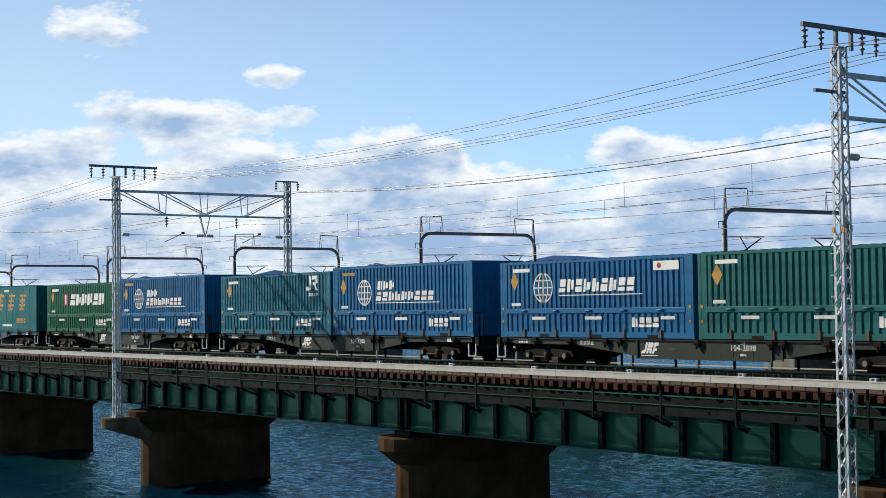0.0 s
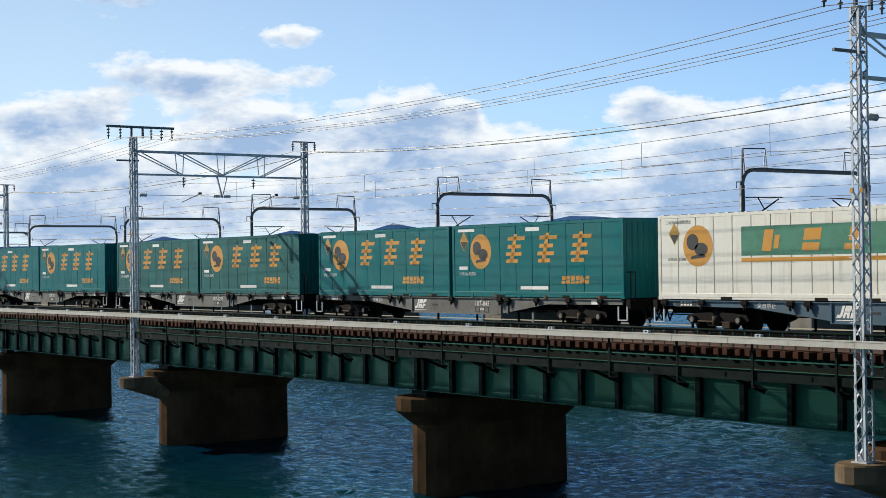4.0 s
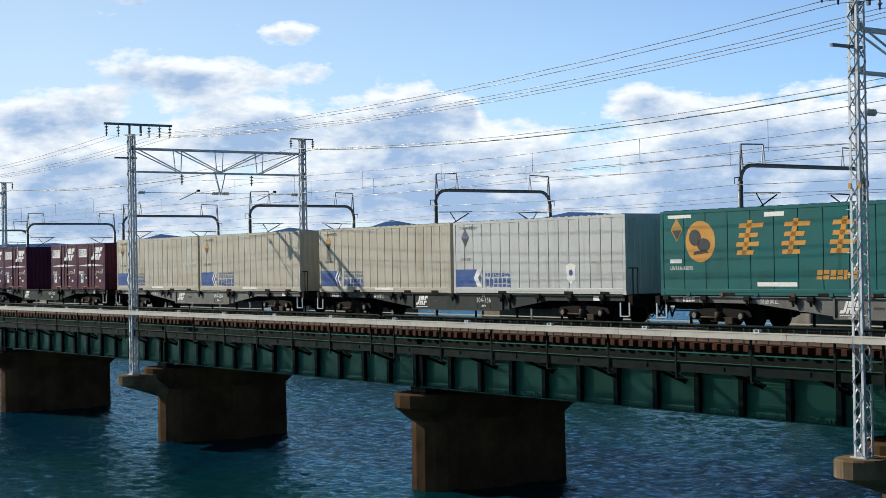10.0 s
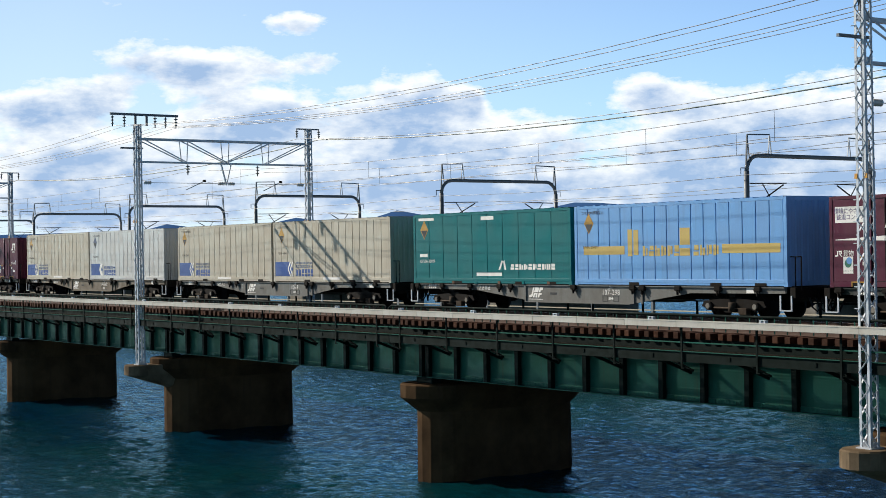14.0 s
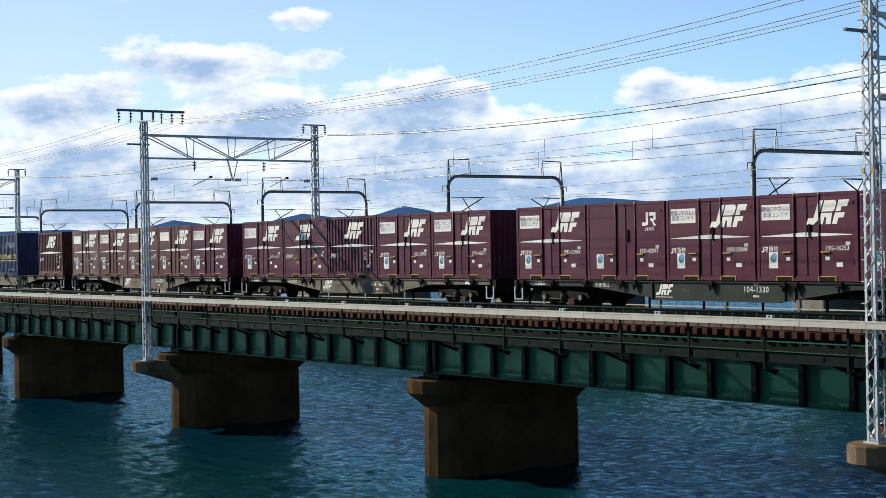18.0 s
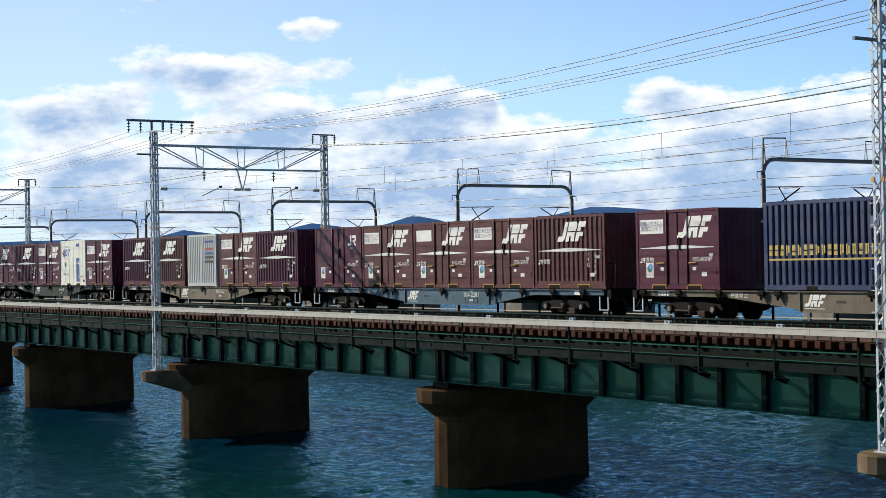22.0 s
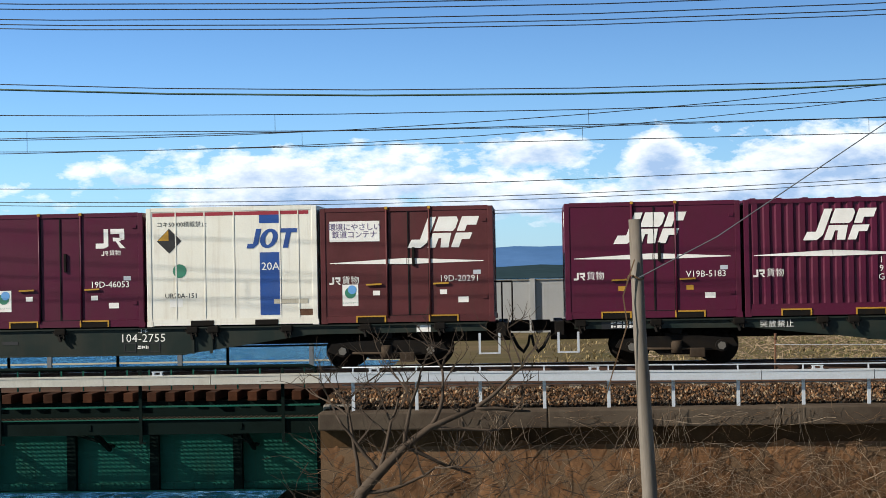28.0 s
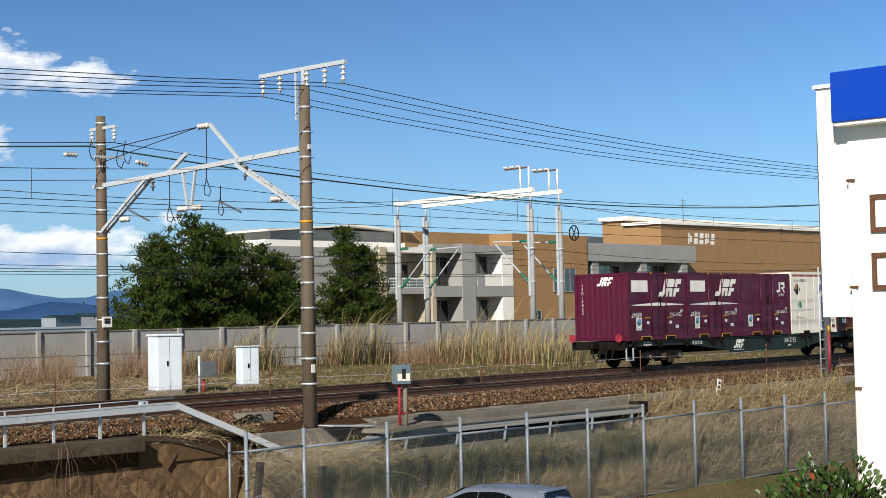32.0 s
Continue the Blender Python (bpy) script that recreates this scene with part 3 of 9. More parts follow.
def ripples():
    """The choppy river surface round the piers: crossing wave trains on a fine sheet, which drifts slowly with the tide."""
    xs, ys = np.arange(-190.0, 8.0, 0.27), np.concatenate([np.arange(10.0, 70.0, 0.27), np.arange(70.5, 170.0, 1.2)])
    X, Y = np.meshgrid(xs, ys, indexing="ij")
    rs = np.random.RandomState(5)
    Z = np.zeros_like(X)
    for lam, amp, n in ((9.0, 0.045, 3), (4.2, 0.036, 5), (2.2, 0.034, 8), (1.3, 0.024, 9), (0.8, 0.014, 8)):
        for k in range(n):
            a = rs.normal(0.9, 0.55)
            l = lam * rs.uniform(0.8, 1.25)
            ph = rs.uniform(0, 6.28)
            warp = 0.9 * np.sin(X * rs.uniform(0.02, 0.08) + Y * rs.uniform(0.02, 0.08) + ph)
            w = np.sin((X * math.cos(a) + Y * math.sin(a)) * 2 * math.pi / l + ph + warp * 2)
            Z += 0.95 * amp * rs.uniform(0.5, 1.2) * (1 - 2 * np.abs(w) ** 0.8 * 0.5 + 0.5 * w) / math.sqrt(n) * 1.5
    Z += WATER_Z - Z.mean()
    nx, ny = X.shape
    verts = np.stack([X, Y, Z], -1).reshape(-1, 3)
    i = np.arange(nx * ny).reshape(nx, ny)
    faces = np.stack([i[:-1, :-1], i[1:, :-1], i[1:, 1:], i[:-1, 1:]], -1).reshape(-1, 4)
    me = bpy.data.meshes.new("river_surface")
    me.from_pydata(verts.tolist(), [], faces.tolist())
    me.polygons.foreach_set("use_smooth", np.ones(len(faces), bool))
    me.materials.append(WATER)
    return tagged(new("river_surface", me), "choppy dark teal river surface round the bridge piers", "water", kind="structure")


river = ripples()


def sheet(name, f, x0, x1, y0, y1, nx, ny, material, label, category):
    """A ground sheet with heights f(x, y)."""
    bm = bmesh.new()
    g = [[bm.verts.new((x0 + (x1 - x0) * i / nx, y0 + (y1 - y0) * j / ny, f(x0 + (x1 - x0) * i / nx, y0 + (y1 - y0) * j / ny))) for j in range(ny + 1)] for i in range(nx + 1)]
    for i in range(nx):
        for j in range(ny):
            bm.faces.new((g[i][j], g[i + 1][j], g[i + 1][j + 1], g[i][j + 1]))
    return solid(name, bm, material, label, category, kind="structure")


LOW = -3.1


def low_ground(x, y):
    """The yard below the track, and the grassy bank that climbs to it past the end of the wall."""
    n = 0.12 * noise.noise(Vector((x * 0.3, y * 0.3, 0))) + 0.05 * noise.noise(Vector((x * 1.4, y * 1.4, 5)))
    if x < 22.9:
        return LOW + n * 0.5
    k = min(max((y - 26.1) / 2.2, 0), 1) * min((x - 22.9) / 1.6, 1)
    top = LOW + n + 2.5 * k ** 0.8
    return min(top, -1.42 + n * 0.5) if x < 38.4 else top


sheet("ground_lower", low_ground, -3.9, 120, -30, 28.6, 240, 130, EARTH, "dry grassy earth of the yard below the track", "ground")
def upper_z(x, y):
    return -0.45 + 0.12 * noise.noise(Vector((x * 0.25, y * 0.25, 3))) - 0.25 * min(max((y - 40) / 20, 0), 1)


sheet("ground_upper", upper_z, -3.9, 300, 36.9, 74, 150, 40, EARTH, "dry grass and earth behind the track", "ground")
sheet("ground_beyond", lambda x, y: -0.7 + 0.3 * noise.noise(Vector((x * 0.05, y * 0.05, 3))) - 6.0 * min(max((72 - x) / 12, 0), 1), 60, 600, 74.0, 330, 40, 30, EARTH, "ground beneath the buildings behind the wall", "ground")
bm = prism_x(bmesh.new(), ((28.45, -0.62), (29.6, -0.22), (32.7, -0.2), (36.4, -0.2), (37.4, -0.5), (37.4, -1.5), (28.45, -1.5)), ABUT_X, 400)
solid("track_bed", bm, BALLAST, "brown ballast bed of the double track", "ballast", kind="structure")


def hills():
    """Long wooded ridges far behind, paler with distance by haze put into their colours."""
    def ridge(name, dist, a0, a1, f, material, label):
        bm = bmesh.new()
        n = 90
        tops, feet, backs = [], [], []
        for i in range(n + 1):
            a = radians(a0 + (a1 - a0) * i / n)
            e = max(f(a0 + (a1 - a0) * i / n), 0.02)
            d = Vector((math.sin(a), math.cos(a), 0))
            feet.append(bm.verts.new(d * dist + Vector((0, 0, WATER_Z))))
            tops.append(bm.verts.new(d * (dist * 1.12) + Vector((0, 0, EYE_Z + dist * 1.12 * math.tan(radians(e))))))
            backs.append(bm.verts.new(d * (dist * 1.3) + Vector((0, 0, WATER_Z))))
        for i in range(n):
            bm.faces.new((feet[i], feet[i + 1], tops[i + 1], tops[i])).smooth = True
            bm.faces.new((tops[i], tops[i + 1], backs[i + 1], backs[i])).smooth = True
        solid(name, bm, material, label, "hill", kind="structure")

    def bumps(a, seeds, base):
        return base + sum(h * math.exp(-((a - c) / w) ** 2) for c, w, h in seeds) + 0.10 * noise.noise(Vector((a * 0.9, 1, base))) + 0.05 * noise.noise(Vector((a * 3, 2, base)))

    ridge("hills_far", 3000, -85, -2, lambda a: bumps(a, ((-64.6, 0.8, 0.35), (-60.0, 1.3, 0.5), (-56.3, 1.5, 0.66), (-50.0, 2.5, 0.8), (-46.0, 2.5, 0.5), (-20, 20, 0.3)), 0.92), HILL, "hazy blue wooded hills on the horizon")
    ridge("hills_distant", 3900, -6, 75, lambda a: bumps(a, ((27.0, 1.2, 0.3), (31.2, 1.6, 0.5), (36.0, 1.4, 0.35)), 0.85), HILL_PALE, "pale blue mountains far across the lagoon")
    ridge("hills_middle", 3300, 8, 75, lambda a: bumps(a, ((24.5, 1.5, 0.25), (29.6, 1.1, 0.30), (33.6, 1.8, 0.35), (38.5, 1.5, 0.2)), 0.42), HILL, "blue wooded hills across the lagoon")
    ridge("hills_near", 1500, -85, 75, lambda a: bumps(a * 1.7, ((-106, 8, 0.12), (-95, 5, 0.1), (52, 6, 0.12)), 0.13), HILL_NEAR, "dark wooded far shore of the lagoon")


hills()

# ---------------------------------------------------------------- bridge
def pier(i):
    """A stone-grey river pier with a corbelled head; every other one carries a lower bracket for a mast."""
    x = ABUT_X - SPAN * i
    root = thing("bridge_pier", "dark rust-stained concrete bridge pier standing in the river", "pier", "bridge piers", at=pose(x, 0, 0))

    def stadium(w, y0, y1, n=8):
        pts = [(w * math.cos(a), y0 + w * math.sin(a)) for a in (math.pi + math.pi * k / n for k in range(n + 1))]
        pts += [(w * math.cos(a), y1 + w * math.sin(a)) for a in (math.pi * k / n for k in range(n + 1))]
        return pts

    def stack(bm, levels):
        rings = [[bm.verts.new((px, py, z)) for px, py in stadium(w, y0, y1)] for z, w, y0, y1 in levels]
        for r0, r1 in zip(rings, rings[1:]):
            for k in range(len(r0)):
                bm.faces.new((r0[k], r0[(k + 1) % len(r0)], r1[(k + 1) % len(r0)], r1[k]))
        bm.faces.new(rings[0][::-1])
        bm.faces.new(rings[-1])
        return bm

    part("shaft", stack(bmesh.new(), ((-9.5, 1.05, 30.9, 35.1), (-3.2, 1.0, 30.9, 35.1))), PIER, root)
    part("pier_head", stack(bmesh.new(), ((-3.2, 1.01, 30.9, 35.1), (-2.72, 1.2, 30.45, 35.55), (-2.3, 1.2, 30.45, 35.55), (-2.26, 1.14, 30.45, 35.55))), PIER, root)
    if i % 2 == 1 and x < -20:
        part("mast_bracket", stack(bmesh.new(), ((-3.6, 0.4, 30.4, 31.2), (-2.95, 0.62, 28.6, 31.4), (-2.56, 0.62, 28.6, 31.4), (-2.52, 0.58, 28.6, 31.4))), BRACKET, root, "stained concrete bracket")
    for y in (30.2, 35.7):
        part("bearing", box(-0.45, 0.45, y - 0.2, y + 0.2, -2.26, -2.06, 0.02), GIRDER_DARK, root)
    return root


for i in range(1, 8):
    pier(i)

GZ0, GZ1 = -2.06, -0.62
bm = box(-0.013, 0.013, -0.01, 0.01, 0.0, 0.40)
BALUSTER = bpy.data.meshes.new("baluster")
bm.to_mesh(BALUSTER)
bm.free()
BALUSTER.materials.append(GIRDER)


def span(i):
    """One plate-girder span of both tracks: webs, flanges, stiffeners, brackets and the walkway."""
    x1 = ABUT_X - SPAN * i
    x0 = x1 - SPAN
    root = thing("girder_span", "dark green riveted plate girder bridge span with walkway", "bridge", "bridge spans", at=pose(x0, 0, 0))
    a, b = 0.14, SPAN - 0.14
    for n, y in enumerate((30.2, 32.0, 33.9, 35.7)):
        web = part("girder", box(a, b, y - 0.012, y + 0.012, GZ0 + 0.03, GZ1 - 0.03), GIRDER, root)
        if n in (1, 2):
            continue
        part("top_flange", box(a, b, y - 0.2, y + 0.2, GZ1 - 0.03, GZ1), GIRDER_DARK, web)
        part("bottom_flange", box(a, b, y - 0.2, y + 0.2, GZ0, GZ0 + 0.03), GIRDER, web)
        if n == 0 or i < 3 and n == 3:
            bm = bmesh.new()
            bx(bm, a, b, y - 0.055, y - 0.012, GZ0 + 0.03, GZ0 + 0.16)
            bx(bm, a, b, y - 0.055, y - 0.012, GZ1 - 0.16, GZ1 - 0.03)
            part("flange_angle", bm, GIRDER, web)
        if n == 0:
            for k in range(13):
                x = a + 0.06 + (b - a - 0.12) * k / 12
                # stiffeners in a near-black green, far darker than the web
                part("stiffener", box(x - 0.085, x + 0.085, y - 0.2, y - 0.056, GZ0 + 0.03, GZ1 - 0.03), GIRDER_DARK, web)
            bm = bmesh.new()
            for k in range(150):
                x = a + 0.1 + (b - a - 0.2) * k / 149
                for z in (GZ0 + 0.07, GZ0 + 0.125):
                    bx(bm, x - 0.014, x + 0.014, y - 0.07, y - 0.055, z - 0.014, z + 0.014)
            tagged(part("rivets", bm, GIRDER, web), kind="stuff")
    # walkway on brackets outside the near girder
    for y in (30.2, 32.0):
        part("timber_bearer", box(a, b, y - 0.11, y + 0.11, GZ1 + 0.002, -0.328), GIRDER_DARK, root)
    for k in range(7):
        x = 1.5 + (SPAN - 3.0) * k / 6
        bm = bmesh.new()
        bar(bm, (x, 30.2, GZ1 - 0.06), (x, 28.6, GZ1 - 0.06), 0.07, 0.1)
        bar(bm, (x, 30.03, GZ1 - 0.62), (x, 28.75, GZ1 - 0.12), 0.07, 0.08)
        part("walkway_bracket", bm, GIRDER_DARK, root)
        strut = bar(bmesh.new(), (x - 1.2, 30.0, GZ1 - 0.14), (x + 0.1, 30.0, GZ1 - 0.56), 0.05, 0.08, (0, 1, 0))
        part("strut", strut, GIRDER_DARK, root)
    # near-black front below the green ledge: shaded face and lit rim set by colour
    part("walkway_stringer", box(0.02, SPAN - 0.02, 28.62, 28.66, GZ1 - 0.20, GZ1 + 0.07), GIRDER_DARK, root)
    # added plate, not a known part: it only shades the top of the web
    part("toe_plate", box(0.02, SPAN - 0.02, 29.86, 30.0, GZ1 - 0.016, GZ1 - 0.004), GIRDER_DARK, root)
    part("walkway_ledge", box(0.02, SPAN - 0.02, 28.58, 28.70, GZ1 + 0.07, GZ1 + 0.082), GIRDER, root)
    part("knee_rail", box(0.02, SPAN - 0.02, 28.60, 28.63, GZ1 + 0.30, GZ1 + 0.33), GIRDER, root)
    bm = bmesh.new()
    for k in range(200):
        x = 0.04 + (SPAN - 0.08) * k / 199
        bx(bm, x - 0.012, x + 0.012, 28.72, 29.98, GZ1 + 0.0, GZ1 + 0.008)
    for k in range(22):
        y = 28.74 + 0.056 * k
        bx(bm, 0.02, SPAN - 0.02, y, y + 0.008, GZ1 - 0.03, GZ1 + 0.0)
    tagged(part("walkway_grating", bm, STEEL_BROWN, root), kind="stuff")
    for k in range(8):
        x = 0.7 + (SPAN - 1.4) * k / 7
        bm = box(x - 0.03, x + 0.03, 28.57, 28.60, GZ1 - 0.34, 0.36)
        bx(bm, x - 0.03, x + 0.09, 28.57, 28.60, GZ1 - 0.37, GZ1 - 0.34)
        part("rail_post", bm, GIRDER_DARK, root)
    part("handrail", tube(bmesh.new(), [(0.08, 28.6, 0.22), (0.1, 28.6, 0.36), (0.22, 28.6, 0.41), (SPAN - 0.22, 28.6, 0.41), (SPAN - 0.1, 28.6, 0.36), (SPAN - 0.08, 28.6, 0.22)], 0.034, 8), GIRDER_DARK, root)
    me = BALUSTER
    if i < 3:
        for k in range(48):
            part("baluster", me, None, root, at=pose(0.3 + (SPAN - 0.6) * k / 47, 28.6, 0))
    else:
        bm = bmesh.new()
        for k in range(48):
            x = 0.3 + (SPAN - 0.6) * k / 47
            bx(bm, x - 0.013, x + 0.013, 28.59, 28.61, 0.0, 0.40)
        tagged(part("baluster_row", bm, GIRDER, root), kind="stuff")
    # far-side rail
    for k in range(8):
        x = 0.7 + (SPAN - 1.4) * k / 7
        part("rail_post", box(x - 0.03, x + 0.03, 36.9, 36.96, GZ1 - 0.1, 0.42), GIRDER_DARK, root)
    part("handrail", rod((0.1, 36.93, 0.40), (SPAN - 0.1, 36.93, 0.40), 0.022), GIRDER_DARK, root)
    part("far_walkway", box(0.02, SPAN - 0.02, 35.9, 37.0, GZ1 - 0.02, GZ1 + 0.02), GIRDER_DARK, root)
    return root


for i in range(7):
    span(i)

# white cable duct along the walkway rail and on along the wall
DUCT_END = 21.9
LOUVRE_X = 14.12


def duct_top(x):
    """Height of the duct's lid: level over the bridge, a little lower on land, rising again to its bend."""
    if x < -2:
        return 0.275
    return 0.275 - 0.065 * min((x + 2) / 7, 1) + 0.06 * min(max((x - 17) / 4.5, 0), 1)


def cable_duct():
    root = thing("cable_duct", "long weathered white cable duct on posts beside the track", "cable duct")
    x, k = ABUT_X - SPAN * 7, 0
    while x < DUCT_END - 0.1:
        x2 = min(x + 1.99, DUCT_END)
        land = x > ABUT_X - 1
        z0, z1 = duct_top(x), duct_top(x2)
        bm = prism_y(bmesh.new(), ((x + 0.006, z0 - 0.175), (x2 - 0.006, z1 - 0.175), (x2 - 0.006, z1 - 0.03), (x + 0.006, z0 - 0.03)), 28.385, 28.515)
        prism_y(bm, ((x + 0.004, z0 - 0.03), (x2 - 0.004, z1 - 0.03), (x2 - 0.004, z1), (x + 0.004, z0)), 28.375, 28.525)
        part("duct_length", bm, GALV if land else DUCT, root)
        if k % 2 == 0:
            z = (z0 + z1) / 2
            bm = bx(bmesh.new(), x + 0.9, x + 1.1, 28.40, 28.50, z, z + 0.014)
            bx(bm, x + 0.91, x + 0.95, 28.40, 28.50, z + 0.014, z + 0.06)
            bx(bm, x + 1.05, x + 1.09, 28.40, 28.50, z + 0.014, z + 0.06)
            bx(bm, x + 0.9, x + 1.1, 28.40, 28.50, z + 0.06, z + 0.072)
            part("clip", bm, GALV, root)
        x, k = x2, k + 1
    z = duct_top(DUCT_END) - 0.075
    part("duct_slope", bar(bmesh.new(), (DUCT_END - 0.04, 28.45, z), (25.0, 27.85, -1.2), 0.15, 0.14), GALV, root)
    part("louvre", box(LOUVRE_X, LOUVRE_X + 0.95, 28.362, 28.374, 0.075, 0.19), RUBBER, root, "black ribbed vent panel")
    x = -3.3
    while x < DUCT_END:
        z = duct_top(x)
        part("duct_post", box(x - 0.03, x + 0.03, 28.53, 28.56, -0.43, z - 0.02), GALV, root)
        part("duct_post", box(x - 0.012, x + 0.012, 28.53, 28.56, z, z + 0.1), GALV, root)
        x += 1.16
    for dz, r, paint in ((0.09, 0.012, GALV), (-0.23, 0.01, GALV_DARK)):
        pts = [(q, 28.54, duct_top(q) + dz) for q in (-3.5, 0, 3, 6, 10, 14, 18, 20, DUCT_END)]
        part("guard_wire", tube(bmesh.new(), pts, r, 6), paint, root)
    return root


cable_duct()


# ---------------------------------------------------------------- tracks
def rail_profile(y):
    return ((y - 0.062, -0.15), (y + 0.062, -0.15), (y + 0.062, -0.135), (y + 0.012, -0.12), (y + 0.012, -0.04), (y + 0.033, -0.03), (y + 0.033, -0.002), (y - 0.033, -0.002), (y - 0.033, -0.03), (y - 0.012, -0.04), (y - 0.012, -0.12), (y - 0.062, -0.135))


def track(name, yc, label):
    root = thing(name, label, "railway track", kind="structure")
    for y in (yc - 0.5335, yc + 0.5335):
        part("rail", prism_x(bmesh.new(), rail_profile(y), -146, 400), RAIL, root)
        part("rail_head", box(-146, 400, y - 0.024, y + 0.024, -0.0018, 0.0), RAIL_TOP, root)
    return root


near_track = track("track_near", NEAR_Y, "rusty empty railway track with timber sleepers")
far_track = track("track_far", FAR_Y, "railway track under the goods train")
for y in (NEAR_Y - 0.25, NEAR_Y + 0.25):
    part("guard_rail", prism_x(bmesh.new(), rail_profile(y), ABUT_X - SPAN * 7, ABUT_X), RAIL, near_track)


# ---------------------------------------------------------------- lattice masts
def lattice_mast(parent, x, y, z0, z1, w, bolts):
    """Four corner angles with zigzag lacing, batten plates and a base plate, tapering slightly."""
    def c(z, sx, sy):
        k = w * (1.0 - 0.12 * (z - z0) / (z1 - z0)) / 2
        return Vector((x + sx * k, y + sy * k, z))

    corners = ((-1, -1), (1, -1), (1, 1), (-1, 1))
    for sx, sy in corners:
        bm = bmesh.new()
        bar(bm, c(z0, sx, sy) - Vector((sx * 0.03, 0, 0)), c(z1, sx, sy) - Vector((sx * 0.03, 0, 0)), 0.012, 0.065, (1, 0, 0))
        bar(bm, c(z0, sx, sy) - Vector((0, sy * 0.036, 0)), c(z1, sx, sy) - Vector((0, sy * 0.036, 0)), 0.012, 0.06, (0, 1, 0))
        part("leg", bm, GALV, parent)
    n = int((z1 - z0) / 0.34)
    for f in range(4):
        p, q = corners[f], corners[(f + 1) % 4]
        bm = bmesh.new()
        for k in range(n):
            za, zb = z0 + (z1 - z0) * k / n, z0 + (z1 - z0) * (k + 1) / n
            u, v = (p, q) if k % 2 else (q, p)
            bar(bm, c(za, *u), c(zb, *v), 0.045, 0.01, (0, 1, 0) if f % 2 else (1, 0, 0))
        tagged(part("lacing", bm, GALV, parent), kind="stuff")
    for z, h in ((z0 + 0.02, 0.12), (6.28, 0.16), (7.28, 0.16), (z1 - 0.1, 0.1)):
        lo, hi = [[c(q, *k) for k in corners] for q in (z, z + h)]
        bm = bmesh.new()
        lo, hi = [bm.verts.new(q) for q in lo], [bm.verts.new(q) for q in hi]
        for k in range(4):
            bm.faces.new((lo[k], lo[(k + 1) % 4], hi[(k + 1) % 4], hi[k]))
        bmesh.ops.solidify(bm, geom=bm.faces[:], thickness=-0.012)
        part("batten_plate", bm, GALV, parent)
    part("base_plate", box(x - w / 2 - 0.07, x + w / 2 + 0.07, y - w / 2 - 0.07, y + w / 2 + 0.07, z0, z0 + 0.03), GALV, parent)
    for sx in (-1, 1):
        part("warning_band", bar(bmesh.new(), c(3.66, sx, -1) - Vector((0, 0.012, 0)), c(3.78, sx, -1) - Vector((0, 0.012, 0)), 0.08, 0.01, (0, 1, 0)), ORANGE, parent)
    for k in range(14 if bolts else 0):
        z = z0 + 3.2 + 0.5 * k
        if z < z1 - 0.3:
            part("step_bolt", bar(bmesh.new(), c(z, -1, -1) - Vector((0.1, 0, 0)), c(z, -1, -1), 0.02, 0.02), GALV, parent)


def insulator(parent, x, y, z, drop=0.42, r=0.075, material=None):
    """A hanging string of sheds."""
    bm = bmesh.new()
    prof = [(0.02, 0.0)]
    n = 3
    for k in range(n):
        z1 = -0.06 - k * (drop - 0.1) / n
        prof += [(0.025, z1), (r * (1 - 0.12 * k), z1 - 0.02), (r * (1 - 0.12 * k), z1 - 0.045), (0.03, z1 - 0.06)]
    prof += [(0.02, -drop)]
    lathe(bm, (x, y, z), prof[::-1], 10)
    part("insulator", bm, material or PORCELAIN_DARK, parent)


def drum(parent, p0, p1, r=0.09, material=None):
    """A strain insulator lying along a wire."""
    p0, p1 = Vector(p0), Vector(p1)
    bm = bmesh.new()
    pts, rr = [], []
    for k in range(9):
        pts.append(p0.lerp(p1, k / 8))
        rr.append(r if k % 2 else r * 0.35)
    part("strain_insulator", tube(bm, pts, rr, 10), material or PORCELAIN, parent)


ARM_Z = 8.38
ARM_YS = (27.55, 28.1, 29.55, 30.05, 30.55)


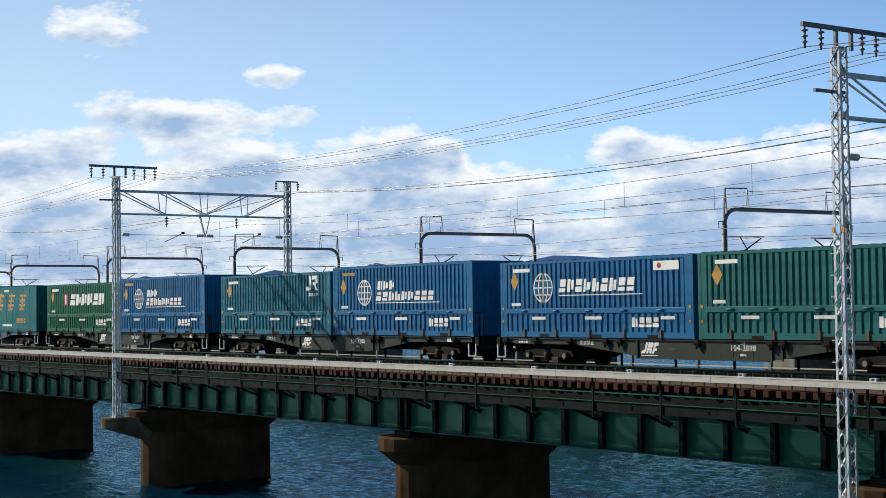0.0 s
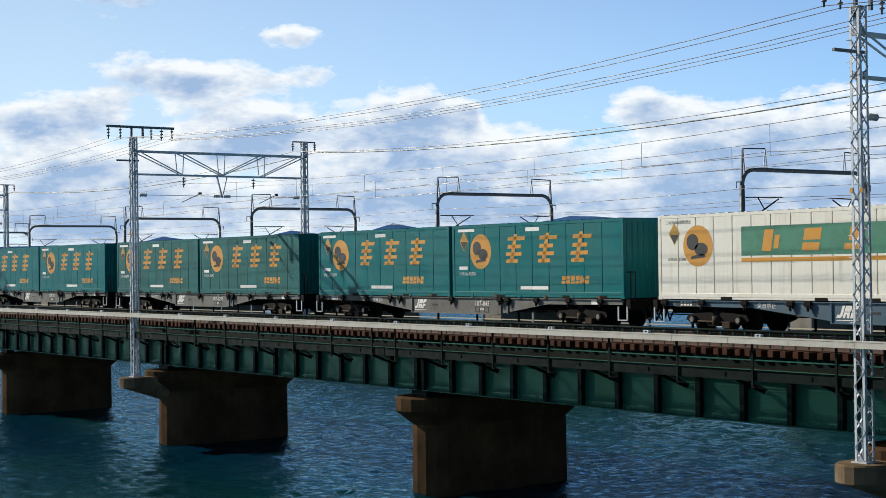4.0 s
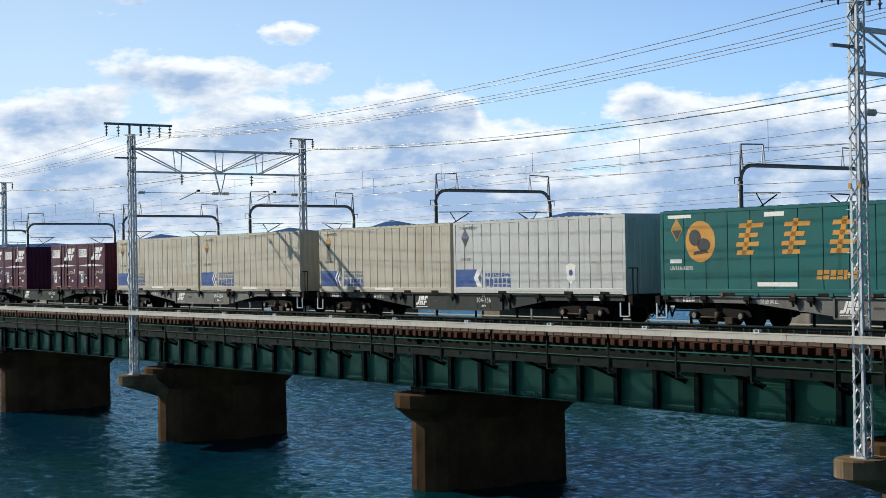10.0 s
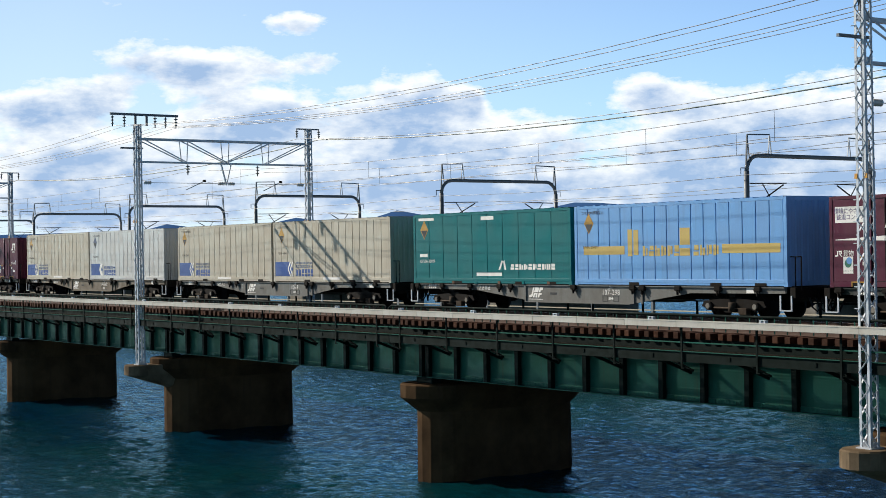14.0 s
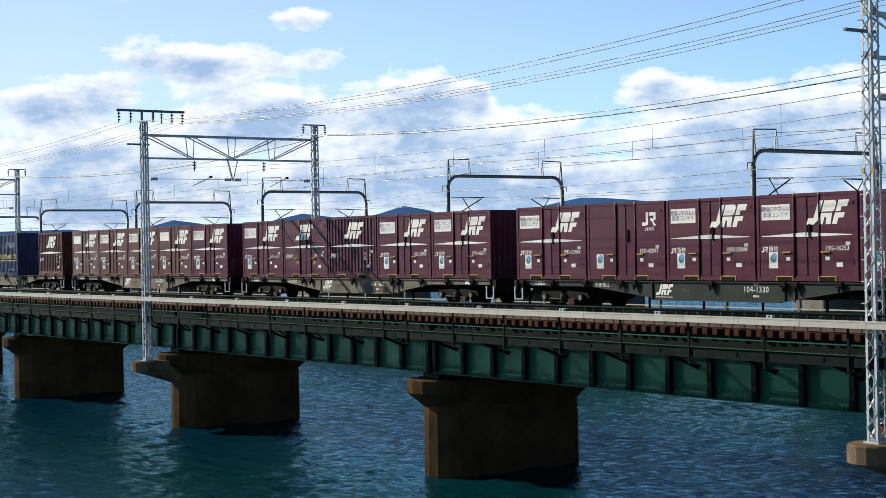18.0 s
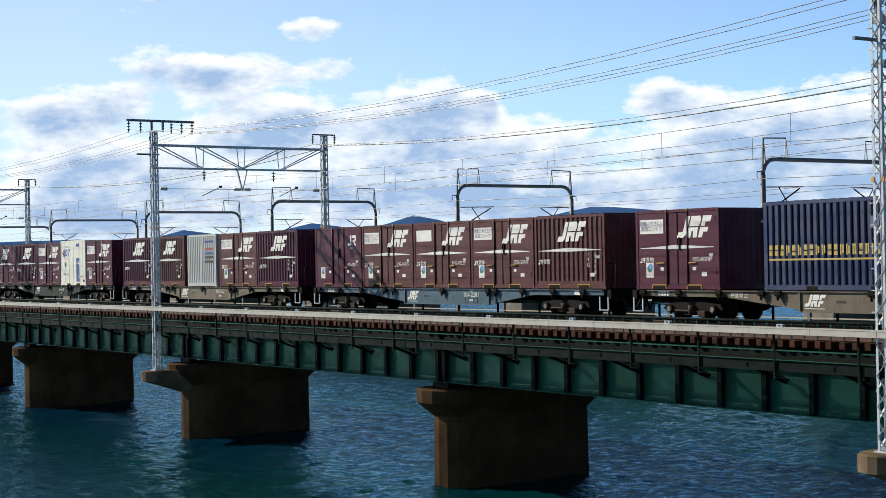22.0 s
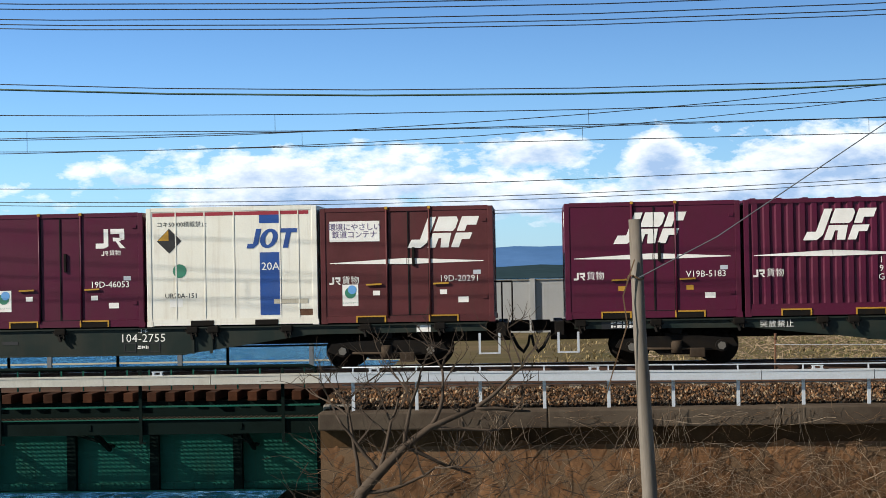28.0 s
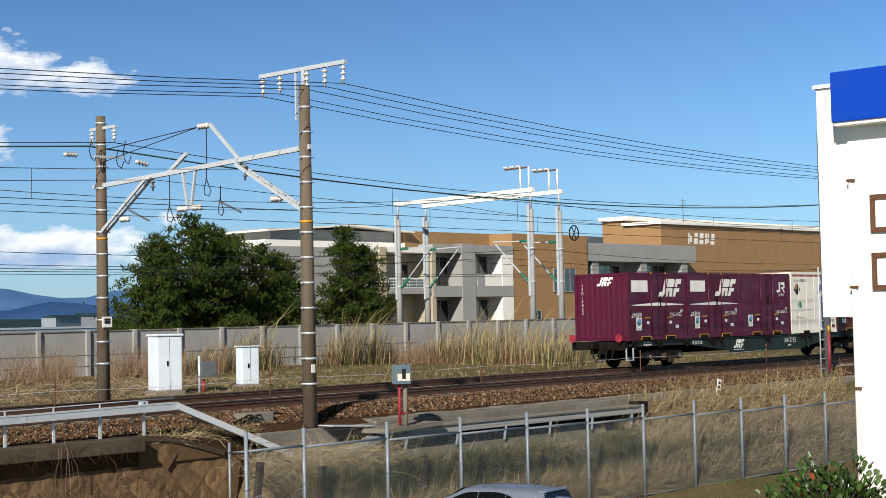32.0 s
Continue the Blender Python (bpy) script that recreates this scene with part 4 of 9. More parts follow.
def gantry(x, lattice_w=0.31):
    """A portal of two lattice masts and a truss beam across both tracks, with arms and insulators."""
    root = thing("catenary_gantry", "pale grey steel lattice gantry spanning both tracks", "gantry", "catenary gantries", at=pose(x, 0, 0))
    lattice_mast(root, 0, MAST_Y0, -2.52, 7.95, lattice_w, x > -70)
    lattice_mast(root, 0, MAST_Y1, -0.7, 8.0, lattice_w * 0.95, x > -30)
    y0, y1 = MAST_Y0 + 0.2, MAST_Y1 - 0.2
    for z in (7.32, 6.32):
        part("chord", bar(bmesh.new(), (0, y0, z), (0, y1, z), 0.14, 0.08 if z < 7 else 0.11), GALV, root)
    q = [y0 + (y1 - y0) * k / 4 for k in range(5)]
    for a, b in ((q[0], q[1]), (q[1], q[2]), (q[4], q[3]), (q[3], q[2])):
        for sx, dy in ((-0.06, -0.14), (0.06, 0.14)):
            part("diagonal", bar(bmesh.new(), (sx, a + dy, 7.28), (sx, b + dy * 0.3, 6.36), 0.036, 0.045), GALV, root)
    for k in (1, 2, 3):
        for dy in (-0.16, 0.1):
            part("upright", bar(bmesh.new(), (0, q[k] + dy, 6.34), (0, q[k] + dy * 1.6, 7.3), 0.036, 0.04, (1, 0, 0)), GALV, root)
    # V hanger with a pair of strain insulators
    ym = (y0 + y1) / 2
    bm = bmesh.new()
    bar(bm, (0, ym - 0.25, 6.3), (0, ym, 5.35), 0.07, 0.06)
    bar(bm, (0, ym + 0.25, 6.3), (0, ym, 5.35), 0.05, 0.05)
    part("hanger", bm, GALV, root)
    for s in (-1, 1):
        drum(root, (0, ym + 0.08 * s, 5.42), (0, ym + 0.42 * s, 5.42), 0.085)
    drum(root, (0, MAST_Y0 + 0.28, 5.42), (0, MAST_Y0 + 0.62, 5.42))
    drum(root, (0, MAST_Y1 - 0.28, 5.42), (0, MAST_Y1 - 0.62, 5.42))
    for y in (31.1, 34.6):
        insulator(root, 0, y, 6.26, 0.48, 0.1)
    # steady arms
    for ya, yb in ((31.9, 31.0), (35.8, 34.9)):
        part("steady_arm", bar(bmesh.new(), (0, ya, 5.52), (0, yb, 5.12), 0.04, 0.03), GALV_DARK, root)
        part("clamp", box(-0.05, 0.05, ya - 0.06, ya + 0.06, 5.48, 5.58), STEEL_DARK, root)
    part("cross_wire", rod((0, MAST_Y0 + 0.6, 5.42), (0, MAST_Y1 - 0.6, 5.42), 0.012, 5), WIRE, root)
    # feeder arm on top of the near mast
    part("arm", bar(bmesh.new(), (0, ARM_YS[0] - 0.1, ARM_Z), (0, ARM_YS[-1] + 0.1, ARM_Z), 0.09, 0.1), GALV_DARK, root)
    for y in (28.62, 29.15):
        part("arm_upright", bar(bmesh.new(), (0, y, 7.5 if y < 29 else 7.9), (0, y, ARM_Z), 0.09, 0.07, (1, 0, 0)), GALV_DARK, root)
    for y in ARM_YS:
        insulator(root, 0, y, ARM_Z - 0.05, 0.5, 0.085)
    part("side_arm", bar(bmesh.new(), (-0.1, MAST_Y0 - 0.75, 6.92), (-0.1, MAST_Y0 + 0.3, 6.92), 0.08, 0.07), GALV_DARK, root)
    bm = bmesh.new()
    bar(bm, (0, MAST_Y1 - 0.62, 8.02), (0, MAST_Y1 + 0.6, 8.02), 0.06, 0.06)
    part("arm", bm, GALV_DARK, root)
    for y in (MAST_Y1 - 0.6, MAST_Y1 + 0.58):
        insulator(root, 0, y, 8.0, 0.42, 0.08)
    return root


for x in (-23.8, -63.6, -103.2, -143.0):
    gantry(x)


def catenary_pole(y, top, base, at_x):
    root = thing("catenary_pole", "brown round concrete catenary pole with steel bands", "pole", "catenary poles", at=pose(at_x, y, 0))
    part("shaft", rod((0, 0, base - 0.6), (0, 0, top), 0.19, 16, 0.135), POLE, root)
    z = base + 0.9
    while z < top - 0.2:
        r = 0.19 - 0.055 * (z - base) / (top - base)
        part("band", rod((0, 0, z), (0, 0, z + 0.05), r + 0.012, 14), GALV, root)
        bm = bmesh.new()
        bar(bm, (-r - 0.1, -0.05, z + 0.025), (r + 0.1, -0.05, z + 0.025), 0.02, 0.02)
        part("step_bolt", bm, GALV, root)
        z += 0.62
    part("orange_band", rod((0, 0, 4.43), (0, 0, 4.49), 0.164, 14), ORANGE, root)
    return root


E_X = 26.15
pe = catenary_pole(MAST_Y0, 7.85, -0.45, E_X)
pf = catenary_pole(MAST_Y1, 7.95, 0.0, E_X)
part("number_plate", box(-0.16, 0.16, -0.21, -0.19, 1.95, 2.25), WHITE_MARK, pf)
for z, t in ((2.05, 0.09), (2.15, 0.05)):
    part("marking", box(-0.1, 0.1, -0.218, -0.212, z, z + t), BLACK, pf)
part("tag", box(-0.1, 0.02, -0.2, -0.185, 0.75, 0.95), WHITE_MARK, pe)


def land_gantry():
    """The sloping steel beam between the two concrete poles with its struts, arms and insulators."""
    root = thing("gantry_beam", "galvanised steel beam with struts between the concrete poles", "gantry", at=pose(E_X, 0, 0))
    y0, y1 = MAST_Y0, MAST_Y1
    part("beam", bar(bmesh.new(), (0, y0 - 0.2, 6.30), (0, y1 + 0.35, 5.95), 0.11, 0.12), GALV, root)
    for ya, za, yb, zb in ((y0 + 0.05, 4.75, y0 + 2.6, 6.1), (y1 - 0.05, 4.62, y1 - 2.2, 6.0)):
        for s in (-0.09, 0.09):
            part("strut", bar(bmesh.new(), (s, ya, za), (s, yb, zb), 0.05, 0.09), GALV, root)
        bm = bmesh.new()
        for k in range(5):
            p = Vector((0, ya, za)).lerp(Vector((0, yb, zb)), (k + 0.5) / 5)
            bar(bm, p + Vector((-0.09, 0, 0)), p + Vector((0.09, 0, 0.05)), 0.04, 0.02)
        part("lacing", bm, GALV, root)
    part("riser", bar(bmesh.new(), (0, y0 + 2.5, 6.2), (0, y0 + 3.7, 7.25), 0.06, 0.09), GALV, root)
    drum(root, (0, y0 + 3.75, 7.22), (0, y0 + 4.2, 7.22), 0.085)
    part("riser", bar(bmesh.new(), (0, y1 - 3.1, 6.1), (0, y1 - 3.9, 6.55), 0.08, 0.1), GALV, root)
    ym = (y0 + y1) / 2 + 0.3
    for s in (-1, 1):
        part("hanger", bar(bmesh.new(), (0, ym + 0.28 * s, 6.1), (0, ym + 0.06 * s, 5.05), 0.07, 0.06), GALV, root)
        drum(root, (0, ym + 0.12 * s, 5.08), (0, ym + 0.5 * s, 5.08), 0.085)
    for y in (31.0, 34.9):
        insulator(root, 0, y, 6.1, 0.45, 0.085, PORCELAIN_DARK)
    drum(root, (0, y0 + 0.9, 5.1), (0, y0 + 1.3, 5.1), 0.085)
    drum(root, (0, y1 - 0.9, 4.95), (0, y1 - 1.3, 4.95), 0.085)
    for ya, yb in ((32.1, 31.2), (36.0, 35.1)):
        part("steady_arm", bar(bmesh.new(), (0, ya, 5.2), (0, yb, 4.85), 0.05, 0.04), GALV_DARK, root)
    # jumper loops that hang from the beam, and the bridle wires to the far pole
    for y, top, low, w in ((32.55, 7.18, 5.35, 0.16), (34.15, 6.05, 4.75, 0.15), (32.0, 5.6, 4.8, 0.12)):
        pts = [(0, y, top), (0.02, y + 0.03, (top + low) / 2), (0, y + 0.02, low + 0.45), (0, y - w, low + 0.12), (0, y - w * 0.4, low), (0, y + w * 0.7, low + 0.06), (0, y + w * 0.8, low + 0.2), (0, y + 0.03, low + 0.46)]
        part("jumper", tube(bmesh.new(), pts, 0.014, 5), WIRE, root)
    for z in (6.95, 6.6):
        part("bridle_wire", rod((0, y0 + 4.15, 7.22), (-0.1, y1 - 0.1, z), 0.013, 5), WIRE, root)
    for k, (a, z, s) in enumerate(((-0.55, 7.2, 0.3), (-0.25, 6.95, 0.22), (0.35, 7.0, 0.28), (0.6, 7.25, 0.34))):
        part("jumper", tube(bmesh.new(), [(a, y1 - 0.35, z), (a - 0.12, y1 - 0.4, z - s), (a - 0.05, y1 - 0.4, z - s * 1.7), (a + 0.1, y1 - 0.35, z - s * 1.9), (a + 0.22, y1 - 0.3, z - s * 1.2)], 0.014, 5), WIRE, root)
    # feeder arm on the near pole, short arms on the far one
    part("arm", bar(bmesh.new(), (0, 27.2, 8.25), (0, 30.35, 8.25), 0.09, 0.1), GALV, root)
    part("arm_upright", bar(bmesh.new(), (0, y0, 7.7), (0, y0, 8.25), 0.1, 0.1, (1, 0, 0)), GALV, root)
    part("arm_upright", bar(bmesh.new(), (0, y0 + 0.3, 7.0), (0, y0 + 0.3, 8.25), 0.05, 0.05, (1, 0, 0)), GALV, root)
    for y in (27.3, 27.95, 28.6, 29.6, 30.25):
        insulator(root, 0, y, 8.2, 0.5, 0.085, PORCELAIN)
    part("arm", bar(bmesh.new(), (0, y1 - 0.75, 7.6), (0, y1 + 0.5, 7.6), 0.07, 0.08), GALV, root)
    for y in (y1 - 0.65, y1 + 0.42):
        insulator(root, 0, y, 7.56, 0.4, 0.08, PORCELAIN)
    part("arm", bar(bmesh.new(), (-0.5, y1 - 0.4, 6.75), (0.5, y1 - 0.4, 6.75), 0.06, 0.06), GALV, root)
    drum(root, (-1.5, y1 - 0.4, 6.75), (-1.05, y1 - 0.4, 6.75), 0.08)
    drum(root, (0.9, y1 - 0.4, 6.68), (1.35, y1 - 0.4, 6.62), 0.08)
    return root


land_gantry()


# ---------------------------------------------------------------- overhead wires
def wire(name, label, pts, r, material, sag=0.0, seg=10, group="overhead wires", category="wire"):
    """A wire through its supports, with a sag between each two."""
    full = []
    for p, q in zip(pts, pts[1:]):
        p, q = Vector(p), Vector(q)
        n = max(2, seg)
        for k in range(n):
            u = k / n
            w = p.lerp(q, u)
            w.z -= sag * 4 * u * (1 - u) * ((q - p).length / 50) ** 2
            full.append(w)
    full.append(Vector(pts[-1]))
    return solid(name, tube(bmesh.new(), full, r, 5), material, label, category, group)


GX = (-143.0, -103.2, -63.6, -23.8, E_X, 70.0, 115.0)
for y, yl in zip(ARM_YS, (27.3, 27.95, 28.6, 29.6, 30.25)):
    wire("feeder_wire", "thin dark feeder wire hung from the mast arms", [(x, y if x < 0 else yl, (ARM_Z if x < 0 else 8.25) - 0.52) for x in GX], 0.010, WIRE, 1.0)
for y in (MAST_Y1 - 0.6, MAST_Y1 + 0.58):
    wire("feeder_wire", "thin dark feeder wire on the far masts", [(x, y, 7.55 if x < 0 else 7.15) for x in GX], 0.012 if y < 37 else 0.024, WIRE if y < 37 else WIRE_GREEN, 1.05)
for yc in (NEAR_Y, FAR_Y):
    wire("contact_wire", "dark contact wire over the track", [(x, yc + (0.15 if k % 2 else -0.15), 4.93) for k, x in enumerate(GX)], 0.009, WIRE)
    wire("messenger_wire", "dark messenger wire over the track", [(x, yc, 5.95) for x in GX], 0.009, WIRE, 0.72)
    for a, b in zip(GX, GX[1:]):
        n = 8
        for k in range(1, n):
            u = k / n
            x = a + (b - a) * u
            z = 5.95 - 0.72 * 4 * u * (1 - u) * ((b - a) / 50) ** 2
            solid("dropper", tube(bmesh.new(), ((x, yc, 4.93), (x, yc, z)), 0.006, 4), WIRE, "thin dropper between contact and messenger wire", "wire", "droppers")

# ---------------------------------------------------------------- the goods train
WAGON = 20.4
PITCH = 3.79
PASS = ((0.0, -491.65), (6.0, -389.3), (13.0, -270.4), (19.0, -169.5), (26.0, -52.57), (26.5, -44.25), (28.5, -11.43), (29.0, -3.05), (30.0, 13.57), (32.0, 46.17))
MOVERS = []


def aboard(ob, u, z=0.0):
    """Notes a thing that rides along, u metres ahead of the train's rear."""
    ob.matrix_basis = pose(PASS[0][1] + u, FAR_Y, z)
    MOVERS.append((ob, u, z))
    return ob


def slant_blocks(n, w, h, gap, lean, seed):
    """A row of plain slanted blocks, each split in two uneven slabs by a thin gap."""
    rnd = random.Random(seed)
    shapes = []
    for k in range(n):
        x = k * (w + gap)

        def q(a, b, c, d):
            return [(x + w * a + lean * c * h, c * h), (x + w * b + lean * c * h, c * h), (x + w * b + lean * d * h, d * h), (x + w * a + lean * d * h, d * h)]

        cut = rnd.uniform(0.32, 0.6)
        if rnd.random() < 0.5:
            shapes += [q(0, cut, 0, 1), q(cut + 0.12, 1, rnd.uniform(0, 0.25), rnd.uniform(0.7, 1))]
        else:
            shapes += [q(0, 1, 0, cut - 0.06), q(rnd.uniform(0, 0.2), 1, cut + 0.06, 1)]
    return shapes


def emblem(h):
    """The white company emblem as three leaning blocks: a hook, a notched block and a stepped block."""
    s = 0.38
    blocks = (
        ((0.02, 0.0), (0.46, 0.0), (0.60, 0.16), (0.60, 1.0), (0.34, 1.0), (0.34, 0.27), (0.06, 0.27)),
        ((0.68, 0.0), (0.93, 0.0), (0.93, 0.30), (1.02, 0.30), (1.10, 0.0), (1.36, 0.0), (1.28, 0.47), (0.68, 0.47)),
        ((0.68, 0.53), (1.30, 0.53), (1.36, 0.62), (1.36, 0.88), (1.26, 1.0), (0.68, 1.0)),
        ((1.44, 0.0), (1.70, 0.0), (1.70, 0.26), (1.96, 0.26), (1.96, 0.47), (1.44, 0.47)),
        ((1.44, 0.53), (1.70, 0.53), (1.70, 0.72), (2.0, 0.72), (2.0, 1.0), (1.44, 1.0)),
    )
    return [[((x + s * z) * h, z * h) for x, z in b] for b in blocks]


def hook_block(h):
    """A round-cornered white hook beside a block with a notch."""
    return [[(0, 0), (0.42 * h, 0), (0.42 * h, 0.26 * h), (0, 0.26 * h)], [(0.42 * h, 0), (0.66 * h, 0.1 * h), (0.66 * h, h), (0.42 * h, h)], [(0.78 * h, 0.74 * h), (1.42 * h, 0.74 * h), (1.5 * h, h), (0.78 * h, h)], [(1.25 * h, 0.4 * h), (1.5 * h, 0.45 * h), (1.5 * h, 0.9 * h), (1.25 * h, 0.74 * h)], [(0.9 * h, 0.36 * h), (1.25 * h, 0.36 * h), (1.5 * h, 0.5 * h), (0.9 * h, 0.56 * h)], [(1.05 * h, 0.36 * h), (1.2 * h, 0.36 * h), (1.55 * h, 0), (1.28 * h, 0)]]


def disc(r, n=20, cx=0.0, cz=0.0, sx=1.0):
    return [(cx + sx * r * math.cos(2 * math.pi * k / n), cz + r * math.sin(2 * math.pi * k / n)) for k in range(n)]


def flat(name, shapes, material, parent, x, z, y, label=""):
    """Markings on a side: flat shapes at x, z, just proud of the face at y."""
    return part(name, quads(bmesh.new(), shapes), material, parent, label, at=pose(x, y, z))


def rect(w, h):
    return [[(0, 0), (w, 0), (w, h), (0, h)]]


HALF = 1.225


def ribbed(x0, x1, z0, z1, n, y, depth, duty=0.5, lean=0.25):
    """A corrugated side sheet with n ribs standing out towards -y."""
    bm = bmesh.new()
    pts = []
    p = (x1 - x0) / n
    for k in range(n):
        a = x0 + p * k
        w = p * duty
        s = p * lean * 0.5
        g = (p - w) / 2
        pts += [(a, y), (a + g - s, y), (a + g, y - depth), (a + g + w, y - depth), (a + g + w + s, y)]
    pts.append((x1, y))
    lo = [bm.verts.new((px, py, z0)) for px, py in pts]
    hi = [bm.verts.new((px, py, z1)) for px, py in pts]
    for k in range(len(pts) - 1):
        bm.faces.new((lo[k], lo[k + 1], hi[k + 1], hi[k]))
    return bm


def end_sheet(x, sign, z0, z1, n, depth):
    bm = ribbed(-HALF + 0.12, HALF - 0.12, z0, z1, n, 0, depth)
    bmesh.ops.rotate(bm, verts=bm.verts[:], matrix=Matrix.Rotation(radians(-90 if sign < 0 else 90), 3, "Z"))
    bmesh.ops.translate(bm, verts=bm.verts[:], vec=(x, 0, 0))
    return bm


def shell(root, L, H, paint, post=0.11, roof_ribs=0):
    """What all boxes share: core, roof, corner posts, rails, castings."""
    part("core", box(0.05, L - 0.05, -HALF + 0.05, HALF - 0.05, 0.12, H - 0.06), paint, root)
    outline = [(0.02, H - 0.05), (0.02, H - 0.02)]
    for k in range(roof_ribs):
        x = 0.2 + (L - 0.4) * k / max(roof_ribs - 1, 1)
        outline += [(x - 0.07, H - 0.02), (x - 0.05, H + 0.012), (x + 0.05, H + 0.012), (x + 0.07, H - 0.02)]
    outline += [(L - 0.02, H - 0.02), (L - 0.02, H - 0.05)]
    bm = prism_y(bmesh.new(), outline, -HALF + 0.02, HALF - 0.02)
    part("roof", bm, paint, root)
    for x in (0, L - post):
        for y in (-HALF, HALF - post):
            bm = bx(box(x, x + post, y, y + post, 0.0, H - 0.02, 0.008), x - 0.004, x + post + 0.02, y - (0.004 if y < 0 else 0.016), y + post + (0.016 if y < 0 else 0.004), 0.0, 0.115)
            part("corner_post", bm, paint, root)
    for y in (-HALF + 0.002, HALF - 0.082):
        part("bottom_rail", box(post, L - post, y, y + 0.08, 0.02, 0.16), paint, root)
        part("top_rail", box(post, L - post, y, y + 0.08, H - 0.10, H - 0.01), paint, root)
    for x in (0.004, L - 0.084):
        part("end_sill", box(x, x + 0.08, -HALF + post, HALF - post, 0.02, 0.16), paint, root)
        part("end_header", box(x, x + 0.08, -HALF + post, HALF - post, H - 0.12, H - 0.02), paint, root)
    part("end_sheet", end_sheet(0.045, -1, 0.16, H - 0.12, 9, 0.03), paint, root)
    part("end_sheet", end_sheet(L - 0.045, 1, 0.16, H - 0.12, 9, 0.03), paint, root)


L12, H12 = 3.715, 2.5


def small_box(kind, paint, mark, label):
    """A twelve-foot goods container. kind: door or rib. mark: sign, plate, plain or hook."""
    root = thing("container", label, "container", "containers on the train")
    shell(root, L12, H12, paint, roof_ribs=7 if kind == "rib" else 0)
    yf = -HALF + 0.012
    if kind == "door":
        part("side_panel", box(0.11, 1.42, yf, yf + 0.05, 0.16, H12 - 0.1, 0.006), paint, root)
        part("side_panel", box(2.36, L12 - 0.11, yf, yf + 0.05, 0.16, H12 - 0.1, 0.006), paint, root)
        for x0, x1 in ((1.44, 1.885), (1.895, 2.34)):
            door = part("door", box(x0, x1, yf + 0.012, yf + 0.055, 0.17, H12 - 0.11, 0.006), paint, root)
        for x in (1.43, 2.35):
            r = part("lock_rod", rod((x, yf - 0.012, 0.12), (x, yf - 0.012, H12 - 0.04), 0.022), paint, root)
            part("rod_end", box(x - 0.03, x + 0.03, yf - 0.035, yf + 0.01, H12 - 0.06, H12), YELLOW, r)
        bm = box(1.878, 1.902, yf - 0.004, yf + 0.02, 0.17, H12 - 0.11)
        for x in (1.45, 2.315):
            bx(bm, x, x + 0.02, yf - 0.002, yf + 0.02, 0.17, H12 - 0.11)
        bx(bm, 1.47, 2.315, yf - 0.002, yf + 0.02, 0.155, 0.175)
        part("door_seal", bm, RUBBER, root)
        part("grab", box(1.97, 2.03, yf - 0.03, yf + 0.012, 1.22, 1.62, 0.01), STEEL_DARK, root)
        for x in (0.98, 2.42):
            part("handle", bar(bmesh.new(), (x, yf - 0.03, 0.83), (x + 0.33, yf - 0.03, 0.84), 0.03, 0.035), YELLOW, root)
            flat("label_tag", rect(0.15, 0.1), WHITE_MARK if mark != "plain" else YELLOW, root, x + 0.14, 0.6, yf - 0.004)
        for z in (0.5, 2.15):
            part("hinge", box(L12 - 0.24, L12 - 0.14, yf - 0.02, yf + 0.01, z, z + 0.07), paint, root)
    else:
        part("side_sheet", ribbed(0.11, L12 - 0.11, 0.27, H12 - 0.1, 14, yf + 0.035, 0.034, 0.42), paint, root)
        part("kick_panel", box(0.11, L12 - 0.11, yf + 0.006, yf + 0.05, 0.15, 0.27), paint, root)
    for x in (0.78, 2.34):
        f = part("fork_pocket", box(x, x + 0.58, -HALF - 0.006, -HALF + 0.1, 0.015, 0.135), STEEL_DARK, root)
        bm = bx(bmesh.new(), x - 0.03, x + 0.61, -HALF - 0.014, -HALF + 0.01, 0.135, 0.165)
        bx(bm, x - 0.03, x, -HALF - 0.014, -HALF + 0.01, 0.02, 0.135)
        bx(bm, x + 0.58, x + 0.61, -HALF - 0.014, -HALF + 0.01, 0.02, 0.135)
        part("pocket_frame", bm, YELLOW, f)
    ym = yf - 0.004
    if mark != "hook":
        part("logo", quads(bmesh.new(), emblem(0.66)), WHITE_MARK, root, at=pose(1.22 if kind == "rib" else 1.02 if mark == "plain" else 1.86, ym, 1.6), label="white block emblem")
        flat("stripe", [[(0, 0.03), (1.65, 0.0), (1.65, 0.13), (0, 0.045)], [(1.66, 0.0), (3.3, 0.035), (3.3, 0.05), (1.66, 0.13)]], WHITE_MARK, root, 0.2, 1.26, ym)
        flat("marking", hook_block(0.16), WHITE_MARK, root, 0.18, 0.84, ym)
        part("lettering", words("貨物", 0.19, WHITE_MARK), None, root, at=pose(0.64, ym, 0.92))
    else:
        part("logo", quads(bmesh.new(), hook_block(0.42)), WHITE_MARK, root, at=pose(2.68, ym, 1.72), label="white hook and block emblem")
        flat("marking", hook_block(0.10), WHITE_MARK, root, 2.80, 1.56, ym)
        part("lettering", words("貨物", 0.13, WHITE_MARK), None, root, at=pose(3.1, ym, 1.615))
    if mark == "sign":
        s = flat("sign_plate", rect(1.08, 0.44), WHITE_MARK, root, 0.2, 1.76, ym)
        part("lettering", words("環境にやさしい\n鉄道コンテナ", 0.17, PALE_PURPLE, spacing=0.92), None, root, at=pose(0.74, ym - 0.004, 1.985))
    elif mark == "plate":
        flat("blank_plate", rect(1.02, 0.42), WHITE_MARK, root, 0.2, 1.78, ym)
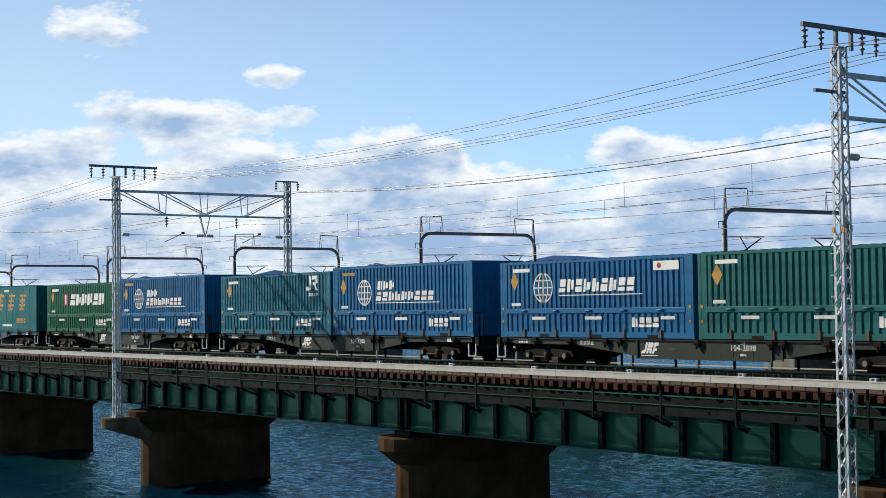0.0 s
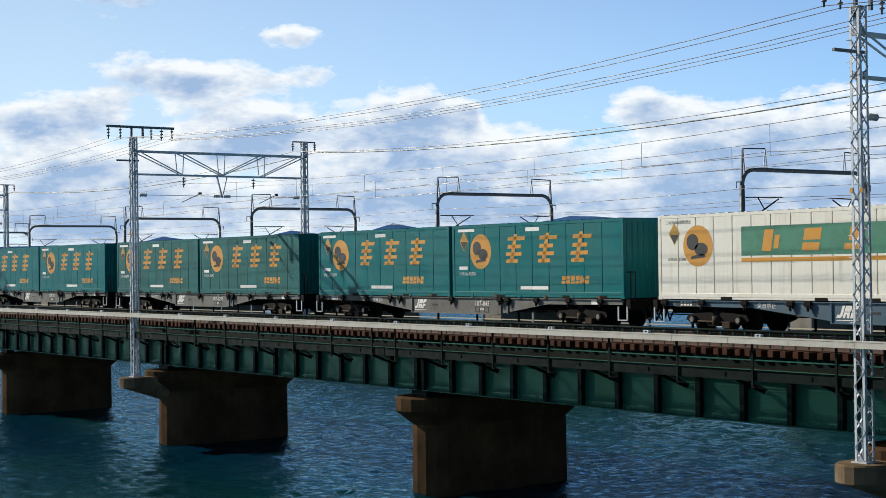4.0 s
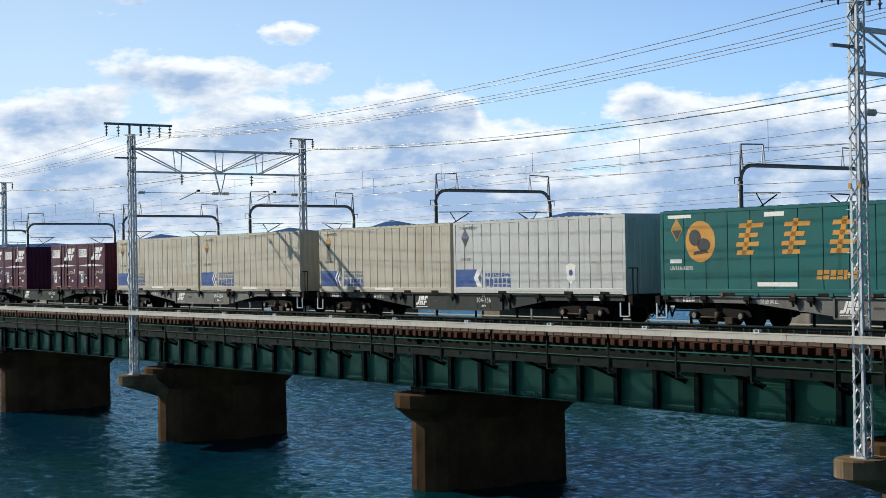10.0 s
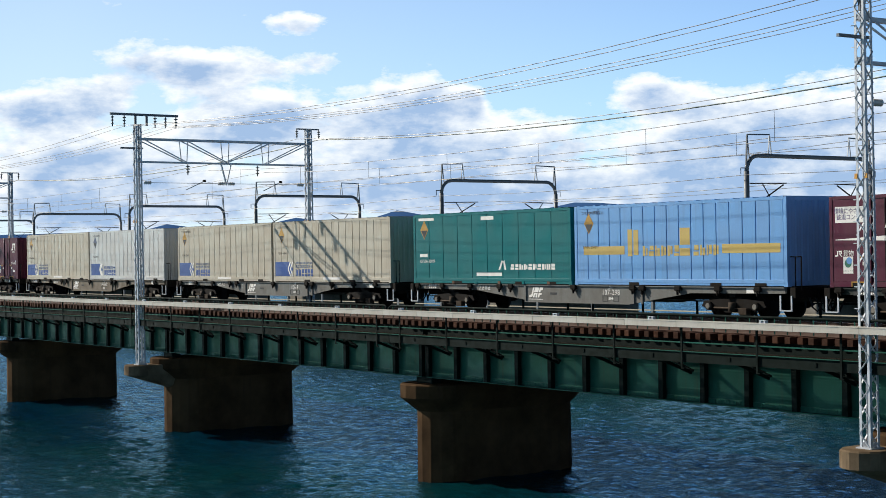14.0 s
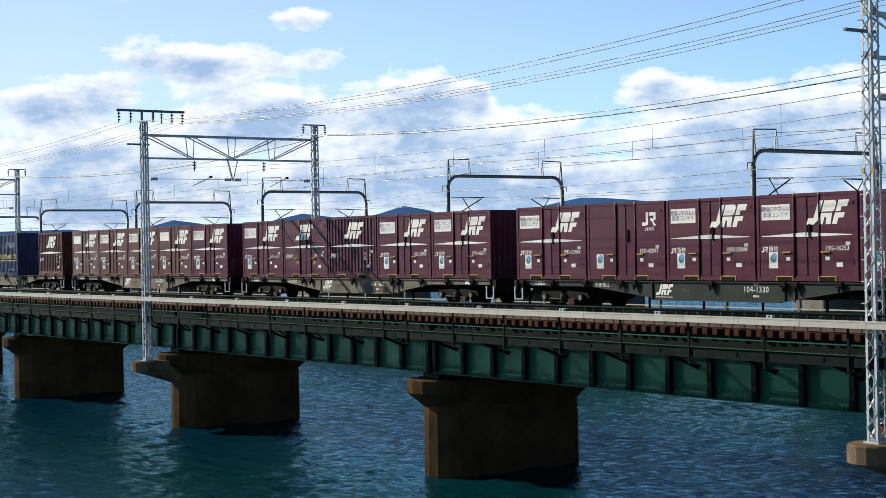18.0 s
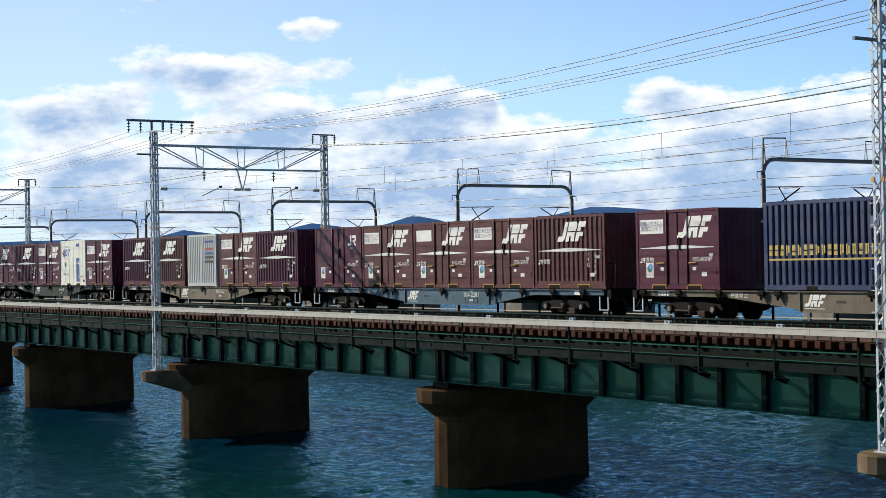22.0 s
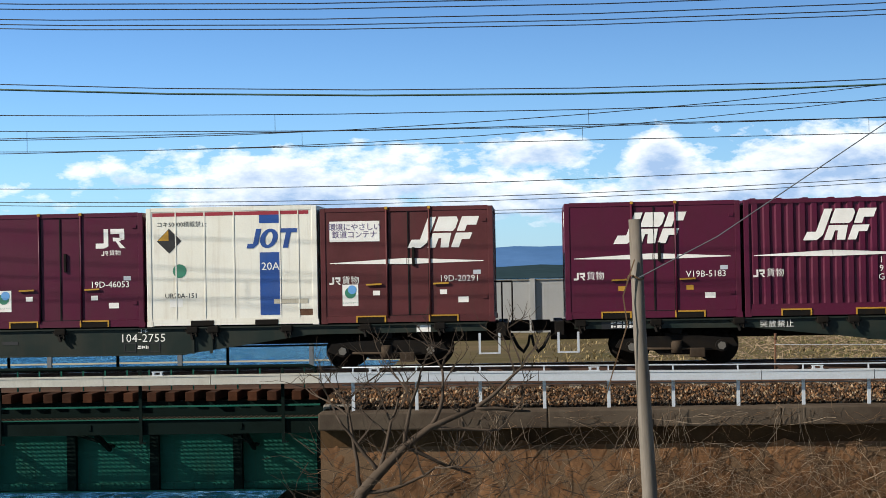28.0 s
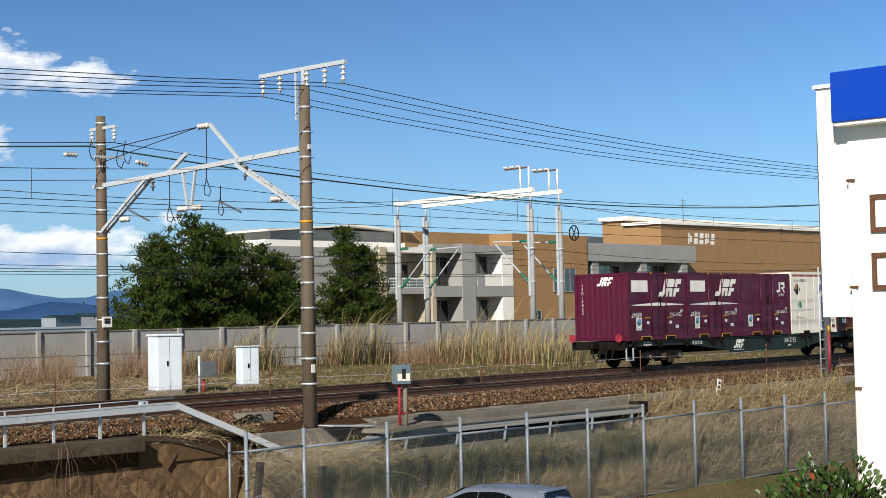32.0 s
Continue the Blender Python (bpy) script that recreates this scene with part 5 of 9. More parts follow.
    if mark in ("sign", "hook", "plate"):
        s = flat("sticker", rect(0.34, 0.46), WHITE_MARK, root, 0.46 if kind == "door" else 0.3, 0.38, ym)
        flat("sticker_disc", [disc(0.12, 14, 0, 0)], GREEN_MARK, root, 0.63 if kind == "door" else 0.47, 0.66, ym - 0.003)
        flat("sticker_disc", [disc(0.095, 14, 0.04, 0.05)], SKY_BLUE, root, 0.63 if kind == "door" else 0.47, 0.68, ym - 0.005)
        part("lettering", words("エコレールマーク", 0.042, GREEN_MARK), None, root, at=pose(0.63 if kind == "door" else 0.47, ym - 0.003, 0.45))
    flat("inspection_plate", rect(0.22, 0.12), WHITE_MARK, root, 2.95, 0.42, ym)
    flat("label_tag", rect(0.16, 0.09), GALV, root, 3.28, 1.02, ym)
    # emblem and number bars on the ends
    for x, turn in ((-0.035 + 0.045, -90), (L12 - 0.01, 90)):
        e = part("end_logo", quads(bmesh.new(), emblem(0.32)), WHITE_MARK, root)
        e.matrix_basis = pose(x - (0.006 if turn < 0 else -0.006), 0.2 if turn < 0 else 0.55, 2.02, 0, 0, turn)
    return root


def number(root, txt, kind):
    if kind == "door":
        part("number", words(txt, 0.19, WHITE_MARK), None, root, at=pose(2.98, -HALF + 0.004, 0.93))
    elif kind == "rib":
        a, b = txt.split("-")
        part("number", words("\n".join(b), 0.19, WHITE_MARK), None, root, at=pose(3.22, -HALF + 0.004, 0.83))
        part("number", words("\n".join(a), 0.19, WHITE_MARK), None, root, at=pose(2.86, -HALF + 0.004, 0.98))


def tank_cream(blue_x, head_red, label, note):
    """A cream twelve-foot container with a blue band."""
    root = thing("container", label, "container", "containers on the train")
    H = 2.58
    shell(root, L12, H, CREAM)
    yf = -HALF + 0.01
    part("side_sheet", box(0.1, L12 - 0.1, yf, yf + 0.05, 0.15, H - 0.09), CREAM, root)
    for x in (0.63, 1.26, 1.9, 2.9, 3.3):
        part("seam", box(x, x + 0.025, yf - 0.008, yf + 0.01, 0.16, H - 0.1), CREAM, root)
    part("rust_patch", box(0.2, 3.5, yf - 0.003, yf + 0.01, 0.09, 0.13), RUST, root)
    part("rust_patch", box(3.3, 3.62, yf - 0.003, yf + 0.01, 0.2, 0.34), RUST, root)
    if head_red:
        flat("red_band", rect(3.4, 0.08), RED_MARK, root, 0.14, H - 0.2, yf - 0.002)
    flat("blue_band", rect(0.46, 0.18), BLUE_MARK, root, blue_x, 2.2, yf - 0.004)
    flat("blue_band", rect(0.46, 1.35), BLUE_MARK, root, blue_x, 0.22, yf - 0.004)
    lean = 0.22
    hook = [(0, 0), (0.15, 0), (0.23, 0.09), (0.23, 0.42), (0.12, 0.42), (0.12, 0.1), (0, 0.1)]
    rim = [(0.44 + 0.19 * math.cos(a), 0.21 + 0.21 * math.sin(a)) for a in (math.pi * k / 9 for k in range(19))]
    core = [(0.44 + 0.08 * math.cos(a), 0.21 + 0.14 * math.sin(a)) for a in (math.pi * k / 9 for k in range(19))]
    shapes = [hook] + [[rim[k], rim[k + 1], core[k + 1], core[k]] for k in range(18)]
    shapes += [[(0.66, 0.33), (1.02, 0.33), (1.02, 0.42), (0.66, 0.42)], [(0.785, 0), (0.895, 0), (0.895, 0.33), (0.785, 0.33)]]
    shapes = [[(x + lean * z, z) for x, z in q] for q in shapes]
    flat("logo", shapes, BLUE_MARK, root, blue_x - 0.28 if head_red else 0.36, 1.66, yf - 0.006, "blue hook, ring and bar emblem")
    part("lettering", words("20A" if head_red else "19A", 0.24, WHITE_MARK), None, root, at=pose(blue_x + 0.23, yf - 0.008, 1.26))
    d = [[(-0.27, 0), (0, -0.27), (0.27, 0), (0, 0.27)]]
    flat("warning_diamond", d, BLACK, root, 0.5, 1.85, yf - 0.004)
    flat("warning_quarter", [[(-0.25, 0.01), (-0.01, 0.01), (-0.01, 0.25)]], YELLOW, root, 0.5, 1.85, yf - 0.008)
    flat("sticker_disc", [disc(0.15, 16)], GREEN_MARK, root, 0.72, 1.2, yf - 0.004)
    part("lettering", words(note, 0.13, BLACK), None, root, at=pose(0.78, yf - 0.004, 2.2))
    flat("label_tag", rect(0.28, 0.18), WHITE_MARK, root, 0.5, 0.42, yf - 0.004)
    flat("label_tag", rect(0.74, 0.1), BEIGE, root, blue_x + 0.3 if head_red else 2.6, 0.46, yf - 0.005)
    part("number", words("UR20A-151" if head_red else "UR19A-1150", 0.15, BLACK), None, root, at=pose(0.75, yf - 0.004, 0.66))
    for x in (0.95, 2.35):
        part("fork_pocket", box(x, x + 0.5, -HALF - 0.006, -HALF + 0.1, 0.015, 0.125), STEEL_DARK, root)
    return root


L31, H31 = 9.30, 2.58


def long_shell(paint, label, H=H31):
    root = thing("container", label, "container", "containers on the train")
    shell(root, L31, H, paint, 0.13, 24)
    return root


def seamed_box(paint, label, design, num):
    """A thirty-one-foot box with flat seamed side panels and large orange or white markings."""
    root = long_shell(paint, label)
    yf = -HALF + 0.012
    n = 10
    for k in range(n):
        x0, x1 = 0.13 + (L31 - 0.26) * k / n, 0.13 + (L31 - 0.26) * (k + 1) / n
        part("side_panel", box(x0 + 0.012, x1 - 0.012, yf, yf + 0.05, 0.17, H31 - 0.1, 0.008), paint, root)
    part("side_sill", box(0.1, L31 - 0.1, -HALF - 0.004, -HALF + 0.05, 0.1, 0.2, 0.01), paint, root)
    for k in range(6):
        x = 1.2 + k * 1.38
        part("lug", box(x - 0.07, x + 0.07, -HALF - 0.014, -HALF + 0.08, 0.0, 0.1), RUST if k % 2 else paint, root)
    for k in (1, 3, 4):
        part("fork_pocket", box(0.85 + k * 1.8, 1.3 + k * 1.8, -HALF - 0.002, -HALF + 0.06, 0.005, 0.09), STEEL_DARK, root)
    ym = yf - 0.004
    if design == "disc":
        flat("emblem_disc", [disc(0.62, 28)], ORANGE, root, 1.72, 1.62, ym, "orange disc emblem")
        flat("emblem_shape", [disc(0.25, 14, -0.16, 0.12), disc(0.2, 12, 0.2, -0.1, 1.4), [(-0.24, -0.4), (0.4, -0.34), (0.3, -0.24), (-0.2, -0.3)]], BLACK, root, 1.66, 1.62, ym - 0.004)
        for k, x in enumerate((3.1, 4.85, 6.6)):
            flat("marking", [q for z, w, o in ((0.0, 0.75, 0.1), (0.24, 0.9, 0.02), (0.5, 0.8, 0.06), (0.78, 0.95, 0.0)) for q in [[(o + 0.25 * z, z), (w + 0.25 * z, z), (w + 0.25 * (z + 0.13), z + 0.13), (o + 0.25 * (z + 0.13), z + 0.13)]]] + [[(0.3, 0.0), (0.48, 0.0), (0.74, 1.0), (0.56, 1.0)]], ORANGE, root, x, 1.2, ym)
        flat("marking", slant_blocks(6, 0.2, 0.26, 0.04, 0.1, 3), ORANGE, root, 6.2, 0.48, ym)
    elif design == "eco":
        flat("emblem_disc", [disc(0.46, 26)], ORANGE, root, 2.75, 1.5, ym, "orange disc emblem")
        flat("emblem_shape", [disc(0.18, 14, -0.11, 0.09), disc(0.15, 12, 0.15, -0.07, 1.4), [(-0.18, -0.3), (0.3, -0.25), (0.22, -0.18), (-0.15, -0.22)]], BLACK, root, 2.71, 1.5, ym - 0.004)
        flat("marking_backing", rect(3.35, 0.66), WHITE_MARK, root, 3.85, 1.28, ym)
        flat("marking", slant_blocks(5, 0.5, 0.44, 0.12, 0.05, 12), BLACK, root, 3.98, 1.39, ym - 0.004)
        flat("marking", slant_blocks(16, 0.15, 0.17, 0.045, 0.0, 14), WHITE_MARK, root, 3.9, 0.92, ym)
        flat("marking", slant_blocks(4, 0.17, 0.17, 0.05, 0.0, 15), WHITE_MARK, root, 2.35, 0.84, ym)
    elif design == "net":
        flat("marking", slant_blocks(10, 0.2, 0.2, 0.05, 0.0, 17), WHITE_MARK, root, 6.0, 0.5, ym)
        flat("marking", [[(0, 0), (0.1, 0), (0.28, 0.3), (0.2, 0.34)], [(0.28, 0.3), (0.36, 0.0), (0.45, 0.0), (0.36, 0.34)]], WHITE_MARK, root, 5.3, 0.5, ym)
    flat("top_label", rect(0.75, 0.13), WHITE_MARK, root, 4.3, H31 - 0.3, ym)
    flat("foot_label", rect(1.5, 0.12), WHITE_MARK, root, 4.0, 0.28, ym)
    flat("warning_diamond", [[(-0.26, 0), (0, -0.36), (0.26, 0), (0, 0.36)]], YELLOW, root, 0.72, 2.0, ym)
    flat("warning_quarter", [[(-0.2, -0.02), (0, -0.32), (0.2, -0.02)]], BLACK, root, 0.72, 2.0, ym - 0.004)
    flat("label_tag", rect(1.0, 0.1), WHITE_MARK, root, 0.35, H31 - 0.24, ym)
    flat("label_tag", rect(0.5, 0.12), WHITE_MARK, root, 0.42, 0.98, ym)
    part("number", words(num, 0.17, WHITE_MARK, "LEFT"), None, root, at=pose(0.42, ym, 0.82))
    return root


def liner_box(paint, label, design, H):
    """A thirty-one-foot side-opening container: corrugated above, a hinge rail, short ribs below."""
    root = long_shell(paint, label, H)
    yf = -HALF + 0.01
    part("upper_sheet", ribbed(0.35, L31 - 0.35, 0.98, H - 0.1, 36, yf + 0.05, 0.045, 0.55), paint, root)
    part("lower_sheet", ribbed(0.35, L31 - 0.35, 0.2, 0.78, 30, yf + 0.05, 0.045, 0.45), paint, root)
    part("hinge_rail", box(0.34, L31 - 0.34, yf - 0.02, yf + 0.06, 0.80, 0.97, 0.015), paint, root)
    part("lower_rail", box(0.13, L31 - 0.13, yf - 0.01, yf + 0.06, 0.14, 0.2), paint, root)
    for x in (0.12, L31 - 0.36):
        part("door_post", box(x, x + 0.24, yf - 0.004, yf + 0.06, 0.16, H - 0.09, 0.01), paint, root)
    for k in range(5):
        x = 1.3 + k * 1.65
        part("latch", box(x - 0.04, x + 0.04, -HALF - 0.035, -HALF + 0.02, 0.02, 0.28), RUST, root)
        part("hinge", rod((x - 0.15, yf - 0.03, 0.885), (x + 0.15, yf - 0.03, 0.885), 0.03), paint, root)
    for x in (0.1, L31 - 0.2):
        part("post_band", box(x, x + 0.1, -HALF - 0.006, -HALF + 0.02, 0.92, 1.02), YELLOW, root)
        part("post_band", box(x, x + 0.1, -HALF - 0.006, -HALF + 0.02, 0.5, 0.58), YELLOW, root)
    for k in (1, 3, 5):
        part("fork_pocket", box(0.8 + k * 1.3, 1.25 + k * 1.3, -HALF - 0.004, -HALF + 0.06, 0.01, 0.12), STEEL_DARK, root)
    ym = yf - 0.003
    flat("warning_diamond", [[(-0.22, 0), (0, -0.32), (0.22, 0), (0, 0.32)]], YELLOW, root, 0.78, 1.9, ym)
    if design in ("liner", "big"):
        bm = bmesh.new()
        for sx in (1.0, 0.5, 0.0):
            ring = disc(0.48, 24, sx=max(sx, 0.02))
            for k in range(24):
                a, b = ring[k], ring[(k + 1) % 24]
                bar(bm, (a[0], 0, a[1]), (b[0], 0, b[1]), 0.01, 0.045, (0, 0, 1) if abs(a[1] - b[1]) < abs(a[0] - b[0]) else (1, 0, 0))
        for z in (-0.24, 0.0, 0.24):
            w = math.sqrt(0.48 ** 2 - z * z)
            bx(bm, -w, w, -0.005, 0.005, z - 0.02, z + 0.02)
        part("globe_mark", bm, WHITE_MARK, root, at=pose(2.3, ym, 1.66), label="white globe outline mark")
        if design == "liner":
            flat("marking", slant_blocks(9, 0.32, 0.42, 0.09, 0.15, 21), WHITE_MARK, root, 3.1, 1.5, ym)
            flat("underline", rect(4.0, 0.03), WHITE_MARK, root, 3.1, 1.38, ym)
            flat("red_white_sign", rect(1.1, 0.28), WHITE_MARK, root, 7.6, H - 0.45, ym)
            flat("red_spot", [disc(0.09, 12)], RED_MARK, root, 7.85, H - 0.31, ym - 0.003)
        else:
            flat("marking", slant_blocks(3, 0.32, 0.34, 0.08, 0.15, 22), WHITE_MARK, root, 3.2, 1.76, ym)
            flat("marking", slant_blocks(9, 0.34, 0.34, 0.09, 0.15, 23), WHITE_MARK, root, 3.1, 1.34, ym)
            flat("underline", rect(4.2, 0.03), WHITE_MARK, root, 3.1, 1.24, ym)
    elif design == "word":
        flat("emblem", rect(0.62, 0.62), RED_MARK, root, 2.3, 1.42, ym)
        flat("emblem_bar", rect(0.16, 0.5), WHITE_MARK, root, 2.53, 1.48, ym - 0.003)
        flat("marking", slant_blocks(6, 0.62, 0.6, 0.12, 0.2, 24), WHITE_MARK, root, 3.2, 1.42, ym)
    elif design == "hook":
        part("logo", quads(bmesh.new(), hook_block(0.6)), WHITE_MARK, root, at=pose(7.4, ym, 1.82), label="white hook and block emblem")
        flat("marking", slant_blocks(4, 0.15, 0.14, 0.04, 0.0, 25), WHITE_MARK, root, 7.6, 1.58, ym)
    flat("label_tag", rect(0.9, 0.12), YELLOW if design == "big" else WHITE_MARK, root, 0.7, H - 0.36, ym)
    for x, w in ((0.6, 0.5), (1.7, 0.7), (4.4, 0.8), (7.9, 0.6)):
        flat("label_tag", rect(w, 0.1), WHITE_MARK, root, x, 0.6 if x > 1 else 1.06, ym)
    flat("marking", slant_blocks(4, 0.26, 0.3, 0.05, 0.0, 26), WHITE_MARK, root, 6.6, 0.36, ym)
    flat("label_tag", rect(1.0, 0.09), WHITE_MARK, root, 7.9, 0.84, ym - 0.012)
    return root


def ribbed_long(paint, label, design, num, n=17):
    """A thirty-one-foot box with widely spaced ribs."""
    root = long_shell(paint, label)
    yf = -HALF + 0.008
    for k in range(n):
        x0, x1 = 0.13 + (L31 - 0.26) * k / n, 0.13 + (L31 - 0.26) * (k + 1) / n
        part("side_panel", box(x0 + 0.014, x1 - 0.014, yf, yf + 0.05, 0.17, H31 - 0.1, 0.012), paint, root)
    part("side_sill", box(0.1, L31 - 0.1, -HALF - 0.004, -HALF + 0.05, 0.08, 0.2, 0.01), paint, root)
    for k in (1, 3, 4):
        part("fork_pocket", box(0.85 + k * 1.8, 1.3 + k * 1.8, -HALF - 0.008, -HALF + 0.06, 0.01, 0.1), STEEL_DARK, root)
    ym = yf - 0.004
    if design == "parcel":
        flat("blue_panel", [[(0, 0), (1.3, 0), (1.55, 0.3), (1.3, 0.62), (0, 0.62)]], BLUE_MARK, root, 0.14, 0.24, ym)
        for r0 in (0.0, 0.2):
            flat("curve_mark", [[(r0, 0), (0.1 + r0, 0), (-0.12 + r0, 0.31), (-0.2 + r0, 0.31)], [(-0.2 + r0, 0.31), (-0.12 + r0, 0.31), (0.1 + r0, 0.62), (r0, 0.62)]], WHITE_MARK, root, 1.42, 0.24, ym - 0.004)
        flat("marking", slant_blocks(6, 0.2, 0.3, 0.05, 0.0, 31), BLUE_MARK, root, 1.9, 0.24, ym)
        flat("marking", slant_blocks(9, 0.12, 0.12, 0.04, 0.0, 32), GREY_BLUE_MARK, root, 1.9, 0.60, ym)
        flat("marking", slant_blocks(12, 0.09, 0.09, 0.03, 0.0, 33), GREY_BLUE_MARK, root, 1.9, 0.76, ym)
        flat("foot_label", rect(1.3, 0.1), WHITE_MARK, root, 4.2, 0.1, -HALF - 0.008 - ym + ym)
    elif design == "shield":
        flat("blue_panel", [[(0, 0), (1.3, 0), (1.55, 0.3), (1.3, 0.62), (0, 0.62)]], BLUE_MARK, root, 0.14, 0.24, ym)
        flat("curve_mark", [[(0, 0), (0.3, 0), (0.05, 0.31), (-0.2, 0.31)], [(-0.2, 0.31), (0.05, 0.31), (0.3, 0.62), (0, 0.62)]], WHITE_MARK, root, 1.42, 0.24, ym - 0.004)
        flat("marking", slant_blocks(6, 0.2, 0.3, 0.05, 0.0, 31), BLUE_MARK, root, 1.9, 0.24, ym)
        flat("marking", slant_blocks(9, 0.12, 0.12, 0.04, 0.0, 32), BLUE_MARK, root, 1.9, 0.60, ym)
        flat("shield_mark", [[(-0.25, 0.2), (-0.2, -0.25), (0, -0.42), (0.2, -0.25), (0.25, 0.2), (0, 0.3)]], WHITE_MARK, root, 6.6, 0.75, ym)
        flat("shield_spot", [disc(0.1, 12)], BLUE_MARK, root, 6.6, 0.72, ym - 0.003)
    elif design == "band":
        flat("yellow_band", rect(2.0, 0.27), GOLD, root, 0.45, 0.98, ym)
        flat("yellow_band", rect(2.3, 0.27), GOLD, root, 6.75, 0.98, ym)
        flat("marking", slant_blocks(1, 0.5, 0.85, 0.1, 0.0, 41) + [[(a + 0.7, b) for a, b in s] for s in slant_blocks(6, 0.22, 0.32, 0.06, 0.0, 42)], GOLD, root, 2.6, 0.92, ym)
        flat("marking", slant_blocks(1, 0.45, 0.85, 0.1, 0.0, 43) + [[(a + 0.6, b) for a, b in s] for s in slant_blocks(4, 0.22, 0.32, 0.06, 0.0, 44)], GOLD, root, 4.95, 0.92, ym)
    flat("warning_diamond", [[(-0.24, 0), (0, -0.34), (0.24, 0), (0, 0.34)]], YELLOW if design != "shield" else GREY_BLUE_MARK, root, 0.72, 2.0, ym)
    flat("warning_quarter", [[(-0.19, -0.02), (0, -0.3), (0.19, -0.02)]], BLACK, root, 0.72, 2.0, ym - 0.004)
    part("number", words(num, 0.14, BLACK, "LEFT"), None, root, at=pose(0.42, ym, 1.22))
    part("lettering", words("コキ50000積載禁止", 0.13, BLACK, "LEFT"), None, root, at=pose(0.35, ym, H31 - 0.24))
    return root


def navy_box():
    root = thing("container", "navy blue corrugated container with a gold band", "container", "containers on the train")
    L, H = 6.06, 2.55
    shell(root, L, H, NAVY, 0.14, 18)
    part("side_sheet", ribbed(0.14, L - 0.14, 0.17, H - 0.1, 24, -HALF + 0.05, 0.04, 0.5), NAVY, root)
    flat("gold_band", slant_blocks(26, 0.13, 0.3, 0.09, 0.0, 53), GOLD, root, 0.2, 1.0, -HALF + 0.004)
    flat("gold_line", rect(5.7, 0.05), GOLD, root, 0.18, 0.86, -HALF + 0.004)
    flat("marking", slant_blocks(5, 0.3, 0.34, 0.06, 0.1, 52), GREY_BLUE_MARK, root, 3.9, 1.7, -HALF + 0.002)
    flat("label_tag", rect(1.2, 0.08), GREY_BLUE_MARK, root, 4.4, 0.3, -HALF + 0.002)
    for x in (1.6, 3.9):
        part("fork_pocket", box(x, x + 0.4, -HALF - 0.004, -HALF + 0.06, 0.02, 0.13), STEEL_DARK, root)
    return root


def pale_box():
    root = thing("container", "pale grey corrugated container with a coloured label", "container", "containers on the train")
    shell(root, 3.1, 2.5, PALE_GREY, 0.11, 10)
    part("side_sheet", ribbed(0.11, 1.5, 0.17, 2.4, 7, -HALF + 0.05, 0.04, 0.5), PALE_GREY, root)
    part("side_sheet", ribbed(1.6, 2.99, 0.17, 2.4, 7, -HALF + 0.05, 0.04, 0.5), PALE_GREY, root)
    part("mid_post", box(1.5, 1.6, -HALF + 0.004, -HALF + 0.06, 0.16, 2.4), PALE_GREY, root)
    for z, m in ((2.1, BLUE_MARK), (1.75, RED_MARK), (1.55, BLUE_MARK), (1.35, BLACK), (1.15, BLACK)):
        flat("label_bar", rect(0.9, 0.1), m, root, 1.9, z, -HALF + 0.004)
    return root


# wagons -----------------------------------------------------------------
def bogie(parent, x):
    b = part("bogie", box(x - 0.25, x + 0.25, -0.95, 0.95, 0.42, 0.68, 0.03), STEEL_DARK, parent)
    for s in (-1, 1):
        y = s * 0.98
        bm = bmesh.new()
        prism_y(bm, ((x - 1.3, 0.40), (x - 1.05, 0.30), (x - 0.5, 0.32), (x - 0.35, 0.22), (x + 0.35, 0.22), (x + 0.5, 0.32), (x + 1.05, 0.30), (x + 1.3, 0.40), (x + 1.2, 0.56), (x + 0.5, 0.62), (x - 0.5, 0.62), (x - 1.2, 0.56)), y - 0.06, y + 0.06)
        part("side_frame", bm, STEEL_DARK, b)
        for k in (-1, 1):
            if s < 0:
                part("axle_box", rod((x + k * 0.95, y - 0.02, 0.405), (x + k * 0.95, y + s * 0.16, 0.405), 0.13, 12), STEEL_DARK, b)
                part("axle_cap", rod((x + k * 0.95, y + s * 0.161, 0.405), (x + k * 0.95, y + s * 0.18, 0.405), 0.09, 6), STEEL_BRIGHT, b)
            yw = s * 0.56
            c = x + k * 0.95
            bm = tube(bmesh.new(), [(c, yw + s * d, 0.405) for d in (-0.065, -0.04, -0.04, 0.065, 0.066, 0.05)], (0.43, 0.43, 0.405, 0.4, 0.31, 0.30), 24)
            part("wheel", bm, STEEL_DARK, b)
        if s < 0:
            part("spring", rod((x, y - 0.09, 0.26), (x, y - 0.09, 0.52), 0.12, 10), STEEL_BROWN, b)
            part("brake_block", box(x + 0.28, x + 0.6, y - 0.14, y + 0.05, 0.16, 0.36, 0.02), STEEL_BROWN, b)
            part("brake_rod", rod((x - 0.75, y - 0.1, 0.36), (x + 0.75, y - 0.1, 0.33), 0.025), STEEL_BROWN, b)
    return b


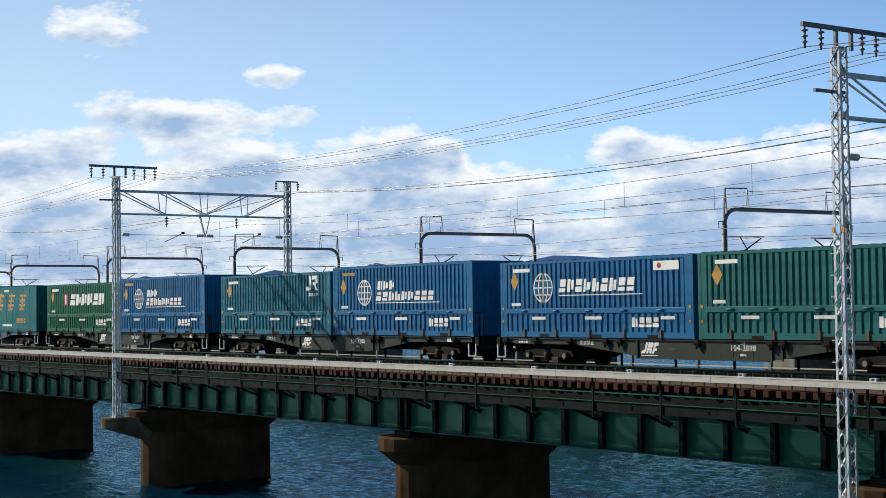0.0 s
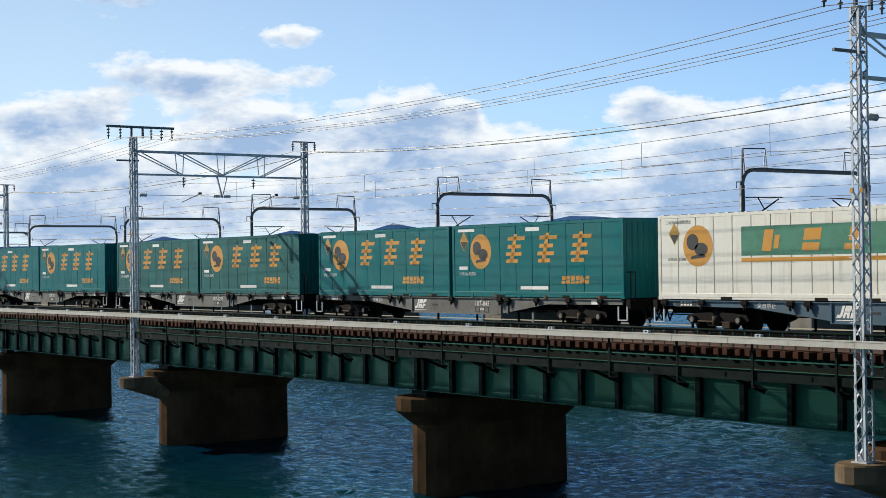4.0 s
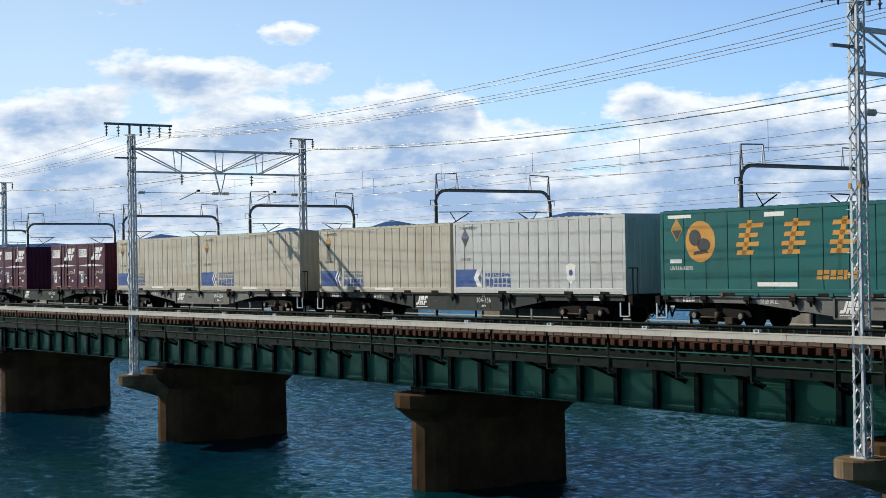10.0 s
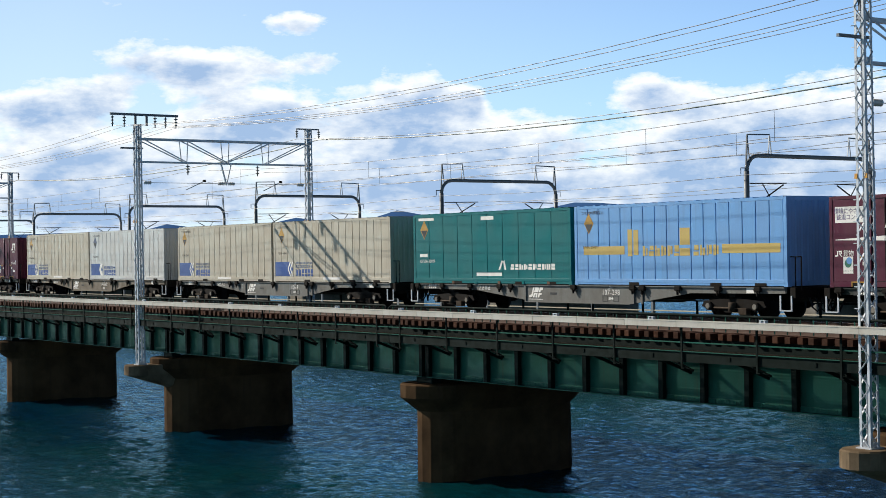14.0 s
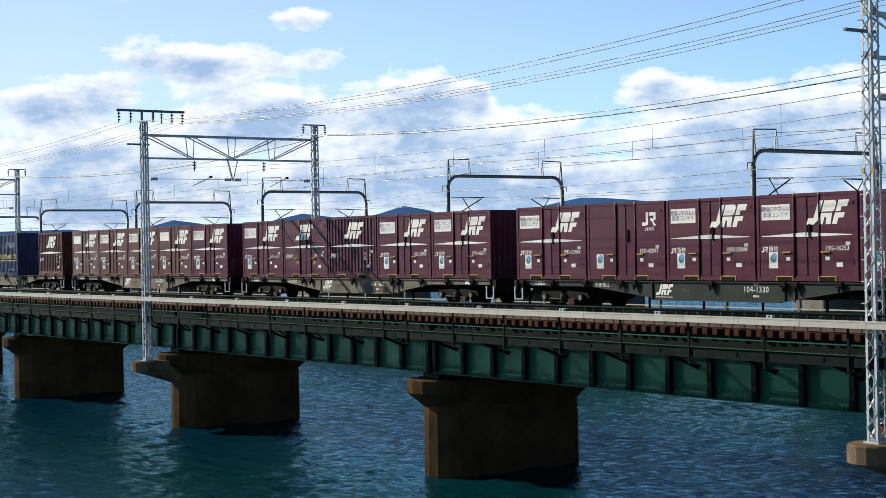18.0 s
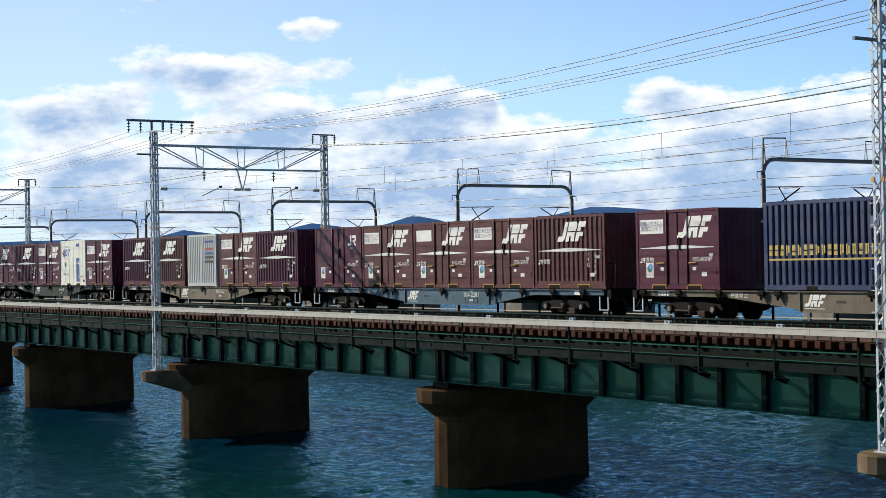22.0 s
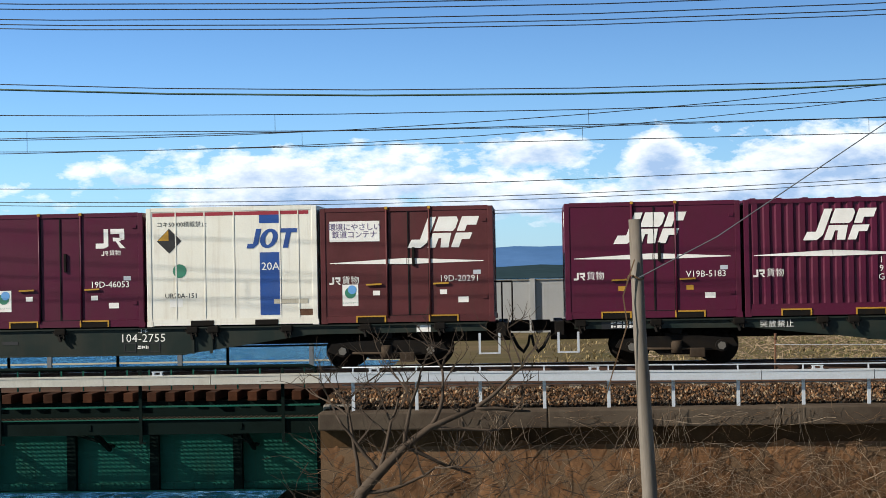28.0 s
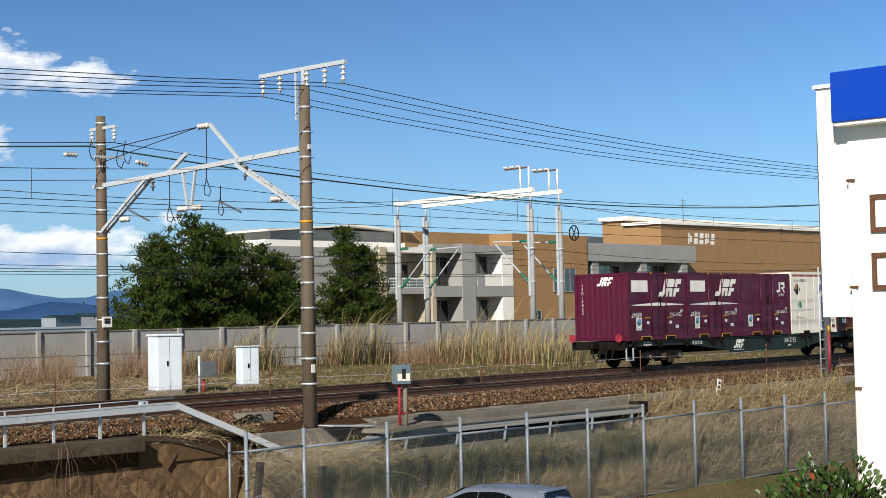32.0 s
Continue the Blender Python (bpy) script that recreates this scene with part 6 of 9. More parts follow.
def wagon(paint, label, emblem_mat=None):
    """A flat container wagon: fish-bellied side sills, cross-bearers, bogies, couplers, steps and gear."""
    root = thing("container_wagon", label, "railway wagon", "wagons of the train")
    X0, X1 = -0.32, 19.2
    top = 0.985
    for y0, y1 in ((-1.16, -1.08), (1.08, 1.16)):
        bm = prism_y(bmesh.new(), ((X0 + 0.5, top), (X0 + 0.5, 0.80), (3.9, 0.78), (6.8, 0.46), (6.82, 0.40), (12.2, 0.40), (14.9, 0.78), (X1 - 0.5, 0.80), (X1 - 0.5, top)), y0, y1)
        part("side_sill", bm, paint, root)
        bm = bx(bmesh.new(), 6.82, 12.2, y0 - 0.05 if y0 < 0 else y0, y1 if y0 < 0 else y1 + 0.05, 0.385, 0.41)
        bx(bm, X0 + 0.5, X1 - 0.5, y0 - 0.05 if y0 < 0 else y0, y1 if y0 < 0 else y1 + 0.05, top - 0.03, top)
        part("sill_flange", bm, paint, root)
    for x in (6.83, 12.35, 12.75):
        part("sill_rib", box(x - 0.03, x + 0.03, -1.2, -1.16, 0.41, top - 0.03), paint, root)
    part("centre_sill", box(X0, X1, -0.3, 0.3, 0.55, 0.93), STEEL_DARK, root)
    for x in (2.34, 16.54):
        part("cross_bearer", box(x - 0.12, x + 0.12, -1.08, 1.08, 0.68, 0.97), STEEL_DARK, root)
    for x in (X0 + 0.08, X1 - 0.28):
        part("end_beam", box(x, x + 0.2, -1.2, 1.2, 0.68, 0.98, 0.015), STEEL_DARK, root)
    part("floor", box(X0 + 0.3, X1 - 0.3, -1.0, 1.0, 0.93, 0.97), STEEL_DARK, root)
    bogie(root, 2.34)
    bogie(root, 16.54)
    for x, s in ((X0, -1), (X1, 1)):
        c = part("coupler", box(min(x, x + s * 0.42), max(x, x + s * 0.42), -0.12, 0.12, 0.74, 0.98, 0.03), STEEL_DARK, root)
        bm = bmesh.new()
        for k in range(3):
            y = -0.75 + 0.28 * k
            tube(bm, [(x + s * 0.02, y, 0.7), (x + s * 0.16, y - 0.03, 0.42), (x + s * 0.28, y + 0.04, 0.3), (x + s * 0.38, y + 0.08, 0.46), (x + s * 0.42, y + 0.06, 0.66)], 0.028, 6)
        part("air_hose", bm, RUBBER, root)
    # steps, hand rails and lashing gear on the near side
    for x in (X0 + 0.15, X1 - 0.65):
        bm = bmesh.new()
        bar(bm, (x, -1.2, 0.75), (x, -1.2, 0.3), 0.03, 0.05, (1, 0, 0))
        bar(bm, (x + 0.42, -1.2, 0.75), (x + 0.42, -1.2, 0.3), 0.03, 0.05, (1, 0, 0))
        bar(bm, (x, -1.2, 0.32), (x + 0.42, -1.2, 0.32), 0.05, 0.03)
        part("step", bm, GALV, root)
    bm = bmesh.new()
    for x in (X1 - 0.42, X1 - 0.16, X1 + 0.06):
        tube(bm, ((x, -1.1, 0.9), (x, -1.1, 1.85)), 0.018, 6)
    tube(bm, ((X1 - 0.42, -1.1, 1.85), (X1 + 0.06, -1.1, 1.85)), 0.018, 6)
    part("hand_rail", bm, STEEL_DARK, root)
    for x in (0.3, 1.9, 3.65, 5.4, 6.05, 9.45, 12.35, 12.8, 14.4, 16.1, 17.7):
        bm = box(x - 0.12, x + 0.12, -1.27, -1.1, 0.86, 0.995, 0.02)
        bar(bm, (x - 0.05, -1.22, 0.92), (x + 0.02, -1.25, 0.72), 0.06, 0.05)
        bar(bm, (x + 0.06, -1.22, 0.92), (x + 0.1, -1.25, 0.78), 0.04, 0.04)
        tube(bm, ((x - 0.16, -1.23, 0.93), (x - 0.1, -1.26, 0.86), (x + 0.02, -1.25, 0.82), (x + 0.17, -1.23, 0.9)), 0.016, 5)
        part("lashing", bm, STEEL_DARK, root)
    part("brake_tank", rod((8.4, -0.55, 0.55), (9.4, -0.55, 0.55), 0.18, 12), STEEL_DARK, root)
    part("slot", box(8.15, 8.5, -1.166, -1.158, 0.66, 0.73), BLACK, root)
    em = emblem_mat or WHITE_MARK
    part("logo", quads(bmesh.new(), emblem(0.34)), em, root, at=pose(6.98, -1.166, 0.55), label="block emblem")
    flat("underline", rect(0.75, 0.02), em, root, 7.0, 0.48, -1.166)
    part("lettering", words("コキ", 0.12, WHITE_MARK), None, root, at=pose(11.25, -1.166, 0.905))
    for x in (10.97, 11.5):
        bm = bmesh.new()
        for a, b, c, d in ((0, 0.26, 0, 0.02), (0, 0.26, 0.18, 0.2), (0, 0.02, 0.02, 0.18), (0.24, 0.26, 0.02, 0.18)):
            bx(bm, x - 0.13 + a, x - 0.13 + b, -1.168, -1.16, 0.46 + c, 0.46 + d)
        part("card_frame", bm, BLACK, root)
    flat("marking", slant_blocks(3, 0.07, 0.07, 0.02, 0.0, 61), WHITE_MARK, root, 11.13, 0.53, -1.166)
    part("lettering", words("突放禁止", 0.17, WHITE_MARK, spacing=1.15), None, root, at=pose(4.45, -1.166, 0.84))
    flat("weight_panel", rect(0.85, 0.19), BLACK, root, 0.75, 0.79, -1.166)
    flat("marking", slant_blocks(4, 0.1, 0.06, 0.03, 0.0, 62), WHITE_MARK, root, 0.95, 0.9, -1.169)
    flat("marking", slant_blocks(4, 0.1, 0.06, 0.03, 0.0, 63), WHITE_MARK, root, 0.95, 0.81, -1.169)
    flat("test_panel", rect(0.3, 0.17), WHITE_MARK, root, 17.2, 0.80, -1.166)
    return root


WAGONS = {
    "green": wagon(WAGON_GREEN, "dark green-grey flat container wagon on two bogies"),
    "grey": wagon(WAGON_GREY, "grey flat container wagon with dusty side sills"),
    "tan": wagon(WAGON_TAN, "flat container wagon with tan dust on its sills"),
    "blue": wagon(WAGON_BLUE, "blue flat container wagon on two bogies"),
}
BOXES = {}
for code, paint, tone in (("a", MAROON, "maroon"), ("b", MAROON_BROWN, "faded brownish maroon"), ("c", MAROON_GREY, "chalky faded maroon")):
    for mk, text in (("sign", "white slogan plate"), ("plate", "blank white plate"), ("plain", "white emblem")):
        BOXES["d" + code + mk] = small_box("door", paint, mk, f"{tone} container with side doors and {text}")
    BOXES["r" + code] = small_box("rib", paint, "plain", f"{tone} ribbed container with white emblem")
BOXES["hook"] = small_box("door", MAROON, "hook", "maroon goods container with side doors and a hook emblem")
BOXES["cream_red"] = tank_cream(2.47, True, "cream container with a red top line and blue band", "コキ50000積載禁止")
BOXES["cream"] = tank_cream(2.35, False, "cream container with a broad blue band", "がんばろう日本")
BOXES["pale"] = pale_box()
BOXES["navy"] = navy_box()
BOXES["disc"] = seamed_box(TEAL, "teal long container with orange disc and orange markings", "disc", "UV51A-35070")
BOXES["disc_dusty"] = seamed_box(TEAL_DUSTY, "dusty teal long container with orange disc and markings", "disc", "UV51A-35095")
BOXES["disc_white"] = ribbed_long(CREAM, "dirty white long container with an orange disc and green panel", "none", "UV50A-35006", 12)
flat("emblem_disc", [disc(0.62, 28)], ORANGE, BOXES["disc_white"], 1.72, 1.62, -HALF + 0.004, "orange disc emblem")
flat("emblem_shape", [disc(0.25, 14, -0.16, 0.12), disc(0.2, 12, 0.2, -0.1, 1.4), [(-0.24, -0.4), (0.4, -0.34), (0.3, -0.24), (-0.2, -0.3)]], BLACK, BOXES["disc_white"], 1.66, 1.62, -HALF)
flat("green_panel", rect(5.5, 0.85), GREEN_MARK, BOXES["disc_white"], 3.5, 1.3, -HALF + 0.004)
flat("orange_line", rect(5.5, 0.12), ORANGE, BOXES["disc_white"], 3.5, 1.12, -HALF + 0.004)
for k in range(3):
    flat("marking", slant_blocks(1, 0.62, 0.62, 0.1, 0.2, 70 + k), ORANGE, BOXES["disc_white"], 4.3 + 1.5 * k, 1.42, -HALF)
BOXES["eco"] = seamed_box(TEAL, "teal long container with an orange disc and white lettering", "eco", "UV51A-35154")
BOXES["net"] = seamed_box(TEAL, "plain teal long container with a small white mark", "net", "UV50A-35009")
BOXES["parcel"] = ribbed_long(BEIGE, "dirty beige ribbed long container with a blue panel", "parcel", "U53A-30045")
BOXES["parcel_grey"] = ribbed_long(PALE_GREY, "pale grey ribbed long container with blue panel and shield", "shield", "U53A-30811")
BOXES["band"] = ribbed_long(SKY_BLUE, "sky blue long container with a yellow band", "band", "U50A-30089")
BOXES["liner"] = liner_box(BLUE, "blue side-opening long container with a white globe", "liner", 2.56)
BOXES["liner_big"] = liner_box(BLUE, "tall blue side-opening long container with a white globe", "big", 2.7)
BOXES["word"] = liner_box(GREEN, "green side-opening long container with white lettering blocks", "word", 2.56)
BOXES["liner_teal"] = liner_box(TEAL_DUSTY, "dusty teal side-opening long container", "none", 2.58)
BOXES["hook_teal"] = liner_box(TEAL_BLUE, "blue-teal side-opening long container with a hook emblem", "hook", 2.56)

TRAIN = (
    ("green", "104-2755", "daplate:19G-9452 daplate:19D-23667 hook:19D-46053 cream_red dbsign:19D-20291"),
    ("green", "104-845", "daplain:V19B-5183 ra:19G-16354 dasign:19D-39184 cream dasign:19D-25619"),
    ("tan", "107-572", "ra:19F-5296 rb:19G-1092 pale dbsign:19D-2768 ra:19G-1903"),
    ("blue", "104-2281", "hook:19D-42971 dbsign:19G-16015 dbplate:19G-10329 dbsign:19D-30747 rb:19G-5108"),
    ("tan", "107-108", "dasign:19D-80747 navy - - rb:19G-5093"),
    ("tan", "104-1779", "dcplate:19G-1484 dbsign:19G-16108 dbsign:19D-32775 dbplate:19D-35211 dasign:19D-34374"),
    ("tan", "104-1662", "dasign:V19C-4282 daplain:19F-1534 ra:19G-1677 dasign:19D-34906 dasign:19D-40691"),
    ("green", "104-1330", "dasign:19D-33884 hook:19D-42897 dasign:19D-32844 dasign:19G-16253 hook:19D-46549"),
    ("tan", "104-662", "parcel parcel_grey"),
    ("grey", "106-8", "parcel parcel"),
    ("grey", "107-298", "net band"),
    ("green", "104-1925", "dasign:V19C-7775 dasign:V19C-7391 - dasign:V19C-1690 dasign:V19C-2364"),
    ("grey", "104-154", "parcel parcel"),
    ("green", "104-356", "parcel parcel_grey"),
    ("grey", "104-495", "disc_dusty eco"),
    ("grey", "104-79", "disc_dusty eco"),
    ("grey", "107-171", "disc disc"),
    ("grey", "107-1293", "disc_dusty disc_dusty"),
    ("grey", "107-845", "disc disc"),
    ("blue", "104-325", "disc_white disc"),
    ("green", "104-2609", "word liner_big"),
    ("green", "104-1200", "hook_teal liner_big"),
    ("green", "104-2098", "liner liner_teal"),
)


def make_train():
    used = set()
    numbers = []

    def take(table, key):
        if key in used:
            return copy_thing(table[key], pose(0, 0, 0))
        used.add(key)
        return table[key]

    for w, (colour, num, load) in enumerate(TRAIN):
        wg = aboard(take(WAGONS, colour), w * WAGON)
        numbers.append((wg, num, "wagon"))
        slots = load.split()
        for k, s in enumerate(slots):
            if s == "-":
                continue
            key, _, num = s.partition(":")
            step = PITCH if len(slots) > 2 else 9.50
            off = 0.0 if len(slots) > 2 else 0.05
            if key == "navy":
                off = 1.75
            if key == "pale":
                off = 0.3
            ob = aboard(take(BOXES, key), w * WAGON + step * k + off, 1.0)
            if num:
                numbers.append((ob, num, "rib" if key[0] == "r" else "door"))
    for ob, num, kind in numbers:
        if kind == "wagon":
            part("number", words(num, 0.25, WHITE_MARK, spacing=1.06), None, ob, at=pose(11.25, -1.168, 0.755))
        else:
            number(ob, num, kind)
        if num in ("19G-9452", "V19B-5183"):
            e = part("number", words("\n".join(num), 0.15, WHITE_MARK), None, ob)
            e.matrix_basis = pose(-0.002, 0.85, 1.55, 0, 0, -90)
    for table in (WAGONS, BOXES):
        for key, ob in table.items():
            if key not in used:
                for o in (*ob.children_recursive, ob):
                    bpy.data.objects.remove(o)
    # red tail discs hang on the last wagon
    for y in (-1.05, 1.05):
        d = thing("tail_disc", "round red tail disc on the last wagon", "tail marker", "tail discs")
        part("plate", rod((-0.42, y, 1.12), (-0.40, y, 1.12), 0.15, 20), RED_MARK, d)
        part("bracket", box(-0.40, -0.30, y - 0.03, y + 0.03, 0.9, 1.15), STEEL_DARK, d)
        aboard(d, 0.0)


make_train()

# ---------------------------------------------------------------- bank, wall and yard
def abutment():
    root = thing("abutment", "stained concrete bridge abutment", "abutment", kind="structure")
    part("face", box(ABUT_X - 1.2, ABUT_X + 0.6, 29.0, 37.2, -8.5, -2.3, 0.05), CONCRETE, root)
    part("back_wall", box(ABUT_X - 0.02, ABUT_X + 0.6, 29.0, 37.2, -2.3, -0.35, 0.03), CONCRETE, root)


abutment()

WALL_END = 20.8
WING_END = 23.1


def wall_y(z):
    return 27.88 + 0.57 * (z + 6.0) / 4.95


def wall_top(x):
    """The wall's top: level under the edge beam, then falling past its end."""
    return -1.05 if x < WALL_END else -0.55 - 0.30 * max(x - 21.7, 0)


def retaining_wall():
    """A battered wall of rough split stones set on their corners, under an overhanging concrete edge beam."""
    root = thing("retaining_wall", "brown rough stone retaining wall under a concrete edge beam", "wall", kind="structure")
    part("backing", prism_x(bmesh.new(), ((27.88, -6.0), (28.45, -1.05), (29.2, -1.05), (29.2, -6.0)), -3.9, WING_END + 3.4), MORTAR, root)
    bm = bmesh.new()
    prism_y(bm, ((WALL_END + 0.01, -1.046), (WING_END, -1.046), (WING_END, -0.97), (21.7, -0.55), (WALL_END + 0.01, -0.5)), 28.39, 29.2)
    part("wing", bm, MORTAR, root)
    for k in range(3):
        x = 20.85 + 0.78 * k
        part("coping", bar(bmesh.new(), (x, 28.5, wall_top(x) + 0.02 + (0.05 if k == 0 else 0.0)), (x + 0.76, 28.5, wall_top(x + 0.76) + 0.02), 0.3, 0.12), EDGE, root)
    x = -3.9
    rnd = random.Random(4)
    while x < WALL_END:
        x2 = min(x + 4.13, WALL_END)
        part("edge_beam", box(x + 0.006, x2 - 0.006, 28.12 + rnd.uniform(-0.015, 0.015), 28.75, -0.74, -0.42 + rnd.uniform(-0.012, 0.012), 0.025), EDGE, root)
        x = x2
    # stained pier concrete, chosen dark so its colour deepens the shade under the beam
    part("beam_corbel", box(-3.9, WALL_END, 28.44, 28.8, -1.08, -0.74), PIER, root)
    meshes = []
    for k in range(10):
        bm = bmesh.new()
        n, h = 4, 0.335
        sx, sz = rnd.uniform(-0.05, 0.05), rnd.uniform(-0.05, 0.05)

        def corner(u, v):
            # u, v from -1 to 1 along the sides of a square standing on its corner
            return ((u - v) * h / 2 * (1 + sx * v), (u + v) * h / 2 * (1 + sz * u))

        seed = rnd.uniform(0, 99)
        g = []
        for a in range(n + 1):
            col = []
            for b in range(n + 1):
                px, pz = corner(-1 + 2 * a / n, -1 + 2 * b / n)
                rim = a in (0, n) or b in (0, n)
                w = 0.03 * noise.noise(Vector((a * 0.9, b * 0.9, seed)))
                d = 0.0 if rim else -0.008 - 0.02 * noise.noise(Vector((a * 0.8, b * 0.8, seed + 7)))
                col.append(bm.verts.new((px * 0.968 + w * 0.5, d, pz * 0.968 + w * 0.5)))
            g.append(col)
        for a in range(n):
            for b in range(n):
                bm.faces.new((g[a][b], g[a + 1][b], g[a + 1][b + 1], g[a][b + 1]))
        bmesh.ops.recalc_face_normals(bm, faces=bm.faces[:])
        if sum(f.normal.y for f in bm.faces) > 0:
            bmesh.ops.reverse_faces(bm, faces=bm.faces[:])
        me = bpy.data.meshes.new("stone")
        bm.to_mesh(me)
        bm.free()
        me.materials.append(STONE)
        pale = me.copy()
        pale.materials.clear()
        pale.materials.append(STONE_PALE)
        meshes.append((me, pale))
    lean = math.degrees(math.atan2(0.57, 4.95))
    row, z = 0, -0.55
    while z > -3.3:
        x = -3.6 + (0.335 if row % 2 else 0.0)
        while x < WING_END + (0.3 if z < -1.1 else -0.25):
            if z > -1.1 and (x < WALL_END + 0.25 or z > wall_top(x) - 0.24):
                x += 0.67
                continue
            ob = part("stone", meshes[rnd.randrange(10)][x + rnd.uniform(-1.5, 1.5) > 15.5], None, root)
            ob.matrix_basis = pose(x + rnd.uniform(-0.015, 0.015), (wall_y(z) if z < -1.1 else 28.375) + rnd.uniform(-0.008, 0.008), z + rnd.uniform(-0.012, 0.012), -lean + rnd.uniform(-1.2, 1.2), rnd.uniform(-3, 3), rnd.uniform(-1.5, 1.5))
            x += 0.67
        z -= 0.335
        row += 1
    return root


retaining_wall()


def strands(name, n, seed, start, length, r, material, label, category, wander=0.5, fall=0.4, group=""):
    """A tangle of thin winding stems."""
    rnd = random.Random(seed)
    bm = bmesh.new()
    for k in range(n):
        p, d = start(rnd)
        p, d = Vector(p), Vector(d).normalized()
        pts, rr = [p.copy()], []
        L = rnd.uniform(*length)
        m = max(4, int(L / 0.16))
        for j in range(m):
            d = (d + Vector((rnd.uniform(-1, 1), rnd.uniform(-0.35, 0.35), rnd.uniform(-1, 1))) * wander + Vector((0, 0, -fall * 0.2))).normalized()
            p = p + d * (L / m)
            pts.append(p.copy())
        r0 = r * rnd.uniform(0.6, 1.4)
        tube(bm, pts, [r0 * (1 - 0.75 * j / m) for j in range(m + 1)], 3, False)
    return solid(name, bm, material, label, category, group, "stuff")


def creeper_start(rnd):
    x = rnd.uniform(1.5, 15.5) if rnd.random() < 0.74 else rnd.uniform(-3.8, 22.0)
    z = rnd.uniform(-3.0, -1.3) if rnd.random() < 0.93 else rnd.uniform(-1.3, -1.0)
    return (x, wall_y(z) - rnd.uniform(0.05, 0.2), z), (rnd.uniform(-1, 1), rnd.uniform(-0.2, 0.05), rnd.uniform(-1, 0.35))


def beam_start(r):
    return (r.uniform(-1, 20.5), 28.09 - r.uniform(0, 0.05), r.uniform(-0.72, -0.42)), (r.uniform(-1, 1), -0.05, r.uniform(-0.9, 0.2))


strands("dry_creeper", 3400, 11, creeper_start, (0.25, 1.0), 0.0042, TWIG, "leafless brown creeper stems matted over the stone wall", "creeper", 0.6)
strands("dry_creeper", 1500, 17, creeper_start, (0.2, 0.8), 0.0036, TWIG_PALE, "fine pale creeper stems matted over the stone wall", "creeper", 0.6)
strands("dry_creeper", 300, 13, creeper_start, (0.5, 1.7), 0.0055, TWIG_PALE, "long bleached creeper stems straying over the stone wall", "creeper", 0.45)
strands("dry_creeper", 260, 12, beam_start, (0.2, 0.6), 0.0035, TWIG, "thin dry creeper hanging over the concrete edge", "creeper", 0.5)


def hanging_start(r):
    """Bunches of stems that drop from the edge beam down the wall."""
    x = r.choice((-0.6, 1.9, 2.5, 4.6, 6.9, 7.4, 8.6, 9.1, 11.5, 12.0, 13.4, 16.1, 18.7)) + r.gauss(0, 0.16)
    return (x, 28.08 - r.uniform(0, 0.06), r.uniform(-0.6, -0.34)), (r.uniform(-0.7, 0.7), -0.05, -1)


strands("dry_creeper", 120, 16, hanging_start, (0.5, 1.9), 0.0048, TWIG_PALE, "bleached creeper stems hanging over the concrete edge", "creeper", 0.35, 1.2)
strands("dry_creeper", 26, 18, lambda r: ((r.uniform(-1, 15), 28.06, r.uniform(-0.75, -0.5)), (r.uniform(-1, 1), -0.15, 0.05)), (0.6, 1.3), 0.005, TWIG_PALE, "single bleached stems straying along the concrete edge", "creeper", 0.28, 0.5)


def leafless_tree():
    """A bare grey tree in front of the wall: a crooked trunk with forking limbs and twigs."""
    root = thing("bare_tree", "bare grey tree with crooked limbs before the wall", "tree")
    rnd = random.Random(5)
    trunk = bmesh.new()
    twigs = bmesh.new()

    def limb(p, d, L, r, level):
        pts, rr = [p.copy()], [r]
        m = 6
        for j in range(m):
            d = (d + Vector((rnd.uniform(-1, 1), rnd.uniform(-0.6, 0.6), rnd.uniform(-0.6, 0.9))) * 0.2).normalized()
            p = p + d * (L / m)
            pts.append(p.copy())
            rr.append(r * (1 - 0.55 * (j + 1) / m))
        tube(trunk if level < 2 else twigs, pts, rr, 6 if level < 2 else 4)
        if level < 4:
            for k in range(3):
                q = pts[rnd.randrange(3, m + 1)]
                side = Vector((rnd.uniform(-1, 1), rnd.uniform(-0.6, 0.4), rnd.uniform(-0.1, 1.0))).normalized()
                limb(q, (d * 0.5 + side).normalized(), L * rnd.uniform(0.5, 0.72), rr[-1] * 1.15, level + 1)

    lead = [Vector(p) for p in ((-3.35, 25.6, LOW - 0.1), (-3.1, 25.6, -2.2), (-2.85, 25.6, -1.5), (-2.55, 25.6, -1.18), (-2.13, 25.6, -0.76), (-1.7, 25.6, -0.45), (-0.95, 25.6, -0.14))]
    tube(trunk, lead, (0.13, 0.115, 0.10, 0.085, 0.07, 0.055, 0.03), 8)
    for k, d, L in ((2, (-0.3, 0, 0.95), 1.5), (3, (0.35, 0.05, 0.95), 1.25), (3, (-0.7, 0, 0.6), 1.2), (4, (0.1, -0.1, 1.0), 1.2), (5, (0.5, 0.1, 0.75), 1.0), (5, (0.9, 0.0, -0.1), 1.1), (6, (0.8, 0.0, 0.5), 1.0), (6, (0.9, 0.1, -0.2), 0.9), (4, (0.9, 0, -0.3), 1.2), (2, (0.9, 0, 0.1), 1.3)):
        limb(lead[k], Vector(d).normalized(), L, 0.042, 1)
    part("trunk", trunk, BARK, root)
    tagged(part("twig_spray", twigs, BARK, root), kind="stuff")


